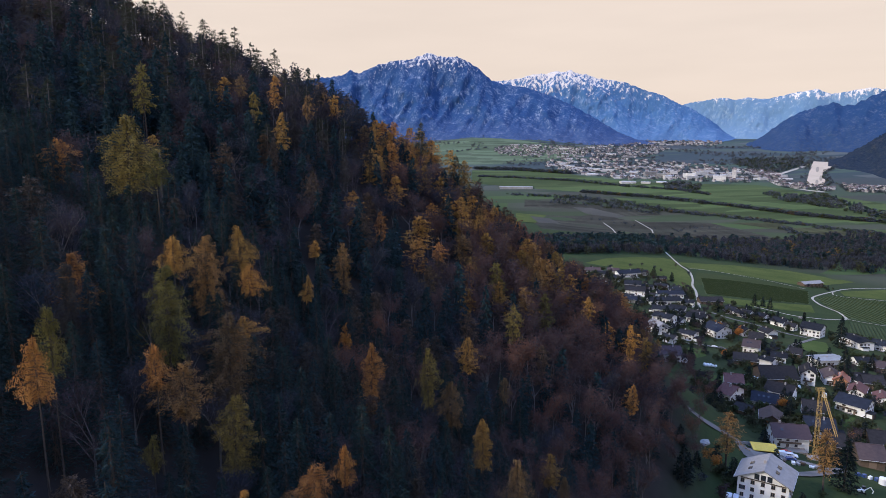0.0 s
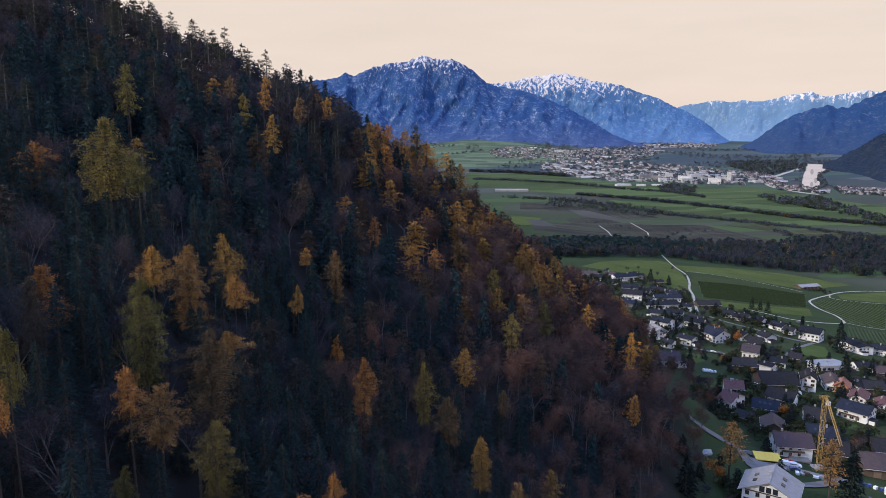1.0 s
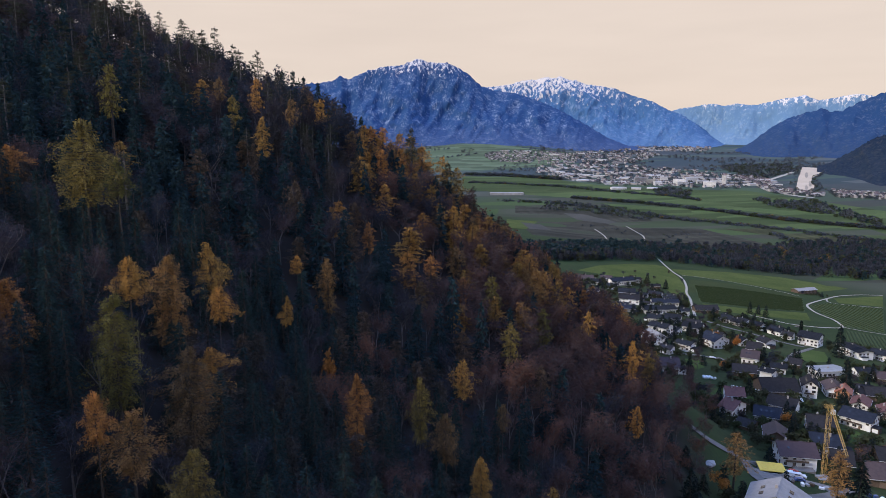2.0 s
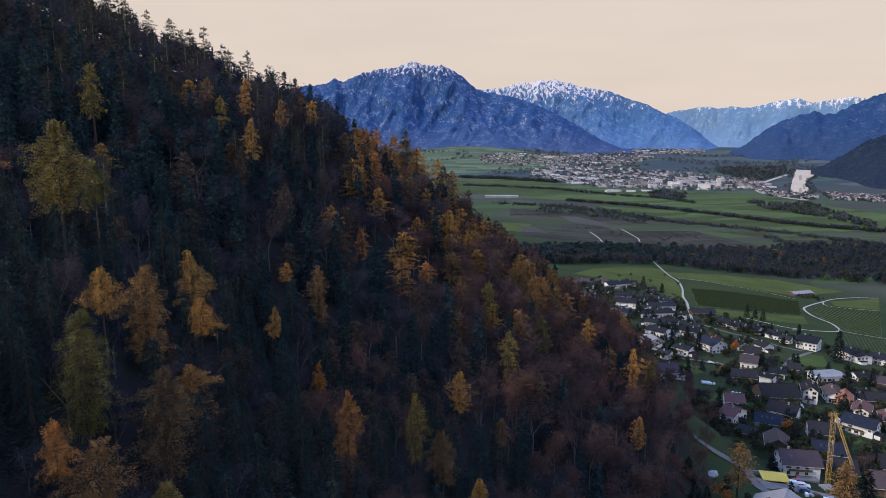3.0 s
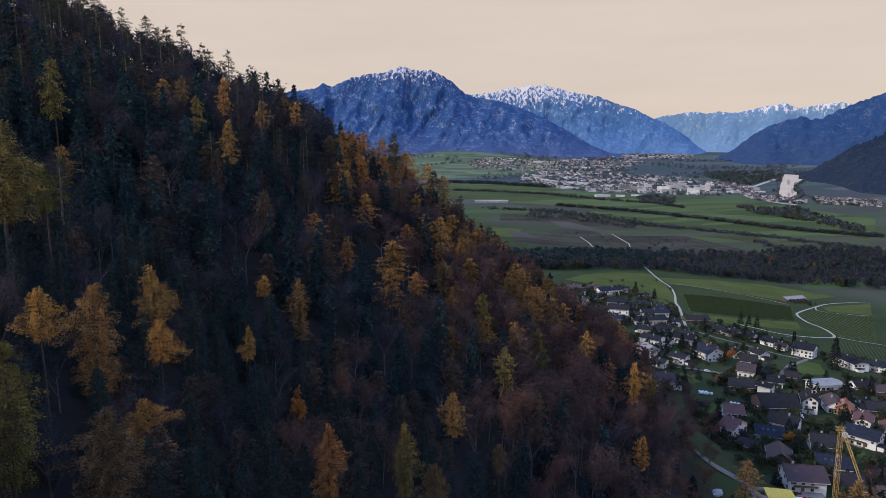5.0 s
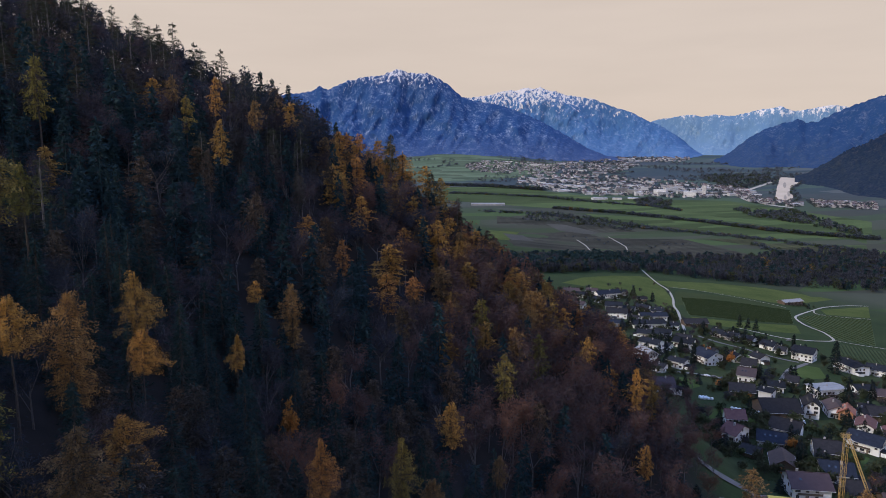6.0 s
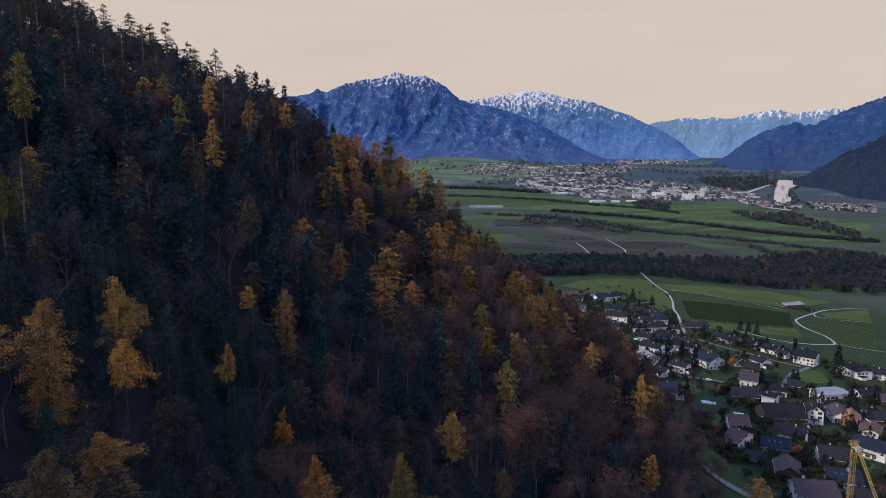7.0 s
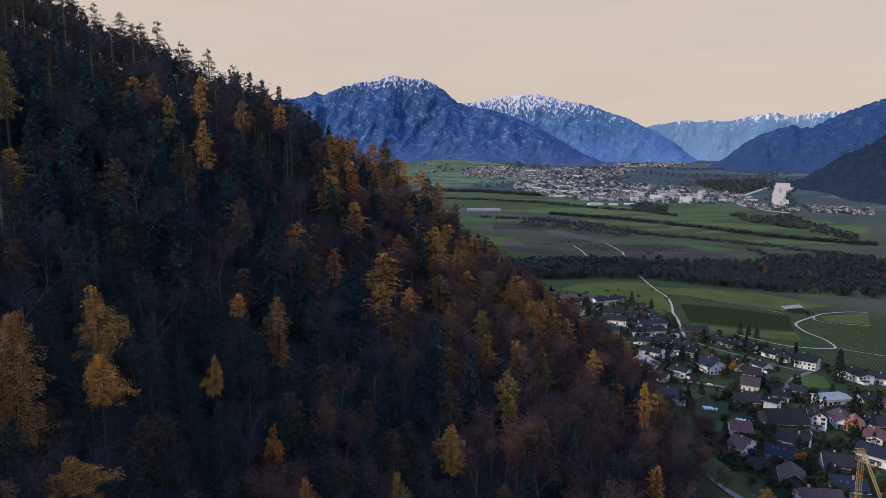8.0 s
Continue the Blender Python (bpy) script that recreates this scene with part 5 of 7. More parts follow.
def broadleaf(seed, h, r, leaves, size, slim=1.0, spread=0.5):
    """A forked, limbed tree with a loose crown of small leaf clumps round its twigs."""
    rng = random.Random(seed)
    tv, tf, cv, cf, tips = [], [], [], [], []

    def limb(a, d, ln, rad, level):
        b = a + d * ln
        tube(tv, tf, a, b, rad, rad * 0.6, 5 if level < 2 else 3)
        if level >= 2:
            tips.append((a, b))
        if level == 3:
            return
        for k in range((4, 4, 3)[level]):
            t, up = rng.uniform(0, 6.28), rng.uniform(0.1, 0.8)
            nd = (d * 0.75 + Vector((math.cos(t), math.sin(t), 0)) * rng.uniform(0.5, 0.9) + Vector((0, 0, up * 0.5))).normalized()
            limb(a.lerp(b, rng.uniform(0.45, 1.0)), nd, ln * rng.uniform(0.5, 0.75), rad * 0.5, level + 1)

    limb(Vector((0, 0, -1.5)), Vector((rng.uniform(-0.06, 0.06), rng.uniform(-0.06, 0.06), 1)), h * 0.5, 0.013 * h, 0)
    top = max(v.z for v in tv)
    fit_z, wide = h / top, max(max(abs(v.x), abs(v.y)) for v in tv)
    fit_x = r / wide
    for v in tv:
        if v.z > 0:
            v.x, v.y, v.z = v.x * fit_x, v.y * fit_x, v.z * fit_z
    for k in range(leaves):
        a, b = tips[rng.randrange(len(tips))]
        p = a.lerp(b, rng.uniform(0.2, 1.15))
        p = Vector((p.x * fit_x, p.y * fit_x, p.z * fit_z))
        p += Vector((rng.gauss(0, spread), rng.gauss(0, spread), rng.gauss(0, spread)))
        d = Vector((rng.uniform(-1, 1), rng.uniform(-1, 1), rng.uniform(-0.8, 0.6))).normalized()
        sprig(cv, cf, p, d, size * rng.uniform(0.6, 1.3), rng, slim)
    return tv, tf, cv, cf


# every kind comes in a few shapes; the height of a shape is scaled tree by tree
KINDS = {
    "golden_larch": (GOLD, BARK, "golden autumn larch on the wooded hillside", "larch"),
    "olive_larch": (OLIVE, BARK, "yellow-green larch among dark conifers", "larch"),
    "bronze_larch": (BRONZE, BARK, "bronze autumn larch in the shade of the hillside", "larch"),
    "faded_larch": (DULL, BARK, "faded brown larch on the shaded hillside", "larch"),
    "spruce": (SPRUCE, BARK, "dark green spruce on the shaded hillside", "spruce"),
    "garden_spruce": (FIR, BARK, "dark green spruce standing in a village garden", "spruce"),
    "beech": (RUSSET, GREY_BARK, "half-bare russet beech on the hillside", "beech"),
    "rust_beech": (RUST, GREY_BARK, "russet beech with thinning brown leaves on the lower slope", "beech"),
    "pine": (PINE, PALE_BARK, "sparse tall pine with a bare trunk on the ridge", "pine"),
    "column": (FIR, BARK, "slim dark columnar conifer beside a house", "conifer"),
    "bush": (SHRUB, BARK, "dark green garden bush beside a house", "bush"),
    "fruit": (RUSSET, BARK, "small half-bare fruit tree on a meadow", "tree"),
    "orange_tree": (ORANGE, BARK, "small orange-leaved tree between dark spruces", "tree"),
}
SHAPES = {}
for k in range(4):
    for word, bare in (("", 0.34), ("_high", 0.52), ("_tuft", 0.70)):
        share = (1 - bare) / 0.88
        mid = conifer(100 + k, 20, 5.6 + 0.4 * k, bare, int(26 * share) + 2, 7, 50, 0.40, 0.08, 0.5, 0.6, 1.2, 0.7)
        far = conifer(120 + k, 20, 5.6 + 0.4 * k, bare, int(20 * share) + 2, 6, 27, 0.58, 0.08, 0.5, 0.6, 1.2, 0.8)
        near = conifer(140 + k, 20, 5.6 + 0.4 * k, bare, int(28 * share) + 2, 8, 96, 0.25, 0.08, 0.5, 0.6, 1.3, 0.8)
        for kind in ("golden_larch", "olive_larch", "bronze_larch", "faded_larch"):
            SHAPES.setdefault(kind + word, []).append(mid)
            SHAPES.setdefault(kind + word + "_far", []).append(far)
            SHAPES.setdefault(kind + word + "_near", []).append(near)
    SHAPES.setdefault("spruce", []).append(conifer(200 + k, 24, 4.8 + 0.35 * k, 0.05, 22, 7, 11, 0.85, 0.42, 0.35, 0.9, 0.3, 0.7))
    SHAPES.setdefault("spruce_near", []).append(conifer(210 + k, 24, 4.8 + 0.35 * k, 0.05, 26, 8, 15, 0.58, 0.46, 0.35, 0.9, 0.35, 0.7))
    SHAPES.setdefault("garden_spruce", []).append(conifer(230 + k, 24, 6.0 + 0.3 * k, 0.03, 19, 7, 6, 1.5, 0.38, 0.25, 0.9, 0.2))
    SHAPES.setdefault("spruce_far", []).append(conifer(220 + k, 24, 4.8 + 0.35 * k, 0.05, 22, 6, 17, 0.72, 0.42, 0.35, 0.9, 0.3))
    SHAPES.setdefault("pine", []).append(conifer(250 + k, 22, 5.0, 0.34 + 0.08 * k, 9, 5, 46, 0.46, 0.02, 0.45, 0.75, 0.6, 0.7))
    SHAPES.setdefault("beech", []).append(broadleaf(300 + k, 19, 5.2 + 0.4 * k, 1200, 0.85, 0.40, 0.7))
    SHAPES.setdefault("beech_near", []).append(broadleaf(310 + k, 19, 5.2 + 0.4 * k, 2200, 0.8, 0.24, 0.7))
    SHAPES.setdefault("beech_far", []).append(broadleaf(320 + k, 19, 5.2 + 0.4 * k, 1150, 0.95, 0.36, 0.7))
    SHAPES.setdefault("rust_beech", []).append(SHAPES["beech"][k])
    SHAPES.setdefault("rust_beech_near", []).append(SHAPES["beech_near"][k])
    SHAPES.setdefault("rust_beech_far", []).append(SHAPES["beech_far"][k])
    SHAPES.setdefault("orange_tree", []).append(broadleaf(400 + k, 12, 3.4, 900, 0.8))
    SHAPES.setdefault("column", []).append(conifer(450 + k, 14, 1.7, 0.03, 22, 6, 5, 1.0, -0.5, 0.25, 0.45))
    SHAPES.setdefault("bush", []).append(broadleaf(500 + k, 6, 3.0, 190, 1.05, 1.5, 0.6))
    SHAPES.setdefault("fruit", []).append(broadleaf(550 + k, 6, 2.6, 160, 1.0, 0.7, 0.45))
SHAPE_HEIGHT = {"golden_larch": 20, "olive_larch": 20, "bronze_larch": 20, "faded_larch": 20, "spruce": 24, "garden_spruce": 24, "pine": 22, "rust_beech": 19, "beech": 19, "orange_tree": 12, "column": 14, "bush": 6, "fruit": 6}
TREES, COUNT = {}, {}


def plant(kind, x, y, h, z=None, wide=1.0, label="", group="", girth=0.0, crown=""):
    """One tree, standing on the land; its shape, turn and girth vary."""
    rng = random.Random(int(x * 131 + y * 7919))
    k = rng.randrange(4)
    leaf, bark, label, category = KINDS[kind]
    name = kind if kind.endswith("_tree") or kind == "bush" else kind + "_tree"
    detail = kind + crown
    if y > (110 if kind == "faded_larch" else 190) and detail + "_far" in SHAPES:
        detail += "_far"
    elif y < (0 if kind == "faded_larch" else 165) and detail + "_near" in SHAPES:
        detail += "_near"
    if (detail, k) not in TREES:
        tv, tf, cv, cf = SHAPES[detail][k]
        root = new(name)
        part("trunk", mesh_of("trunk", tv, tf, bark), root)
        part("crown", mesh_of("crown", cv, cf, leaf), root)
        tagged(root, label, category, "trees of the hillside wood")
        TREES[detail, k] = root
        ob = root
    else:
        ob = copy_thing(TREES[detail, k], Matrix())
    s = h / SHAPE_HEIGHT[kind]
    g = girth or s ** 0.6 * wide * rng.uniform(0.88, 1.12)
    base = ground(x, y) - 0.2 if z is None else z
    ob.matrix_basis = Matrix.LocRotScale((x, y, base), Euler((0, 0, rng.uniform(0, 6.28))), (g, g, s))
    COUNT[kind] = COUNT.get(kind, 0) + 1
    return tagged(ob, label, "", group)


TAKEN = []


def free(x, y, gap):
    return all((x - a) ** 2 + (y - b) ** 2 > gap * gap for a, b in TAKEN[-2500:])


for kind, x, y, top, width, clear in LARCHES:
    h = top - ground(x, y) + 0.2
    plant(kind, x, y, h, girth=width / (6.4 if kind == "orange_tree" else 9.6), crown="" if kind == "orange_tree" or clear > 0.56 * h else "_high" if clear > 0.36 * h else "_tuft")
    TAKEN.append((x, y))
for n, (x, y, h) in enumerate(EDGE_LARCHES):
    plant("faded_larch" if n == 0 else "bronze_larch" if n % 3 == 1 else "golden_larch", x, y, h + 1.5, wide=1.0)
    TAKEN.append((x, y))
for n, (x, y, h) in enumerate(SHOULDER_LARCHES):
    plant(("bronze_larch", "rust_beech", "golden_larch", "rust_beech", "bronze_larch")[n % 5], x, y, h + 0.8, wide=0.95)
    TAKEN.append((x, y))
for n, (x, y, h) in enumerate(PINES_RIDGE):
    plant("spruce" if 5 < n < 12 else "pine", x, y, h * 0.95)
    TAKEN.append((x, y))

def sightline_cap(x, y):
    """How tall a tree may stand before a single larch without hiding its crown from the camera."""
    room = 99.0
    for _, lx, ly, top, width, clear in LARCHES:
        # d points from the larch to the middle of the camera's path
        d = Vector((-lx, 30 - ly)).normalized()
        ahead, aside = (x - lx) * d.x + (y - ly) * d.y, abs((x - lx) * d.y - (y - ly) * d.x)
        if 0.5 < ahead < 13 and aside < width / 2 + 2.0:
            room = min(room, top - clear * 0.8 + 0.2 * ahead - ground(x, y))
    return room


REST, STANDS = [], []
rng = random.Random(5)
for _ in range(26000):
    x, y = rng.uniform(-230, 150), rng.uniform(18, 372)
    if spur(x, y) - fan(x, y) < (3 if y < 270 else 9) or x < -34 - 0.62 * y or x > 8 + 0.62 * y or x > wood_edge(y):
        continue
    if not free(x, y, (4.7 if y > 278 and x > -62 else 5.1 if y > 190 and x > 0 else 3.9 if y < 130 else 4.5 if y < 190 else 5.2) + 1.2 * noise.noise((x * 0.02, y * 0.02, 9))):
        continue
    TAKEN.append((x, y))
    low = spur(x, y) - fan(x, y) < 26
    patch = noise.noise((x * 0.018, y * 0.018, 4.0))
    pick = rng.random() + 0.35 * patch
    gold_edge = y > 220 and x > -34
    if pick < (0.27 if low else 0.60 if y < 200 else 0.24 if gold_edge else 0.42):
        kind, h = "spruce", rng.uniform(16, 25)
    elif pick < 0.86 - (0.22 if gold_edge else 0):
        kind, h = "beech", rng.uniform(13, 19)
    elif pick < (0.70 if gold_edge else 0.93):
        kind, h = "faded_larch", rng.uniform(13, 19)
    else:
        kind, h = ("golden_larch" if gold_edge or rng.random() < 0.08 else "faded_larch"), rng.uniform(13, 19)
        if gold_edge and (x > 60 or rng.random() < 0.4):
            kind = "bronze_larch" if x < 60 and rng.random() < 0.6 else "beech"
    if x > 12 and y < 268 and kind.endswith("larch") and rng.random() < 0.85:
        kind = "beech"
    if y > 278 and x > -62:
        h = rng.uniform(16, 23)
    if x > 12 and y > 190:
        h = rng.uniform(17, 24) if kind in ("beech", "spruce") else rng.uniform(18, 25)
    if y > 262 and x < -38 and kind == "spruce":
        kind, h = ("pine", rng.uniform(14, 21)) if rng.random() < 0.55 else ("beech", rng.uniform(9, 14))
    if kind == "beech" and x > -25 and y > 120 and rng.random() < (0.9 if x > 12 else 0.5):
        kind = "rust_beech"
    if y < 110 and kind == "spruce":
        h = rng.uniform(16, 22)
    elif y < 200 and kind != "pine":
        h *= 0.82
    h = min(h, sightline_cap(x, y))
    # steeply below the camera's path, out of its view
    under = 140 - spur(x, y) > 0.8 * y
    if h < 7:
        if h > 2.5:
            REST.append(("beech", x, y, h))
        continue
    (REST if y > 322 or under else STANDS).append((kind, x, y, h))
for kind, x, y, h in sorted(STANDS, key=lambda r: r[2]):
    if COUNT.get(kind, 0) >= 300:
        REST.append((kind, x, y, h))
    else:
        plant(kind, x, y, h)


# the crest and the back of the hill, further off than single trees can be told apart; also trees out of the camera's
# view below its path
def joined(name, label, rows, mats, kinds, category, lift=0.0):
    """Many trees in one mesh: rows of (kind, x, y, h); kinds gives each kind's shapes and leaf material slot."""
    rng = random.Random(41)
    vs, fs, mi, base = [], [], [], 0
    for kind, x, y, h in rows:
        shapes, slot = kinds[kind]
        co, fa = shapes[rng.randrange(len(shapes))]
        a, s = rng.uniform(0, 6.28), h
        g = s * rng.uniform(0.85, 1.2)
        m = np.array([[math.cos(a) * g, -math.sin(a) * g, 0], [math.sin(a) * g, math.cos(a) * g, 0], [0, 0, s]])
        vs.append(co @ m.T + np.array([x, y, ground(x, y) - 0.2 + lift]))
        fs.append(fa + base)
        mi.append(np.full(len(fa), slot))
        base += len(co)
    v, f, m = np.concatenate(vs), np.concatenate(fs), np.concatenate(mi)
    me = bpy.data.meshes.new(name)
    me.vertices.add(len(v))
    me.vertices.foreach_set("co", v.ravel())
    me.loops.add(len(f) * 3)
    me.loops.foreach_set("vertex_index", f.ravel())
    me.polygons.add(len(f))
    me.polygons.foreach_set("loop_start", np.arange(0, len(f) * 3, 3))
    me.polygons.foreach_set("loop_total", np.full(len(f), 3))
    for mat in mats:
        me.materials.append(mat)
    me.polygons.foreach_set("material_index", m.astype(np.int32))
    me.update(calc_edges=True)
    return tagged(new(name, me), label, category, kind="stuff")


def light_shape(tv, tf, cv, cf, h):
    """A tree's crown alone with its trunk as three slivers, of height one."""
    v = [tuple(p / h) for p in cv]
    k = len(v)
    w = 0.012
    v += [(w, 0, -0.06), (-w, w, -0.06), (-w, -w, -0.06), (0, 0, 0.9)]
    f = list(cf) + [(k, k + 1, k + 3), (k + 1, k + 2, k + 3), (k + 2, k, k + 3)]
    return np.array(v), np.array(f)


LIGHT_TREES = {
    "spruce": [light_shape(*conifer(600 + k, 24, 4.8, 0.05, 18, 6, 7, 1.25, 0.42, 0.35, 0.9, 0.3), 24) for k in range(3)],
    "beech": [light_shape(*broadleaf(620 + k, 19, 5.4, 300, 1.5, 0.6, 0.7), 19) for k in range(3)],
    "pine": [light_shape(*conifer(660 + k, 22, 4.6, 0.35, 9, 5, 14, 0.8, 0.05, 0.5, 0.7, 0.5), 22) for k in range(3)],
    "larch": [light_shape(*conifer(640 + k, 20, 5.2, 0.34, 14, 6, 11, 1.1, 0.1, 0.5, 0.62, 0.9), 20) for k in range(3)],
}
for _ in range(420):
    x, y = rng.uniform(-150, 70), rng.uniform(275, 345)
    if x < wood_edge(y) - 4:
        REST.append(("beech", x, y, rng.uniform(6, 11)))
for _ in range(26):
    x, y = rng.uniform(-150, -55), rng.uniform(170, 300)
    if x > -34 - 0.62 * y:
        plant("pine", x, y, rng.uniform(17, 23), label="tall pine with a long pale bare trunk")
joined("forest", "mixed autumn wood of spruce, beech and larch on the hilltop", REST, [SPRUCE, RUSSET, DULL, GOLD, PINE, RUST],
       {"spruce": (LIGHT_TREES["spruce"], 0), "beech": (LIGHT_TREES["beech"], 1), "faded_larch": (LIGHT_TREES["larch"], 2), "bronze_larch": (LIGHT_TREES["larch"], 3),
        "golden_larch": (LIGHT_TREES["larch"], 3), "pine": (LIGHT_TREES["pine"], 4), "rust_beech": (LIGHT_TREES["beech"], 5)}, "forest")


# ---- houses ----
def box(verts, faces, x0, x1, y0, y1, z0, z1):
    k = len(verts)
    verts += [(x, y, z) for z in (z0, z1) for y in (y0, y1) for x in (x0, x1)]
    faces += [tuple(k + i for i in f) for f in ((0, 2, 3, 1), (4, 5, 7, 6), (0, 1, 5, 4), (2, 6, 7, 3), (0, 4, 6, 2), (1, 3, 7, 5))]


def box_part(name, parent, mat, *size, label=""):
    v, f = [], []
    box(v, f, *size)
    return part(name, mesh_of(name, v, f, mat), parent, label)


WINDOW_MESH = {}


def window(parent, p, along, wide, high):
    """A window in a wall: a frame with a sill, and its pane set back in it. along: 0 in the front, 1 in the right side, 2 back, 3 left."""
    key = (wide, high)
    if key not in WINDOW_MESH:
        v, f = [], []
        for s in ((-wide / 2 - 0.1, -wide / 2), (wide / 2, wide / 2 + 0.1), (-0.05, 0.05)):
            box(v, f, *s, -0.10, 0.06, -0.08, high + 0.08)
        box(v, f, -wide / 2 - 0.15, wide / 2 + 0.15, -0.18, 0.06, -0.14, -0.04)
        box(v, f, -wide / 2 - 0.1, wide / 2 + 0.1, -0.10, 0.06, high, high + 0.1)
        pv, pf = [], []
        box(pv, pf, -wide / 2, wide / 2, -0.03, 0.03, -0.02, high)
        WINDOW_MESH[key] = (mesh_of("window", v, f, FRAME), mesh_of("pane", pv, pf, GLASS))
    a, b = WINDOW_MESH[key]
    w = part("window", a, parent)
    w.matrix_local = pose(*p, 0, 0, 90 * along)
    part("pane", b, w)


def house(x, y, ang, w, d, eaves, pitch, ridge, wall, roof, wide_windows=False):
    """A house with its front from (x, y) along ang. ridge l: along the front, g: gable to the front."""
    rng = random.Random(int(x * 17 + y * 3))
    w, d = max(w, 7.5), d * 1.12
    root = new("barn" if wall == "wood" else "house")
    c, s = math.cos(radians(ang)), math.sin(radians(ang))
    corners = [(x + c * a - s * b, y + s * a + c * b) for a in (0, w) for b in (0, d)]
    z = max(ground(*q) for q in corners) - 0.4
    root.matrix_basis = pose(x, y, z, 0, 0, ang)
    span = d if ridge == "l" else w
    rise = pitch * span / 2
    deep = -4.0
    # walls with their gables
    if ridge == "l":
        v = [(0, 0, deep), (w, 0, deep), (w, d, deep), (0, d, deep), (0, 0, eaves), (w, 0, eaves), (w, d, eaves), (0, d, eaves),
             (0, d / 2, eaves + rise), (w, d / 2, eaves + rise)]
        f = [(0, 1, 5, 4), (1, 2, 6, 9, 5), (2, 3, 7, 6), (3, 0, 4, 8, 7), (0, 3, 2, 1), (4, 5, 9, 8), (8, 9, 6, 7)]
    else:
        v = [(0, 0, deep), (w, 0, deep), (w, d, deep), (0, d, deep), (0, 0, eaves), (w, 0, eaves), (w, d, eaves), (0, d, eaves),
             (w / 2, 0, eaves + rise), (w / 2, d, eaves + rise)]
        f = [(0, 1, 5, 8, 4), (1, 2, 6, 5), (2, 3, 7, 9, 6), (3, 0, 4, 7), (0, 3, 2, 1), (4, 8, 9, 7), (8, 5, 6, 9)]
    part("wall", mesh_of("wall", [Vector(p) for p in v], f, WALLS[wall]), root)
    # two roof slabs with overhang
    over, gable_over, t = 1.25, 1.0, 0.3
    rv, rf = [], []
    run, length = span / 2, (w if ridge == "l" else d)
    for side in (-1, 1):
        k = len(rv)
        for u in (-gable_over, length + gable_over):
            for q, h in ((0, eaves + rise), (run + over, eaves - pitch * over)):
                for lift in (0.02, t):
                    across = span / 2 + side * q
                    rv.append(Vector((u, across, h + lift)) if ridge == "l" else Vector((across, u, h + lift)))
        rf += [tuple(k + i for i in q) for q in ((0, 4, 6, 2), (1, 3, 7, 5), (2, 6, 7, 3), (0, 2, 3, 1), (4, 5, 7, 6), (0, 1, 5, 4))]
    me = mesh_of("roof", rv, rf, ROOFS[roof])
    bm = bmesh.new()
    bm.from_mesh(me)
    bmesh.ops.recalc_face_normals(bm, faces=bm.faces[:])
    bm.to_mesh(me)
    bm.free()
    top = part("roof", me, root)
    # gutters along the eaves, boards along the gables
    low = eaves - pitch * over
    for q in (-over - 0.1, span + over - 0.06):
        size = (-gable_over, length + gable_over, q, q + 0.16) if ridge == "l" else (q, q + 0.16, -gable_over, length + gable_over)
        box_part("gutter", top, TRIM, *size, low + 0.02, low + 0.2)
    # a ridge cap, a chimney and skylights
    if ridge == "l":
        box_part("ridge_cap", top, ROOFS[roof], -0.6, length + 0.6, span / 2 - 0.22, span / 2 + 0.22, eaves + rise + 0.18, eaves + rise + 0.36)
    else:
        box_part("ridge_cap", top, ROOFS[roof], span / 2 - 0.22, span / 2 + 0.22, -0.6, length + 0.6, eaves + rise + 0.18, eaves + rise + 0.36)
    if wall != "wood":
        u, q = length * rng.uniform(0.25, 0.75), span / 2 + rng.choice((-1, 1)) * rng.uniform(0.6, 1.6)
        a, b = (u, q) if ridge == "l" else (q, u)
        box_part("chimney", top, BRICK, a - 0.4, a + 0.4, b - 0.4, b + 0.4, eaves + rise * 0.4, eaves + rise + 1.1)
        if pitch > 0.3 and rng.random() < 0.5:
            for e in range(rng.randrange(1, 4)):
                u2, q2 = length * (0.25 + 0.2 * e), span * 0.25
                zz = eaves + rise * 0.5 + 0.26
                a, b = (u2, q2) if ridge == "l" else (q2, u2)
                tilt = math.degrees(math.atan(pitch))
                sk = box_part("skylight", top, GLASS, -0.45, 0.45, -0.6, 0.6, -0.02, 0.10)
                sk.matrix_local = pose(a, b, zz, tilt, 0, 0) if ridge == "l" else pose(a, b, zz, 0, -tilt, 0)
    if wall == "white" and w > 9 and rng.random() < 0.6:
        # a lower wing at the side with its own flat roof
        wing_w, wing_d = rng.uniform(3.2, 5.0), rng.uniform(4.5, 6.5)
        off = w + 0.0 if rng.random() < 0.5 else -wing_w
        wing = box_part("wing", root, WALLS[rng.choice(("white", "grey", "wood"))], off, off + wing_w, 1.0, 1.0 + wing_d, -3.0, 2.5)
        box_part("wing_roof", wing, ROOFS["slate"], off - 0.25, off + wing_w + 0.25, 0.75, 1.25 + wing_d, 2.5, 2.72)
        box_part("garage_door", wing, WHITE, off + 0.5, off + wing_w - 0.5, 0.93, 1.02, 0.0, 2.1)
    if wall == "white" and rng.random() < 0.75:
        u = w * rng.uniform(0.0, 0.4)
        box_part("terrace", root, (CONCRETE, GRAVEL, TRACK)[rng.randrange(3)], u, u + w * rng.uniform(0.4, 0.7), -rng.uniform(2.5, 4.5), -0.02, -2.0, 0.42)
    # windows, floor by floor
    floors = max(1, int((eaves + 0.4) / 2.7))
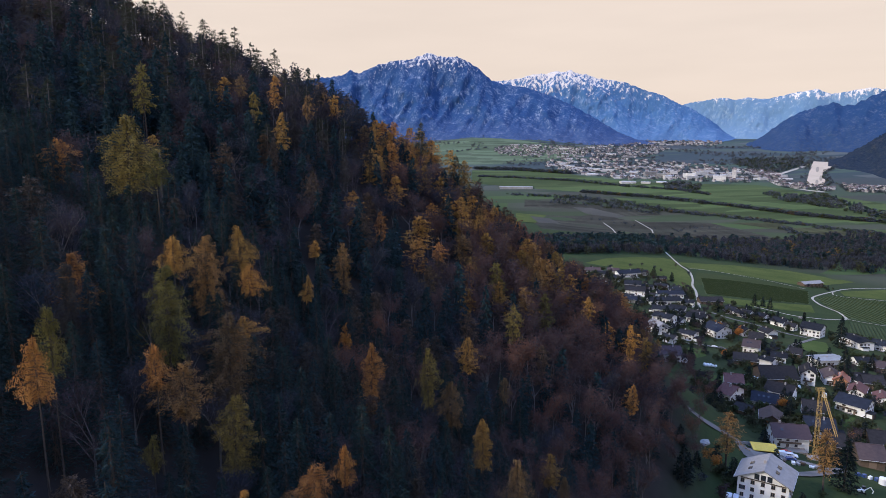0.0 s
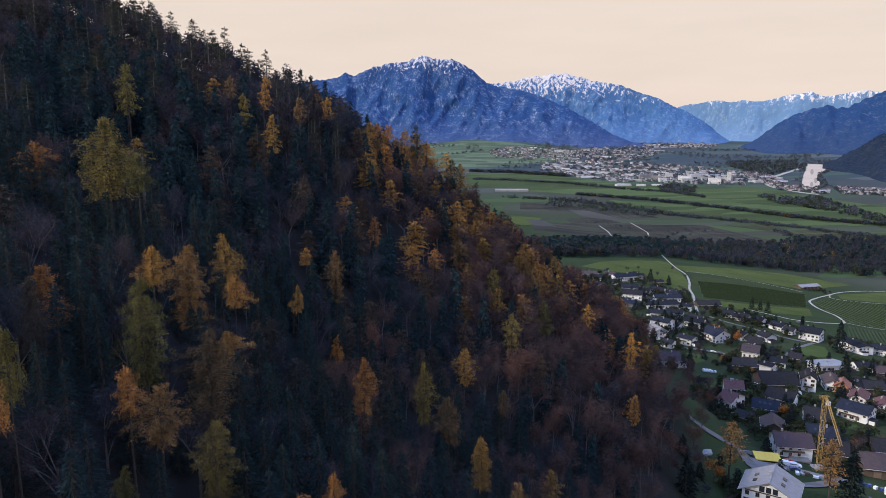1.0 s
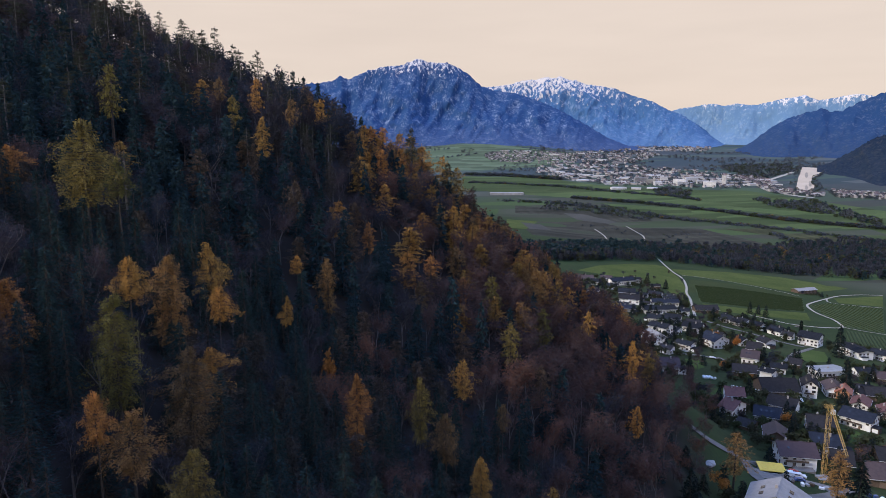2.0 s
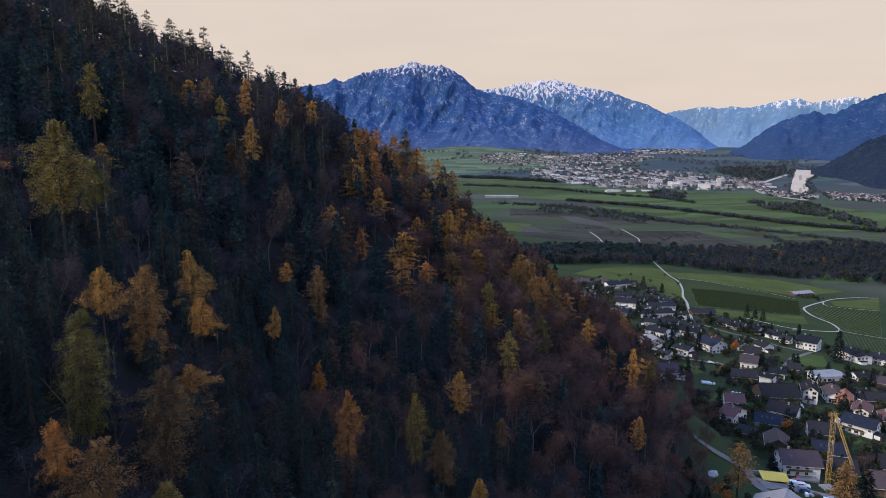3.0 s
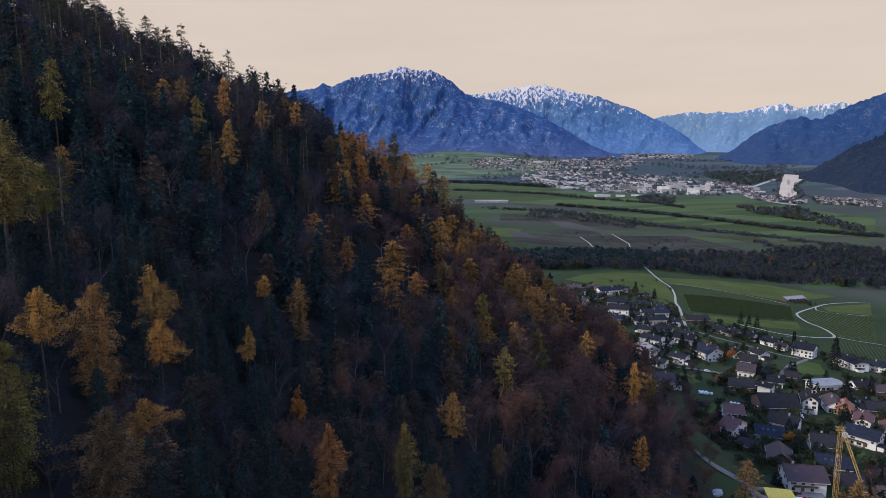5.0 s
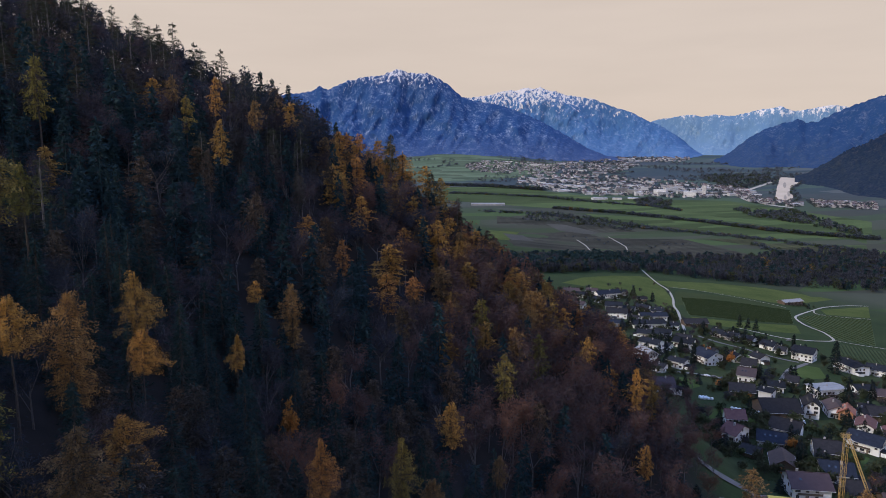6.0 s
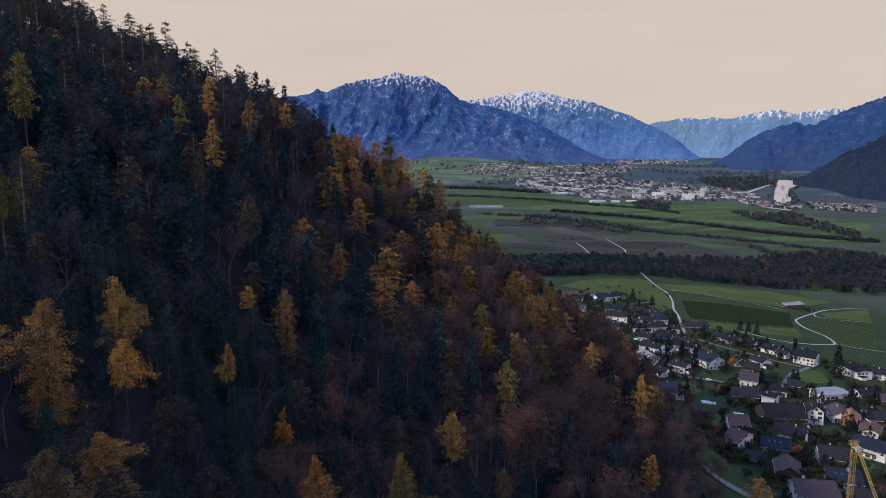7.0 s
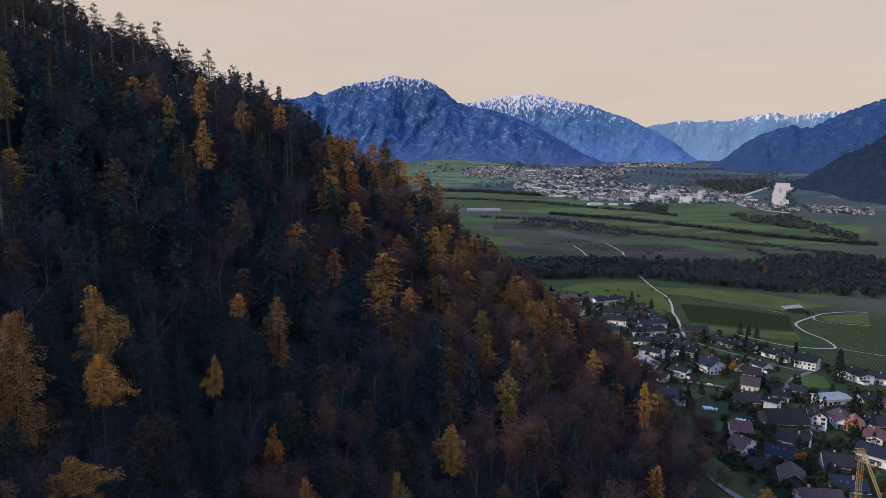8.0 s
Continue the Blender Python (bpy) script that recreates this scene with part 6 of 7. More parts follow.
    if wall != "wood":
        for side, (run_len, at) in enumerate(((w, lambda u, zz: (u, 0, zz)), (d, lambda u, zz: (w, u, zz)), (w, lambda u, zz: (w - u, d, zz)), (d, lambda u, zz: (0, d - u, zz)))):
            if side == 2:
                continue
            n = max(2, int(run_len / 3.1))
            for fl in range(floors):
                for k in range(n):
                    if rng.random() < 0.22:
                        continue
                    zz = 0.9 + fl * 2.7
                    wide, high = (1.1, 1.25) if rng.random() < 0.75 else (1.9, 1.35)
                    if zz + high < eaves - 0.1:
                        window(root, at(run_len * (k + 0.5) / n, zz), side, wide, high)
            if (side == 0) == (ridge == "g") and rise > 2.6:
                window(root, at(run_len / 2, eaves + 0.35), side, 1.1, 1.25)
        dx = w * rng.uniform(0.3, 0.7)
        box_part("door", root, FRAME, dx - 0.5, dx + 0.5, -0.08, 0.05, 0, 2.05, label="dark wooden front door")
        if floors > 1 and rng.random() < 0.7:
            slab = box_part("balcony", root, CONCRETE, w * 0.1, w * 0.75, -1.3, 0.0, 2.62, 2.78)
            box_part("railing", slab, WALLS["wood"], w * 0.1, w * 0.75, -1.34, -1.26, 2.78, 3.7)
    else:
        for k in range(max(1, int(w / 6))):
            u = w * (k + 0.5) / max(1, int(w / 6))
            box_part("barn_door", root, FRAME, u - 1.5, u + 1.5, -0.1, 0.05, 0, min(3.0, eaves - 0.4))
    look_word = {"white": "white-rendered", "grey": "grey-rendered", "wood": "dark weathered wooden", "orange": "ochre-rendered"}[wall]
    roof_word = {"slate": "slate-grey", "blueroof": "blue-grey", "dark": "dark old", "brown": "brown tiled", "maroon": "maroon tiled", "red": "red tiled",
                 "orange": "orange tiled", "metal": "grey sheet-metal", "grey": "pale grey"}[roof]
    kind = "barn" if wall == "wood" else "house"
    tagged(root, f"{look_word} village {kind} with a {roof_word} roof", kind, "buildings of the village")
    return root


for row in HOUSES_UPPER + HOUSES_LOWER:
    house(*row)

big = house(*BIG_HOUSE, -33, 16.6, 12.6, 8.2, 0.5, "g", "white", "grey")
for u in (6.2, 8.3, 10.4):
    box_part("gallery_window", big, GLASS, u - 0.8, u + 0.8, -0.12, 0.05, 8.4, 10.4, label="tall dark window in the gable")
for q, side in ((3.4, 1), (12.2, -1)):
    for u in (4.0, 8.5):
        roof_window = box_part("dormer_window", big, GLASS, -0.7, 0.7, -0.9, 0.9, -0.02, 0.22, label="dark roof window")
        roof_window.matrix_local = pose(q, u, 8.2 + 0.5 * (8.3 - abs(q - 8.3)) + 0.34, 0, -26.6 if q < 8.3 else 26.6, 0)
box_part("gable_board", big, WALLS["wood"], 1.0, 15.6, -0.30, -0.02, 7.9, 8.2, label="dark board under the gable")
tagged(big, "large white three-storey house with a pale grey roof")


# ---- yards: trees, bushes, hedges ----
for kind, x, y, h in YARD_CONIFERS + YARD_TREES + YARD_BUSHES:
    words = {"spruce": "dark green spruce standing in a village garden", "golden_larch": "tall golden larch standing beside the village houses", "bronze_larch": "tall bronze autumn larch standing beside the large house",
             "beech": "half-bare brown tree beside the village houses", "orange_tree": "small yellow-orange garden tree beside a house"}
    plant({"spruce": "garden_spruce", "beech": "rust_beech"}.get(kind, kind), x, y, h, label=words.get(kind, ""), group="trees of the village")

HOUSE_SPOTS = [(r[0], r[1], r[2], r[3], r[4]) for r in HOUSES_UPPER + HOUSES_LOWER] + [(*BIG_HOUSE, -33, 16.6, 14.0)]


def clear_of_houses(x, y, gap):
    for hx, hy, ang, w, d in HOUSE_SPOTS:
        c, s = math.cos(radians(ang)), math.sin(radians(ang))
        u, v = (x - hx) * c + (y - hy) * s, -(x - hx) * s + (y - hy) * c
        if -gap < u < max(w, 7) + gap and -gap < v < d + gap:
            return False
    return True


LANES = [smooth_line(r) for r in (ROAD_VILLAGE, ROAD_STREET, ROAD_FARM, ROAD_SITE, ROAD_HILL, ROAD_FORK)]


def off_lanes(x, y, gap=3.5):
    return all((x - p.x) ** 2 + (y - p.y) ** 2 > gap * gap for lane in LANES for p in lane)


rng = random.Random(77)
placed, SHRUBS = 0, []
while placed < 900:
    hx, hy, ang, w, d = HOUSE_SPOTS[rng.randrange(len(HOUSE_SPOTS))]
    t, far = rng.uniform(0, 6.28), rng.uniform(6, 26)
    x, y = hx + w / 2 + math.cos(t) * far, hy + d / 2 + math.sin(t) * far
    if not clear_of_houses(x, y, 2.2) or not off_lanes(x, y):
        continue
    pick = rng.random()
    if pick < 0.60:
        h = rng.uniform(2.5, 7.5)
        if COUNT.get("bush", 0) < 285:
            plant("bush", x, y, h, group="trees of the village")
        else:
            SHRUBS.append(("bush", x, y, h))
    elif pick < 0.78:
        plant("fruit", x, y, rng.uniform(4, 9), label="small half-bare garden tree beside a house", group="trees of the village")
    elif pick < 0.97:
        plant("garden_spruce", x, y, rng.uniform(6, 13), group="trees of the village")
    else:
        plant("orange_tree", x, y, rng.uniform(3, 6), label="small yellow-orange garden tree beside a house", group="trees of the village")
    placed += 1


joined("shrubbery", "dark green shrubs and low trees between the gardens", SHRUBS, [SHRUB],
       {"bush": ([light_shape(*broadleaf(680 + k, 6, 3.0, 200, 1.2, 1.3, 0.6), 6) for k in range(3)], 0)}, "shrubs")


def hedge(points, height):
    """A clipped hedge: a lumpy wall of leaves along a line."""
    rng = random.Random(int(points[0][0] * 10))
    v, f = [], []
    for p in smooth_line(points, 0.5):
        for _ in range(5):
            q = Vector((p.x + rng.gauss(0, 0.25), p.y + rng.gauss(0, 0.25), ground(p.x, p.y) + rng.uniform(0.1, height)))
            sprig(v, f, q, Vector((rng.uniform(-1, 1), rng.uniform(-1, 1), rng.uniform(-0.3, 0.9))).normalized(), 0.7, rng)
    ob = new("hedge", mesh_of("hedge", v, f, SHRUB))
    return tagged(ob, "clipped dark green hedge along a garden", "hedge", "hedges of the village")


for lane, off in ((ROAD_VILLAGE, 4.2), (ROAD_STREET, -4.5)):
    hedge([(x + off * 0.4, y + off) for x, y in lane], 1.5)


# ---- wrapped bales, heaps ----
def bale(x, y, a, lift=0.0):
    v, f = [], []
    n = 12
    prof = [(0.0, -0.62), (0.5, -0.62), (0.6, -0.52), (0.62, 0.0), (0.6, 0.52), (0.5, 0.62), (0.0, 0.62)]
    for r, u in prof:
        for k in range(n):
            t = 6.2832 * k / n
            v.append(Vector((u, r * math.cos(t), 0.62 + r * math.sin(t) * 0.97)))
    for j in range(len(prof) - 1):
        for k in range(n):
            q = (k + 1) % n
            f.append((j * n + k, j * n + q, (j + 1) * n + q, (j + 1) * n + k))
    ob = new("wrapped_bale", mesh_of("wrapped_bale", v, f, FOIL))
    ob.matrix_basis = Matrix.LocRotScale((x, y, ground(x, y) + lift), Euler((0, 0, radians(a))), (1.5, 1.5, 1.5))
    return tagged(ob, "round silage bale wrapped in pale foil on the meadow", "bale", "wrapped bales")


for k in range(7):
    bale(SPOTS[0][0] - 4 + 2.2 * (k % 4), SPOTS[0][1] + 2.2 * (k // 4), 15 * k)
for k in range(16):
    bale(SPOTS[1][0] - 8 + 2.1 * (k % 8), SPOTS[1][1] - 1.0 * (k % 8) * 0.5 + 2.1 * (k // 8), 80)


def heap(name, x, y, r, h, mat, label, category):
    bm = bmesh.new()
    bmesh.ops.create_icosphere(bm, subdivisions=3, radius=1)
    for v in bm.verts:
        v.co *= 1 + 0.25 * noise.noise(v.co * 2.1 + Vector((x, y, 0)))
        v.co = Vector((v.co.x * r, v.co.y * r * 0.55, max(-0.3, v.co.z) * h))
    me = bpy.data.meshes.new(name)
    bm.to_mesh(me)
    bm.free()
    me.materials.append(mat)
    ob = new(name, me)
    ob.matrix_basis = pose(x, y, ground(x, y), 0, 0, 40)
    return tagged(ob, label, category)


def garden_hedges():
    """Short clipped hedges that part the gardens from one another."""
    rng = random.Random(31)
    for hx, hy, ang, w, d in HOUSE_SPOTS[:-1]:
        if rng.random() < 0.35:
            continue
        c, s = math.cos(radians(ang)), math.sin(radians(ang))
        v0 = rng.choice((-7.0, d + 5.5))
        line = [(hx + c * u - s * v0, hy + s * u + c * v0) for u in (-5.0, w * 0.5, w + 4.0)]
        if all(clear_of_houses(x, y, 1.0) and off_lanes(x, y, 4.0) for x, y in line):
            hedge(line, rng.uniform(1.1, 2.0))


garden_hedges()
heap("covered_heap", SPOTS[2][0], SPOTS[2][1], 5.5, 2.6, FOIL, "long heap under a pale crumpled tarpaulin", "heap")
heap("rubble_heap", SPOTS[7][0], SPOTS[7][1], 3.2, 1.3, CONCRETE, "heap of pale rubble beside the site road", "heap")


# ---- vehicles ----
def car(x, y, a, paint, truck=False):
    root = new("truck" if truck else "car")
    k = 1.35 if truck else 1.0
    v, f = [], []
    side = [(-2.1, 0.35), (2.1, 0.35), (2.15, 0.75), (1.2, 0.9), (0.6, 1.4), (-1.5, 1.42), (-2.1, 0.95)]
    for s in (-0.85, 0.85):
        v += [Vector((px, s * (0.86 if pz > 1.0 else 1), pz)) * k for px, pz in side]
    n = len(side)
    f = [tuple(range(n)), tuple(range(2 * n - 1, n - 1, -1))] + [(i, n + i, n + (i + 1) % n, (i + 1) % n) for i in range(n)]
    part("body", mesh_of("body", v, f, paint), root)
    gl = []
    gf = []
    box(gl, gf, -1.3 * k, 0.55 * k, -0.80 * k, 0.80 * k, 0.98 * k, 1.30 * k)
    part("windows", mesh_of("windows", [Vector(p) for p in gl], gf, GLASS), root, "dark car windows")
    for wx in (-1.3, 1.3):
        for wy in (-0.8, 0.8):
            tv, tf = [], []
            tube(tv, tf, Vector((wx, wy - 0.1, 0.32)) * k, Vector((wx, wy + 0.1, 0.32)) * k, 0.32 * k, 0.32 * k, 10)
            m = len(tv)
            tf += [tuple(range(m - 20, m - 10)), tuple(range(m - 10, m))]
            part("wheel", mesh_of("wheel", tv, tf, RUBBER), root)
    if truck:
        box_part("load_bed", root, WHITE, -5.6, -2.2, -1.1, 1.1, 0.8, 2.3)
    root.matrix_basis = pose(x, y, ground(x, y) + 0.42, 0, 0, a)
    word = ("white", "grey", "red", "blue")[CAR_PAINTS.index(paint)]
    return tagged(root, f"{word} parked {'truck with a load bed' if truck else 'car beside the road'}", "truck" if truck else "car", "vehicles")


car(*SPOTS[3], -15, CAR_PAINTS[0], True)
car(*SPOTS[4], -15, CAR_PAINTS[2])
car(*SPOTS[8], 160, CAR_PAINTS[1])
car(*SPOTS[12], -20, CAR_PAINTS[0])
car(*SPOTS[13], -20, CAR_PAINTS[3])
car(*SPOTS[11], 30, CAR_PAINTS[0])
car(SPOTS[13][0] - 6, SPOTS[13][1] + 1.5, -20, CAR_PAINTS[1])
car(SPOTS[15][0], SPOTS[15][1] - 3, -10, CAR_PAINTS[3])


# ---- building site with crane ----
def lattice(name, parent, a, b, w, mat, bays):
    """A square lattice girder from a to b."""
    v, f = [], []
    d = (b - a).normalized()
    u = d.cross(Vector((0.2, 1, 0.1))).normalized()
    t = d.cross(u)
    corner = [(u + t) * w, (u - t) * w, (-u - t) * w, (t - u) * w]
    for c in corner:
        tube(v, f, a + c, b + c, 0.08, 0.06, 4)
    for k in range(bays):
        p, q = a.lerp(b, k / bays), a.lerp(b, (k + 1) / bays)
        for i in range(4):
            tube(v, f, p + corner[i], q + corner[(i + 1) % 4], 0.035, 0.035, 3)
            tube(v, f, p + corner[i], p + corner[(i + 1) % 4], 0.035, 0.035, 3)
    return part(name, mesh_of(name, v, f, mat), parent)


crane = new("tower_crane")
cx, cy, tall = CRANE
cz = ground(cx, cy)
crane.location = (cx, cy, cz)
lattice("mast", crane, Vector((0, 0, 0.8)), Vector((0, 0, tall)), 0.75, YELLOW, 17)
lattice("jib", crane, Vector((0.6, 0, tall)), Vector(JIB_END), 0.38, YELLOW, 16)
lattice("top_frame", crane, Vector((-2.2, 0, tall + 0.2)), Vector((1.6, 0, tall + 0.2)), 0.6, YELLOW, 3)
box_part("cabin", crane, WHITE, 0.9, 2.3, -0.8, 0.8, tall - 3.4, tall - 1.6, label="white crane cabin")
box_part("counterweight", crane, CONCRETE, -2.4, 2.4, -2.2, 2.2, -0.5, 1.0, label="grey concrete ballast blocks")
cv, cf = [], []
tube(cv, cf, Vector((1.4, 0, tall + 0.4)), Vector(JIB_END) + Vector((0, 0, 0.6)), 0.05, 0.05, 4)
tube(cv, cf, Vector((-1.8, 0, tall)), Vector((-1.8, 0, 1.0)), 0.05, 0.05, 4)
part("cable", mesh_of("cable", cv, cf, RUBBER), crane)
tagged(crane, "yellow lattice tower crane with its jib folded down", "crane")

shell = new("building_shell")
sx, sy = SPOTS[5]
shell.matrix_basis = pose(sx - 4, sy - 1, ground(sx, sy) - 0.4, 0, 0, -14)
for x0, x1, y0, y1 in ((-7, 7, -5, -4.7), (-7, 7, 4.7, 5), (-7, -6.7, -4.7, 4.7), (6.7, 7, -4.7, 4.7), (-1.5, -1.2, -4.7, 4.7)):
    box_part("wall", shell, CONCRETE, x0, x1, y0, y1, -1.5, 2.8)
box_part("slab", shell, CONCRETE, -7, 7, -5, 5, -0.2, 0.05)
for k in range(7):
    box_part("formwork_panel", shell, SITE_YELLOW, -2.0 + 1.5 * k, -0.55 + 1.5 * k, -3.5, 4.9, 2.84, 3.1)
tagged(shell, "concrete building shell with yellow formwork panels on top", "building")
yard_corners = [(SPOTS[17][0] - 12, SPOTS[17][1] + 2), (SPOTS[17][0] + 22, SPOTS[17][1] - 6), (SPOTS[17][0] + 27, SPOTS[17][1] + 5), (SPOTS[17][0] - 8, SPOTS[17][1] + 14)]
field("pavement", yard_corners, GRAVEL, 0.2, "pale gravel yard of the building site")
for k in range(9):
    x, y = SPOTS[16][0] - 10 + 2.6 * k, SPOTS[16][1] + 2 + 1.2 * (k % 3)
    ob = box_part("building_material", None, (WHITE, CONCRETE, WALLS["wood"])[k % 3], -1.0, 1.0, -0.6, 0.6, 0, 0.7 + 0.3 * (k % 2))
    ob.matrix_basis = pose(x, y, ground(x, y) + 0.2, 0, 0, 25 * k)
    tagged(ob, "pallet of building material on the site yard", "pallet", "pallets on the site")




# ---- lawns between the gardens ----
for k, corners in enumerate((LAWN_A, LAWN_B, LAWN_C, LAWN_E, LAWN_F)):
    field("lawn_%d" % (k + 1), corners, LAWN, 0.12 + 0.01 * k, "green lawn between village gardens")


# ---- vans, digger and tanks by the large house ----
def van(x, y, a):
    root = new("van")
    side = [(-2.4, 0.4), (2.4, 0.4), (2.45, 1.0), (1.7, 1.15), (1.1, 1.95), (-2.3, 2.0), (-2.4, 1.0)]
    v = [Vector((px, s * (0.9 if pz > 1.2 else 0.98), pz)) for s in (-1, 1) for px, pz in side]
    n = len(side)
    f = [tuple(range(n)), tuple(range(2 * n - 1, n - 1, -1))] + [(i, n + i, n + (i + 1) % n, (i + 1) % n) for i in range(n)]
    part("body", mesh_of("body", v, f, CAR_PAINTS[0]), root)
    box_part("windscreen", root, GLASS, 1.2, 1.62, -0.8, 0.8, 1.25, 1.8, label="dark windscreen")
    for wx in (-1.5, 1.5):
        for wy in (-0.9, 0.9):
            tv, tf = [], []
            tube(tv, tf, Vector((wx, wy - 0.12, 0.35)), Vector((wx, wy + 0.12, 0.35)), 0.35, 0.35, 10)
            tf += [tuple(range(10)), tuple(range(10, 20))]
            part("wheel", mesh_of("wheel", tv, tf, RUBBER), root)
    root.matrix_basis = pose(x, y, ground(x, y) + 0.1, 0, 0, a)
    return tagged(root, "white van parked beside the large house", "van", "vehicles")


van(*FRONT_YARD[0], 62)
van(*FRONT_YARD[1], 62)
digger = new("excavator")
for wy in (-0.9, 0.9):
    box_part("track", digger, RUBBER, -1.3, 1.3, wy - 0.25, wy + 0.25, 0, 0.6)
box_part("body", digger, WHITE, -1.6, 0.7, -1.0, 1.0, 0.7, 1.5)
box_part("cabin", digger, GLASS, 0.0, 1.2, -0.1, 1.0, 1.52, 2.6, label="dark glazed cabin")
bv, bf = [], []
for a, b in ((Vector((0.7, -0.4, 1.2)), Vector((2.6, -0.4, 3.0))), (Vector((2.6, -0.4, 3.0)), Vector((3.8, -0.4, 1.4))), (Vector((3.8, -0.4, 1.4)), Vector((3.4, -0.4, 0.5)))):
    tube(bv, bf, a, b, 0.22, 0.16, 4)
part("boom", mesh_of("boom", bv, bf, WHITE), digger)
digger.matrix_basis = pose(*FRONT_YARD[2], ground(*FRONT_YARD[2]), 0, 0, -20)
tagged(digger, "white tracked excavator standing on a gravel yard", "excavator", "vehicles")
tank = new("water_tank")
tv, tf = [], []
for r, zz in ((1.5, 0.0), (1.5, 2.8), (1.35, 3.05), (0.0, 3.15)):
    tv += [Vector((r * math.cos(6.2832 * k / 20), r * math.sin(6.2832 * k / 20), zz)) for k in range(20)]
tf = [(20 * j + k, 20 * j + (k + 1) % 20, 20 * j + 20 + (k + 1) % 20, 20 * j + 20 + k) for j in range(3) for k in range(20)]
part("shell", mesh_of("shell", tv, tf, WHITE), tank)
tank.location = (*FRONT_YARD[3], ground(*FRONT_YARD[3]))
tagged(tank, "white cylindrical water tank beside a barn", "tank")
for k in range(5):
    x, y = FRONT_YARD[4][0] + 2.1 * k, FRONT_YARD[4][1] - 0.9 * k
    crate = box_part("crate", None, CAR_PAINTS[3] if k in (0, 1, 3) else WHITE, -0.8, 0.8, -0.6, 0.6, 0, 1.3 + 0.2 * (k % 2))
    crate.matrix_basis = pose(x, y, ground(x, y), 0, 0, 12 * k)
    tagged(crate, "blue storage crate beside a barn" if k in (0, 1, 3) else "white storage crate beside a barn", "crate", "crates by the barn")

# ---- vineyards ----
def inside(x, y, poly):
    hit = False
    for (x0, y0), (x1, y1) in zip(poly, poly[1:] + poly[:1]):
        if (y0 > y) != (y1 > y) and x < x0 + (y - y0) / (y1 - y0) * (x1 - x0):
            hit = not hit
    return hit


def vineyard(poly, dx, dy, gap):
    """Rows of vines across a field, each row a leafy wall on posts."""
    root = new("vineyard")
    d = Vector((dx, dy, 0)).normalized()
    n = Vector((-d.y, d.x, 0))
    mid = Vector((sum(p[0] for p in poly) / len(poly), sum(p[1] for p in poly) / len(poly), 0))
    rng = random.Random(9)
    for k in range(-90, 91):
        run = []
        for s in np.arange(-220, 221, 2.5):
            p = mid + n * (k * gap) + d * float(s)
            if inside(p.x, p.y, poly):
                run.append(p)
        if len(run) < 3:
            continue
        v, f = [], []
        for i, p in enumerate(run):
            z, w = ground(p.x, p.y), 0.36 + rng.uniform(-0.1, 0.1)
            top = 1.2 + rng.uniform(-0.2, 0.2)
            v += [p - n * w + Vector((0, 0, z)), p - n * w * 0.8 + Vector((0, 0, z + top)), p + n * w * 0.8 + Vector((0, 0, z + top * 0.95)), p + n * w + Vector((0, 0, z))]
            if i:
                a = 4 * i
                f += [(a - 4, a, a + 1, a - 3), (a - 3, a + 1, a + 2, a - 2), (a - 2, a + 2, a + 3, a - 1)]
        m = len(v)
        f += [(0, 1, 2, 3), (m - 1, m - 2, m - 3, m - 4)]
        part("trellis", mesh_of("trellis", v, f, VINE), root)
    return tagged(root, "vineyard of long dark green rows on a slope", "vineyard")


ROWS_DX, ROWS_DY = -55.0, -105.0
vineyard(FIELD_VINE_1, 100.0, -6.0, 4.4)
vineyard(FIELD_VINE_2, -6, -140, 7.5)
vineyard(FIELD_VINE_3, ROWS_DX, ROWS_DY, 3.2)
field("field_16", FIELD_VINE_3, VINE_SOIL, 0.2, "green vineyard ground below the track")


# ---- woods and hedgerows of the valley ----
def along(line, t):
    p = [Vector((x, y, 0)) for x, y in line]
    k = min(int(t * (len(p) - 1)), len(p) - 2)
    return p[k].lerp(p[k + 1], t * (len(p) - 1) - k)


def in_poly(poly, rng):
    while True:
        x, y = rng.uniform(min(p[0] for p in poly), max(p[0] for p in poly)), rng.uniform(min(p[1] for p in poly), max(p[1] for p in poly))
        if inside(x, y, poly):
            return x, y


def far_shape(seed, wide, count, size, cone):
    """A far tree of height one: a ragged crown of coarse leaf clumps, and a trunk."""
    rng = random.Random(seed)
    v, f = [], []
    for _ in range(count):
        z = rng.uniform(0.1, 1.0)
        r = wide * ((1 - z) if cone else math.sin(math.pi * min(0.97, z * 0.85 + 0.12))) * math.sqrt(rng.random())
        t = rng.uniform(0, 6.28)
        p = Vector((r * math.cos(t), r * math.sin(t), z * 0.9))
        sprig(v, f, p, Vector((math.cos(t), math.sin(t), rng.uniform(-0.4, 0.8))).normalized(), size * rng.uniform(0.6, 1.4), rng)
    k = len(v)
    v += [Vector((0.02, 0, -0.1)), Vector((-0.02, 0.02, -0.1)), Vector((-0.02, -0.02, -0.1)), Vector((0, 0, 0.8))]
    f += [(k, k + 1, k + 3), (k + 1, k + 2, k + 3), (k + 2, k, k + 3)]
    return np.array([tuple(p) for p in v]), np.array(f)


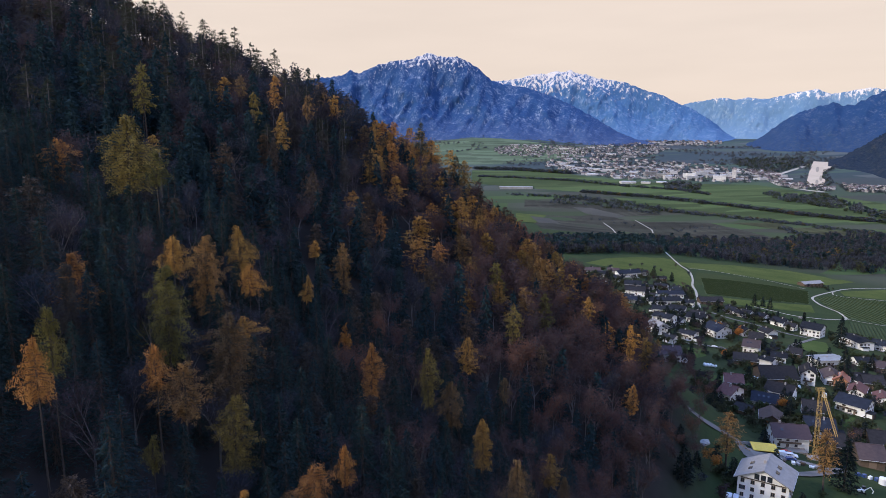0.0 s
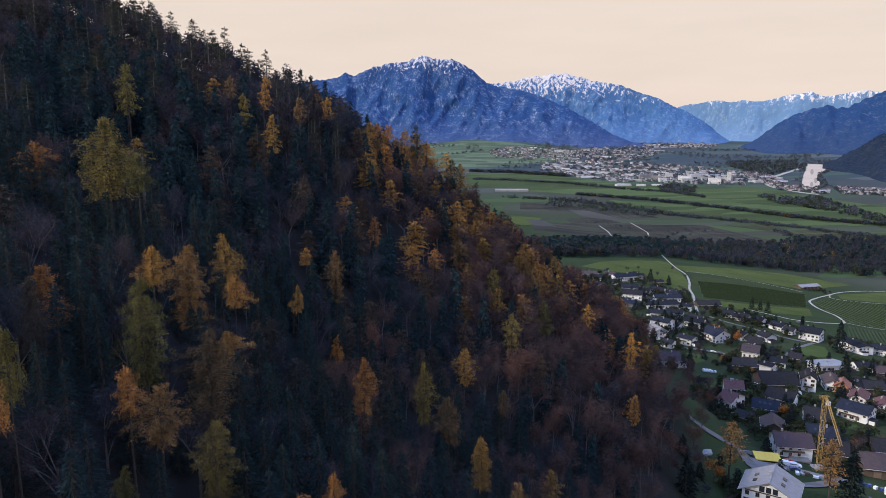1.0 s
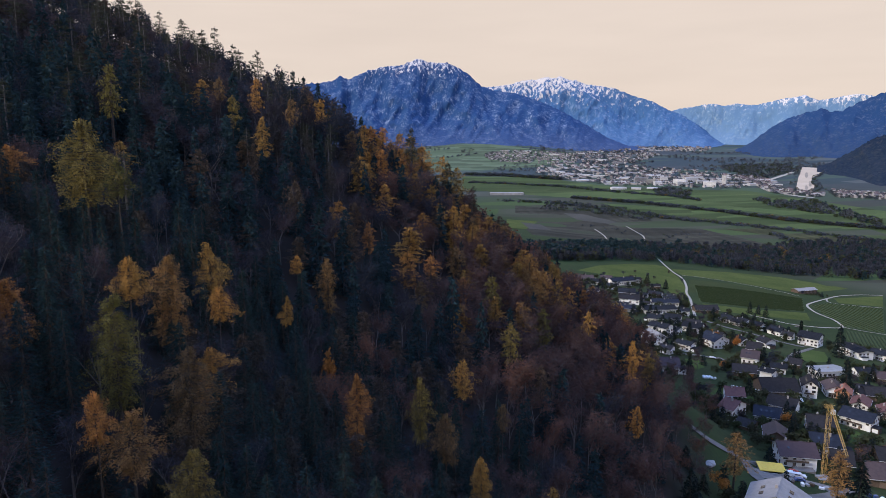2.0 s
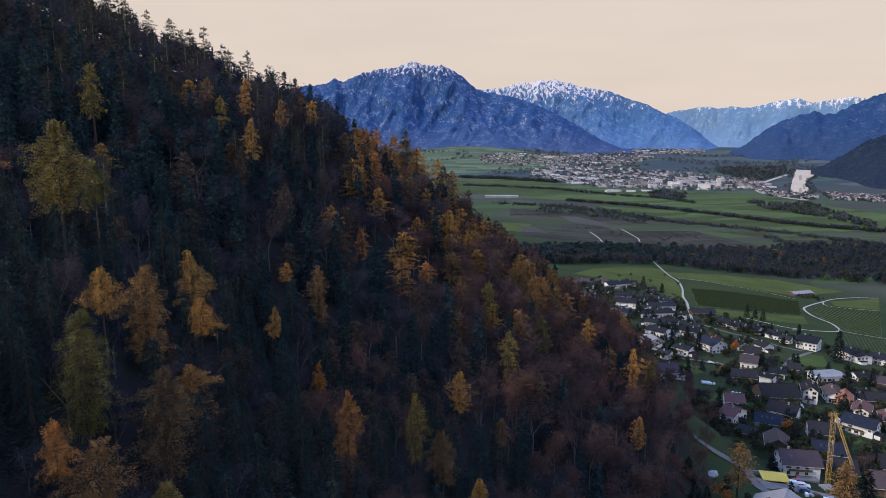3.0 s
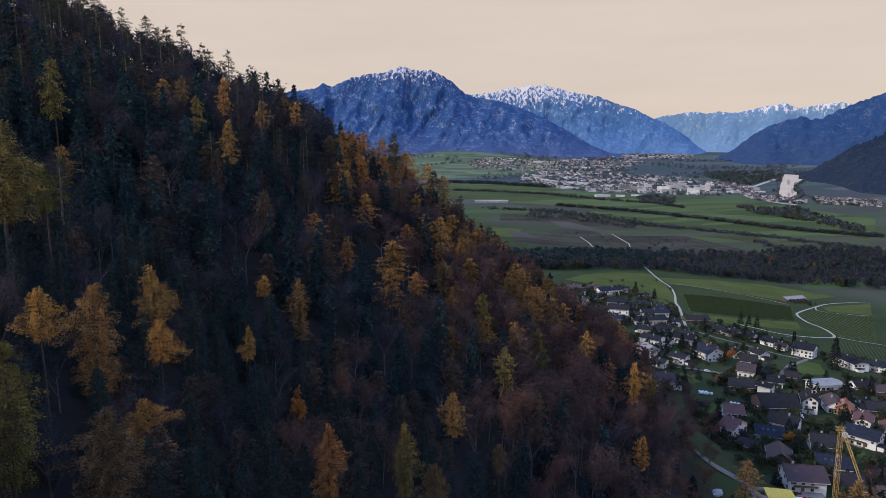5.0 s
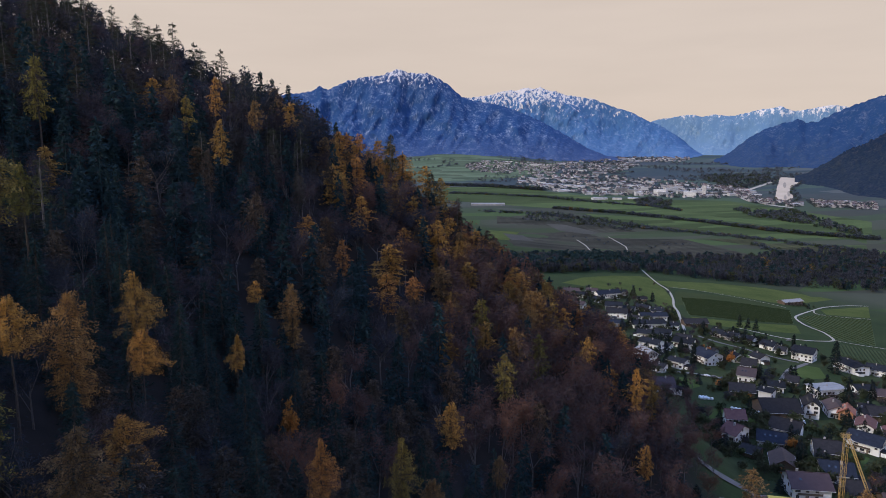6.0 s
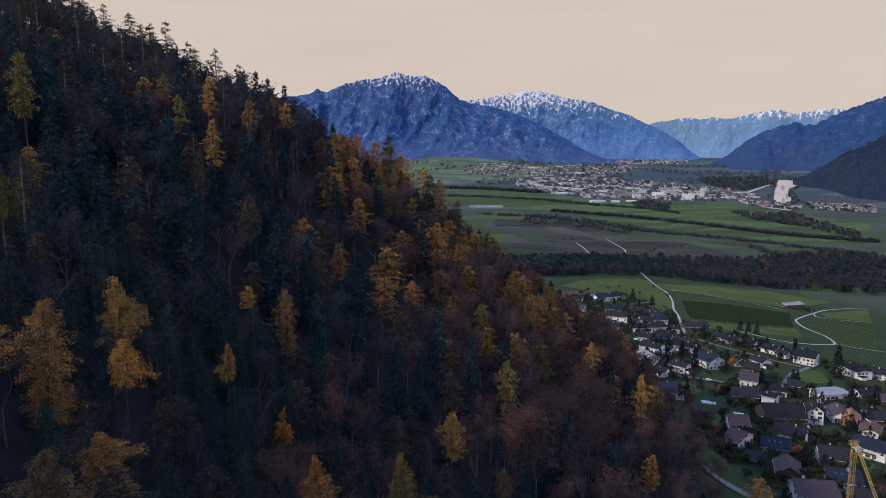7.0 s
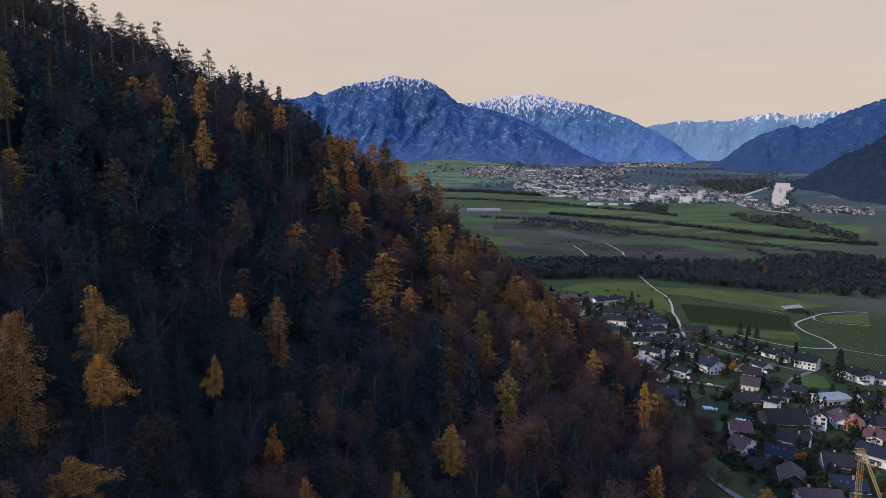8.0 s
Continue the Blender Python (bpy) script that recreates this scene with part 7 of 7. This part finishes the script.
def bare_shape(seed, wide, count, size):
    """A far leafless tree of height one: fine twigs that sweep upwards round a trunk."""
    rng = random.Random(seed)
    v, f = [], []
    for _ in range(count):
        z = rng.uniform(0.15, 0.85)
        t, r = rng.uniform(0, 6.28), wide * math.sin(math.pi * min(0.97, z * 0.8 + 0.15)) * rng.uniform(0.1, 1.0)
        p = Vector((r * math.cos(t), r * math.sin(t), z))
        sprig(v, f, p, Vector((math.cos(t) * 0.35, math.sin(t) * 0.35, 1)).normalized(), size * rng.uniform(0.7, 1.3), rng, 0.6)
    k = len(v)
    v += [Vector((0.02, 0, -0.1)), Vector((-0.02, 0.02, -0.1)), Vector((-0.02, -0.02, -0.1)), Vector((0, 0, 0.9))]
    f += [(k, k + 1, k + 3), (k + 1, k + 2, k + 3), (k + 2, k, k + 3)]
    return np.array([tuple(p) for p in v]), np.array(f)


ROUND = [far_shape(700 + k, 0.42, 76, 0.23, False) for k in range(4)]
BARE = [bare_shape(760 + k, 0.32, 84, 0.23) for k in range(4)]
CONES = [far_shape(720 + k, 0.24, 70, 0.22, True) for k in range(4)]
SMALL = [far_shape(740 + k, 0.5, 40, 0.4, False) for k in range(4)]
FAR_KINDS = {"bare": (BARE, 0), "gold": (ROUND, 1), "fir": (CONES, 2), "green": (ROUND, 3),
             "sbare": (SMALL, 0), "sgold": (SMALL, 1), "sgreen": (SMALL, 3), "sfir": (CONES, 2)}
FAR_MATS = [WOODS, WOODS_GOLD, SPRUCE, SHRUB]
rng = random.Random(12)
rows = []
for _ in range(2300):
    t, u = rng.random(), rng.random()
    p = along(WOOD_BELT, t).lerp(along(WOOD_BELT_BACK, t), u)
    pick = rng.random()
    conifers = t < 0.45 and u > 0.15 and noise.noise((p.x * 0.008, p.y * 0.008, 6.0)) > -0.2
    kind = "fir" if pick < (0.75 if conifers else 0.14) else ("gold" if pick > 0.992 else ("green" if pick > 0.88 else "bare"))
    if abs(p.x - 400 - (p.y - 1238) * 0.2) < 9 and p.y < 1420:
        continue
    rows.append((kind, p.x + rng.uniform(-6, 6), p.y + rng.uniform(-6, 6), rng.uniform(10, 18) * (1.15 if kind == "fir" else 1)))
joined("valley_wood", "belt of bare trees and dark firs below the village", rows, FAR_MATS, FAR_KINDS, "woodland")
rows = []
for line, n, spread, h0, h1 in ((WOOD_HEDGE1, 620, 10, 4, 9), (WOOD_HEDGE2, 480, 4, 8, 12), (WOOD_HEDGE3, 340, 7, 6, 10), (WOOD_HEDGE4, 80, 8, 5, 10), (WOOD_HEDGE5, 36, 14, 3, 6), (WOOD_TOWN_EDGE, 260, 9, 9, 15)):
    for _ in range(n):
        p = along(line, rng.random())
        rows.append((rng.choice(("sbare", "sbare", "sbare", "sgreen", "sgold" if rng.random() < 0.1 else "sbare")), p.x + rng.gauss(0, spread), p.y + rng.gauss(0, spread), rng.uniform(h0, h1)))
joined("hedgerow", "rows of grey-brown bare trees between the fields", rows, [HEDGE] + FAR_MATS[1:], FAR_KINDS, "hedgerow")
rows = []
for poly, n, h0, h1 in ((WOOD_RIVER, 420, 8, 15), (WOOD_RIVER_SIDE, 330, 7, 13), (WOOD_MID, 260, 5, 10), (WOOD_PARK, 170, 7, 12)):
    for _ in range(n):
        x, y = in_poly(poly, rng)
        rows.append((rng.choice(("sbare", "sbare", "sgreen", "sfir")), x, y, rng.uniform(h0, h1)))
shore = RIVER_EDGE + RIVER_EDGE[:1]
for _ in range(230):
    p = along(shore, rng.random())
    x, y = p.x + rng.gauss(0, 14), p.y + rng.gauss(0, 14)
    if not inside(x, y, RIVER_EDGE):
        rows.append((rng.choice(("sbare", "sgreen", "sbare")), x, y, rng.uniform(5, 10)))
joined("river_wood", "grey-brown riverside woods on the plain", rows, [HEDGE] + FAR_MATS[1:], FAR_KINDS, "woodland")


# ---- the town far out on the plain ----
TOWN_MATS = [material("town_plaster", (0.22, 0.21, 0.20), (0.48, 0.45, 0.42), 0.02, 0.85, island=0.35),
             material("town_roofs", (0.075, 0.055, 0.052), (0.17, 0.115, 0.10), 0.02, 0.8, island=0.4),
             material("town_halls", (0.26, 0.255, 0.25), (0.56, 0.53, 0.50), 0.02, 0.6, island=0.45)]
tv, tf, tm = [], [], []


def town_house(x, y, w, d, h, a, kind):
    z = ground(x, y) - 1
    c, s = math.cos(a), math.sin(a)
    k = len(tv)
    ridge = h + (0.28 * d if kind == 0 else 0.5)
    for px, py, pz in ((0, 0, 0), (w, 0, 0), (w, d, 0), (0, d, 0), (0, 0, h), (w, 0, h), (w, d, h), (0, d, h), (0, d / 2, ridge), (w, d / 2, ridge)):
        tv.append((x + px * c - py * s, y + px * s + py * c, z + pz))
    for q, m in (((0, 1, 5, 4), 0), ((1, 2, 6, 9, 5), 0), ((2, 3, 7, 6), 0), ((3, 0, 4, 8, 7), 0), ((4, 5, 9, 8), 1), ((8, 9, 6, 7), 1)):
        tf.append(tuple(k + i for i in q))
        tm.append(2 if kind else m)


for poly, n, lo, hi, halls in ((TOWN_A, 330, 7, 12, 0.02), (TOWN_B, 460, 8, 15, 0.10), (TOWN_C, 220, 8, 14, 0.08), (TOWN_D, 150, 10, 18, 0.10), (TOWN_E, 90, 8, 14, 0.05), (TOWN_F, 150, 9, 16, 0.1)):
    for _ in range(n):
        x, y = in_poly(poly, rng)
        if rng.random() < halls:
            town_house(x, y, rng.uniform(24, 60), rng.uniform(14, 26), rng.uniform(5, 8), rng.choice((0.1, -0.5, -0.2)), 1)
        else:
            town_house(x, y, rng.uniform(lo, hi), rng.uniform(lo, hi) * 0.8, rng.uniform(5, 9), rng.uniform(-0.8, 0.8), 0)
for x, y in APARTMENTS:
    town_house(x, y, rng.uniform(26, 52), 13, rng.uniform(13, 22), rng.choice((-0.5, 0.1, -0.2)), 1)
for x, y in HALLS:
    for k in range(2):
        town_house(x + rng.uniform(-35, 35), y + rng.uniform(-50, 50), rng.uniform(24, 58), rng.uniform(14, 28), rng.uniform(6, 10), rng.choice((-0.4, -0.2, 0.1)), 1)
town_house(1076, 2597, 15, 15, 40, -0.5, 0)
town_house(190, 2470, 120, 40, 8, -0.05, 1)
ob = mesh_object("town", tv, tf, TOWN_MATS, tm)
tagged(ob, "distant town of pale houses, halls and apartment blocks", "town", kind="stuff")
rows = []
for poly, n in ((TOWN_A, 260), (TOWN_B, 620), (TOWN_C, 360), (TOWN_D, 240), (TOWN_E, 160), (TOWN_F, 200)):
    for _ in range(n):
        x, y = in_poly(poly, rng)
        rows.append((rng.choice(("sbare", "sgreen", "sbare")), x, y, rng.uniform(5, 11)))
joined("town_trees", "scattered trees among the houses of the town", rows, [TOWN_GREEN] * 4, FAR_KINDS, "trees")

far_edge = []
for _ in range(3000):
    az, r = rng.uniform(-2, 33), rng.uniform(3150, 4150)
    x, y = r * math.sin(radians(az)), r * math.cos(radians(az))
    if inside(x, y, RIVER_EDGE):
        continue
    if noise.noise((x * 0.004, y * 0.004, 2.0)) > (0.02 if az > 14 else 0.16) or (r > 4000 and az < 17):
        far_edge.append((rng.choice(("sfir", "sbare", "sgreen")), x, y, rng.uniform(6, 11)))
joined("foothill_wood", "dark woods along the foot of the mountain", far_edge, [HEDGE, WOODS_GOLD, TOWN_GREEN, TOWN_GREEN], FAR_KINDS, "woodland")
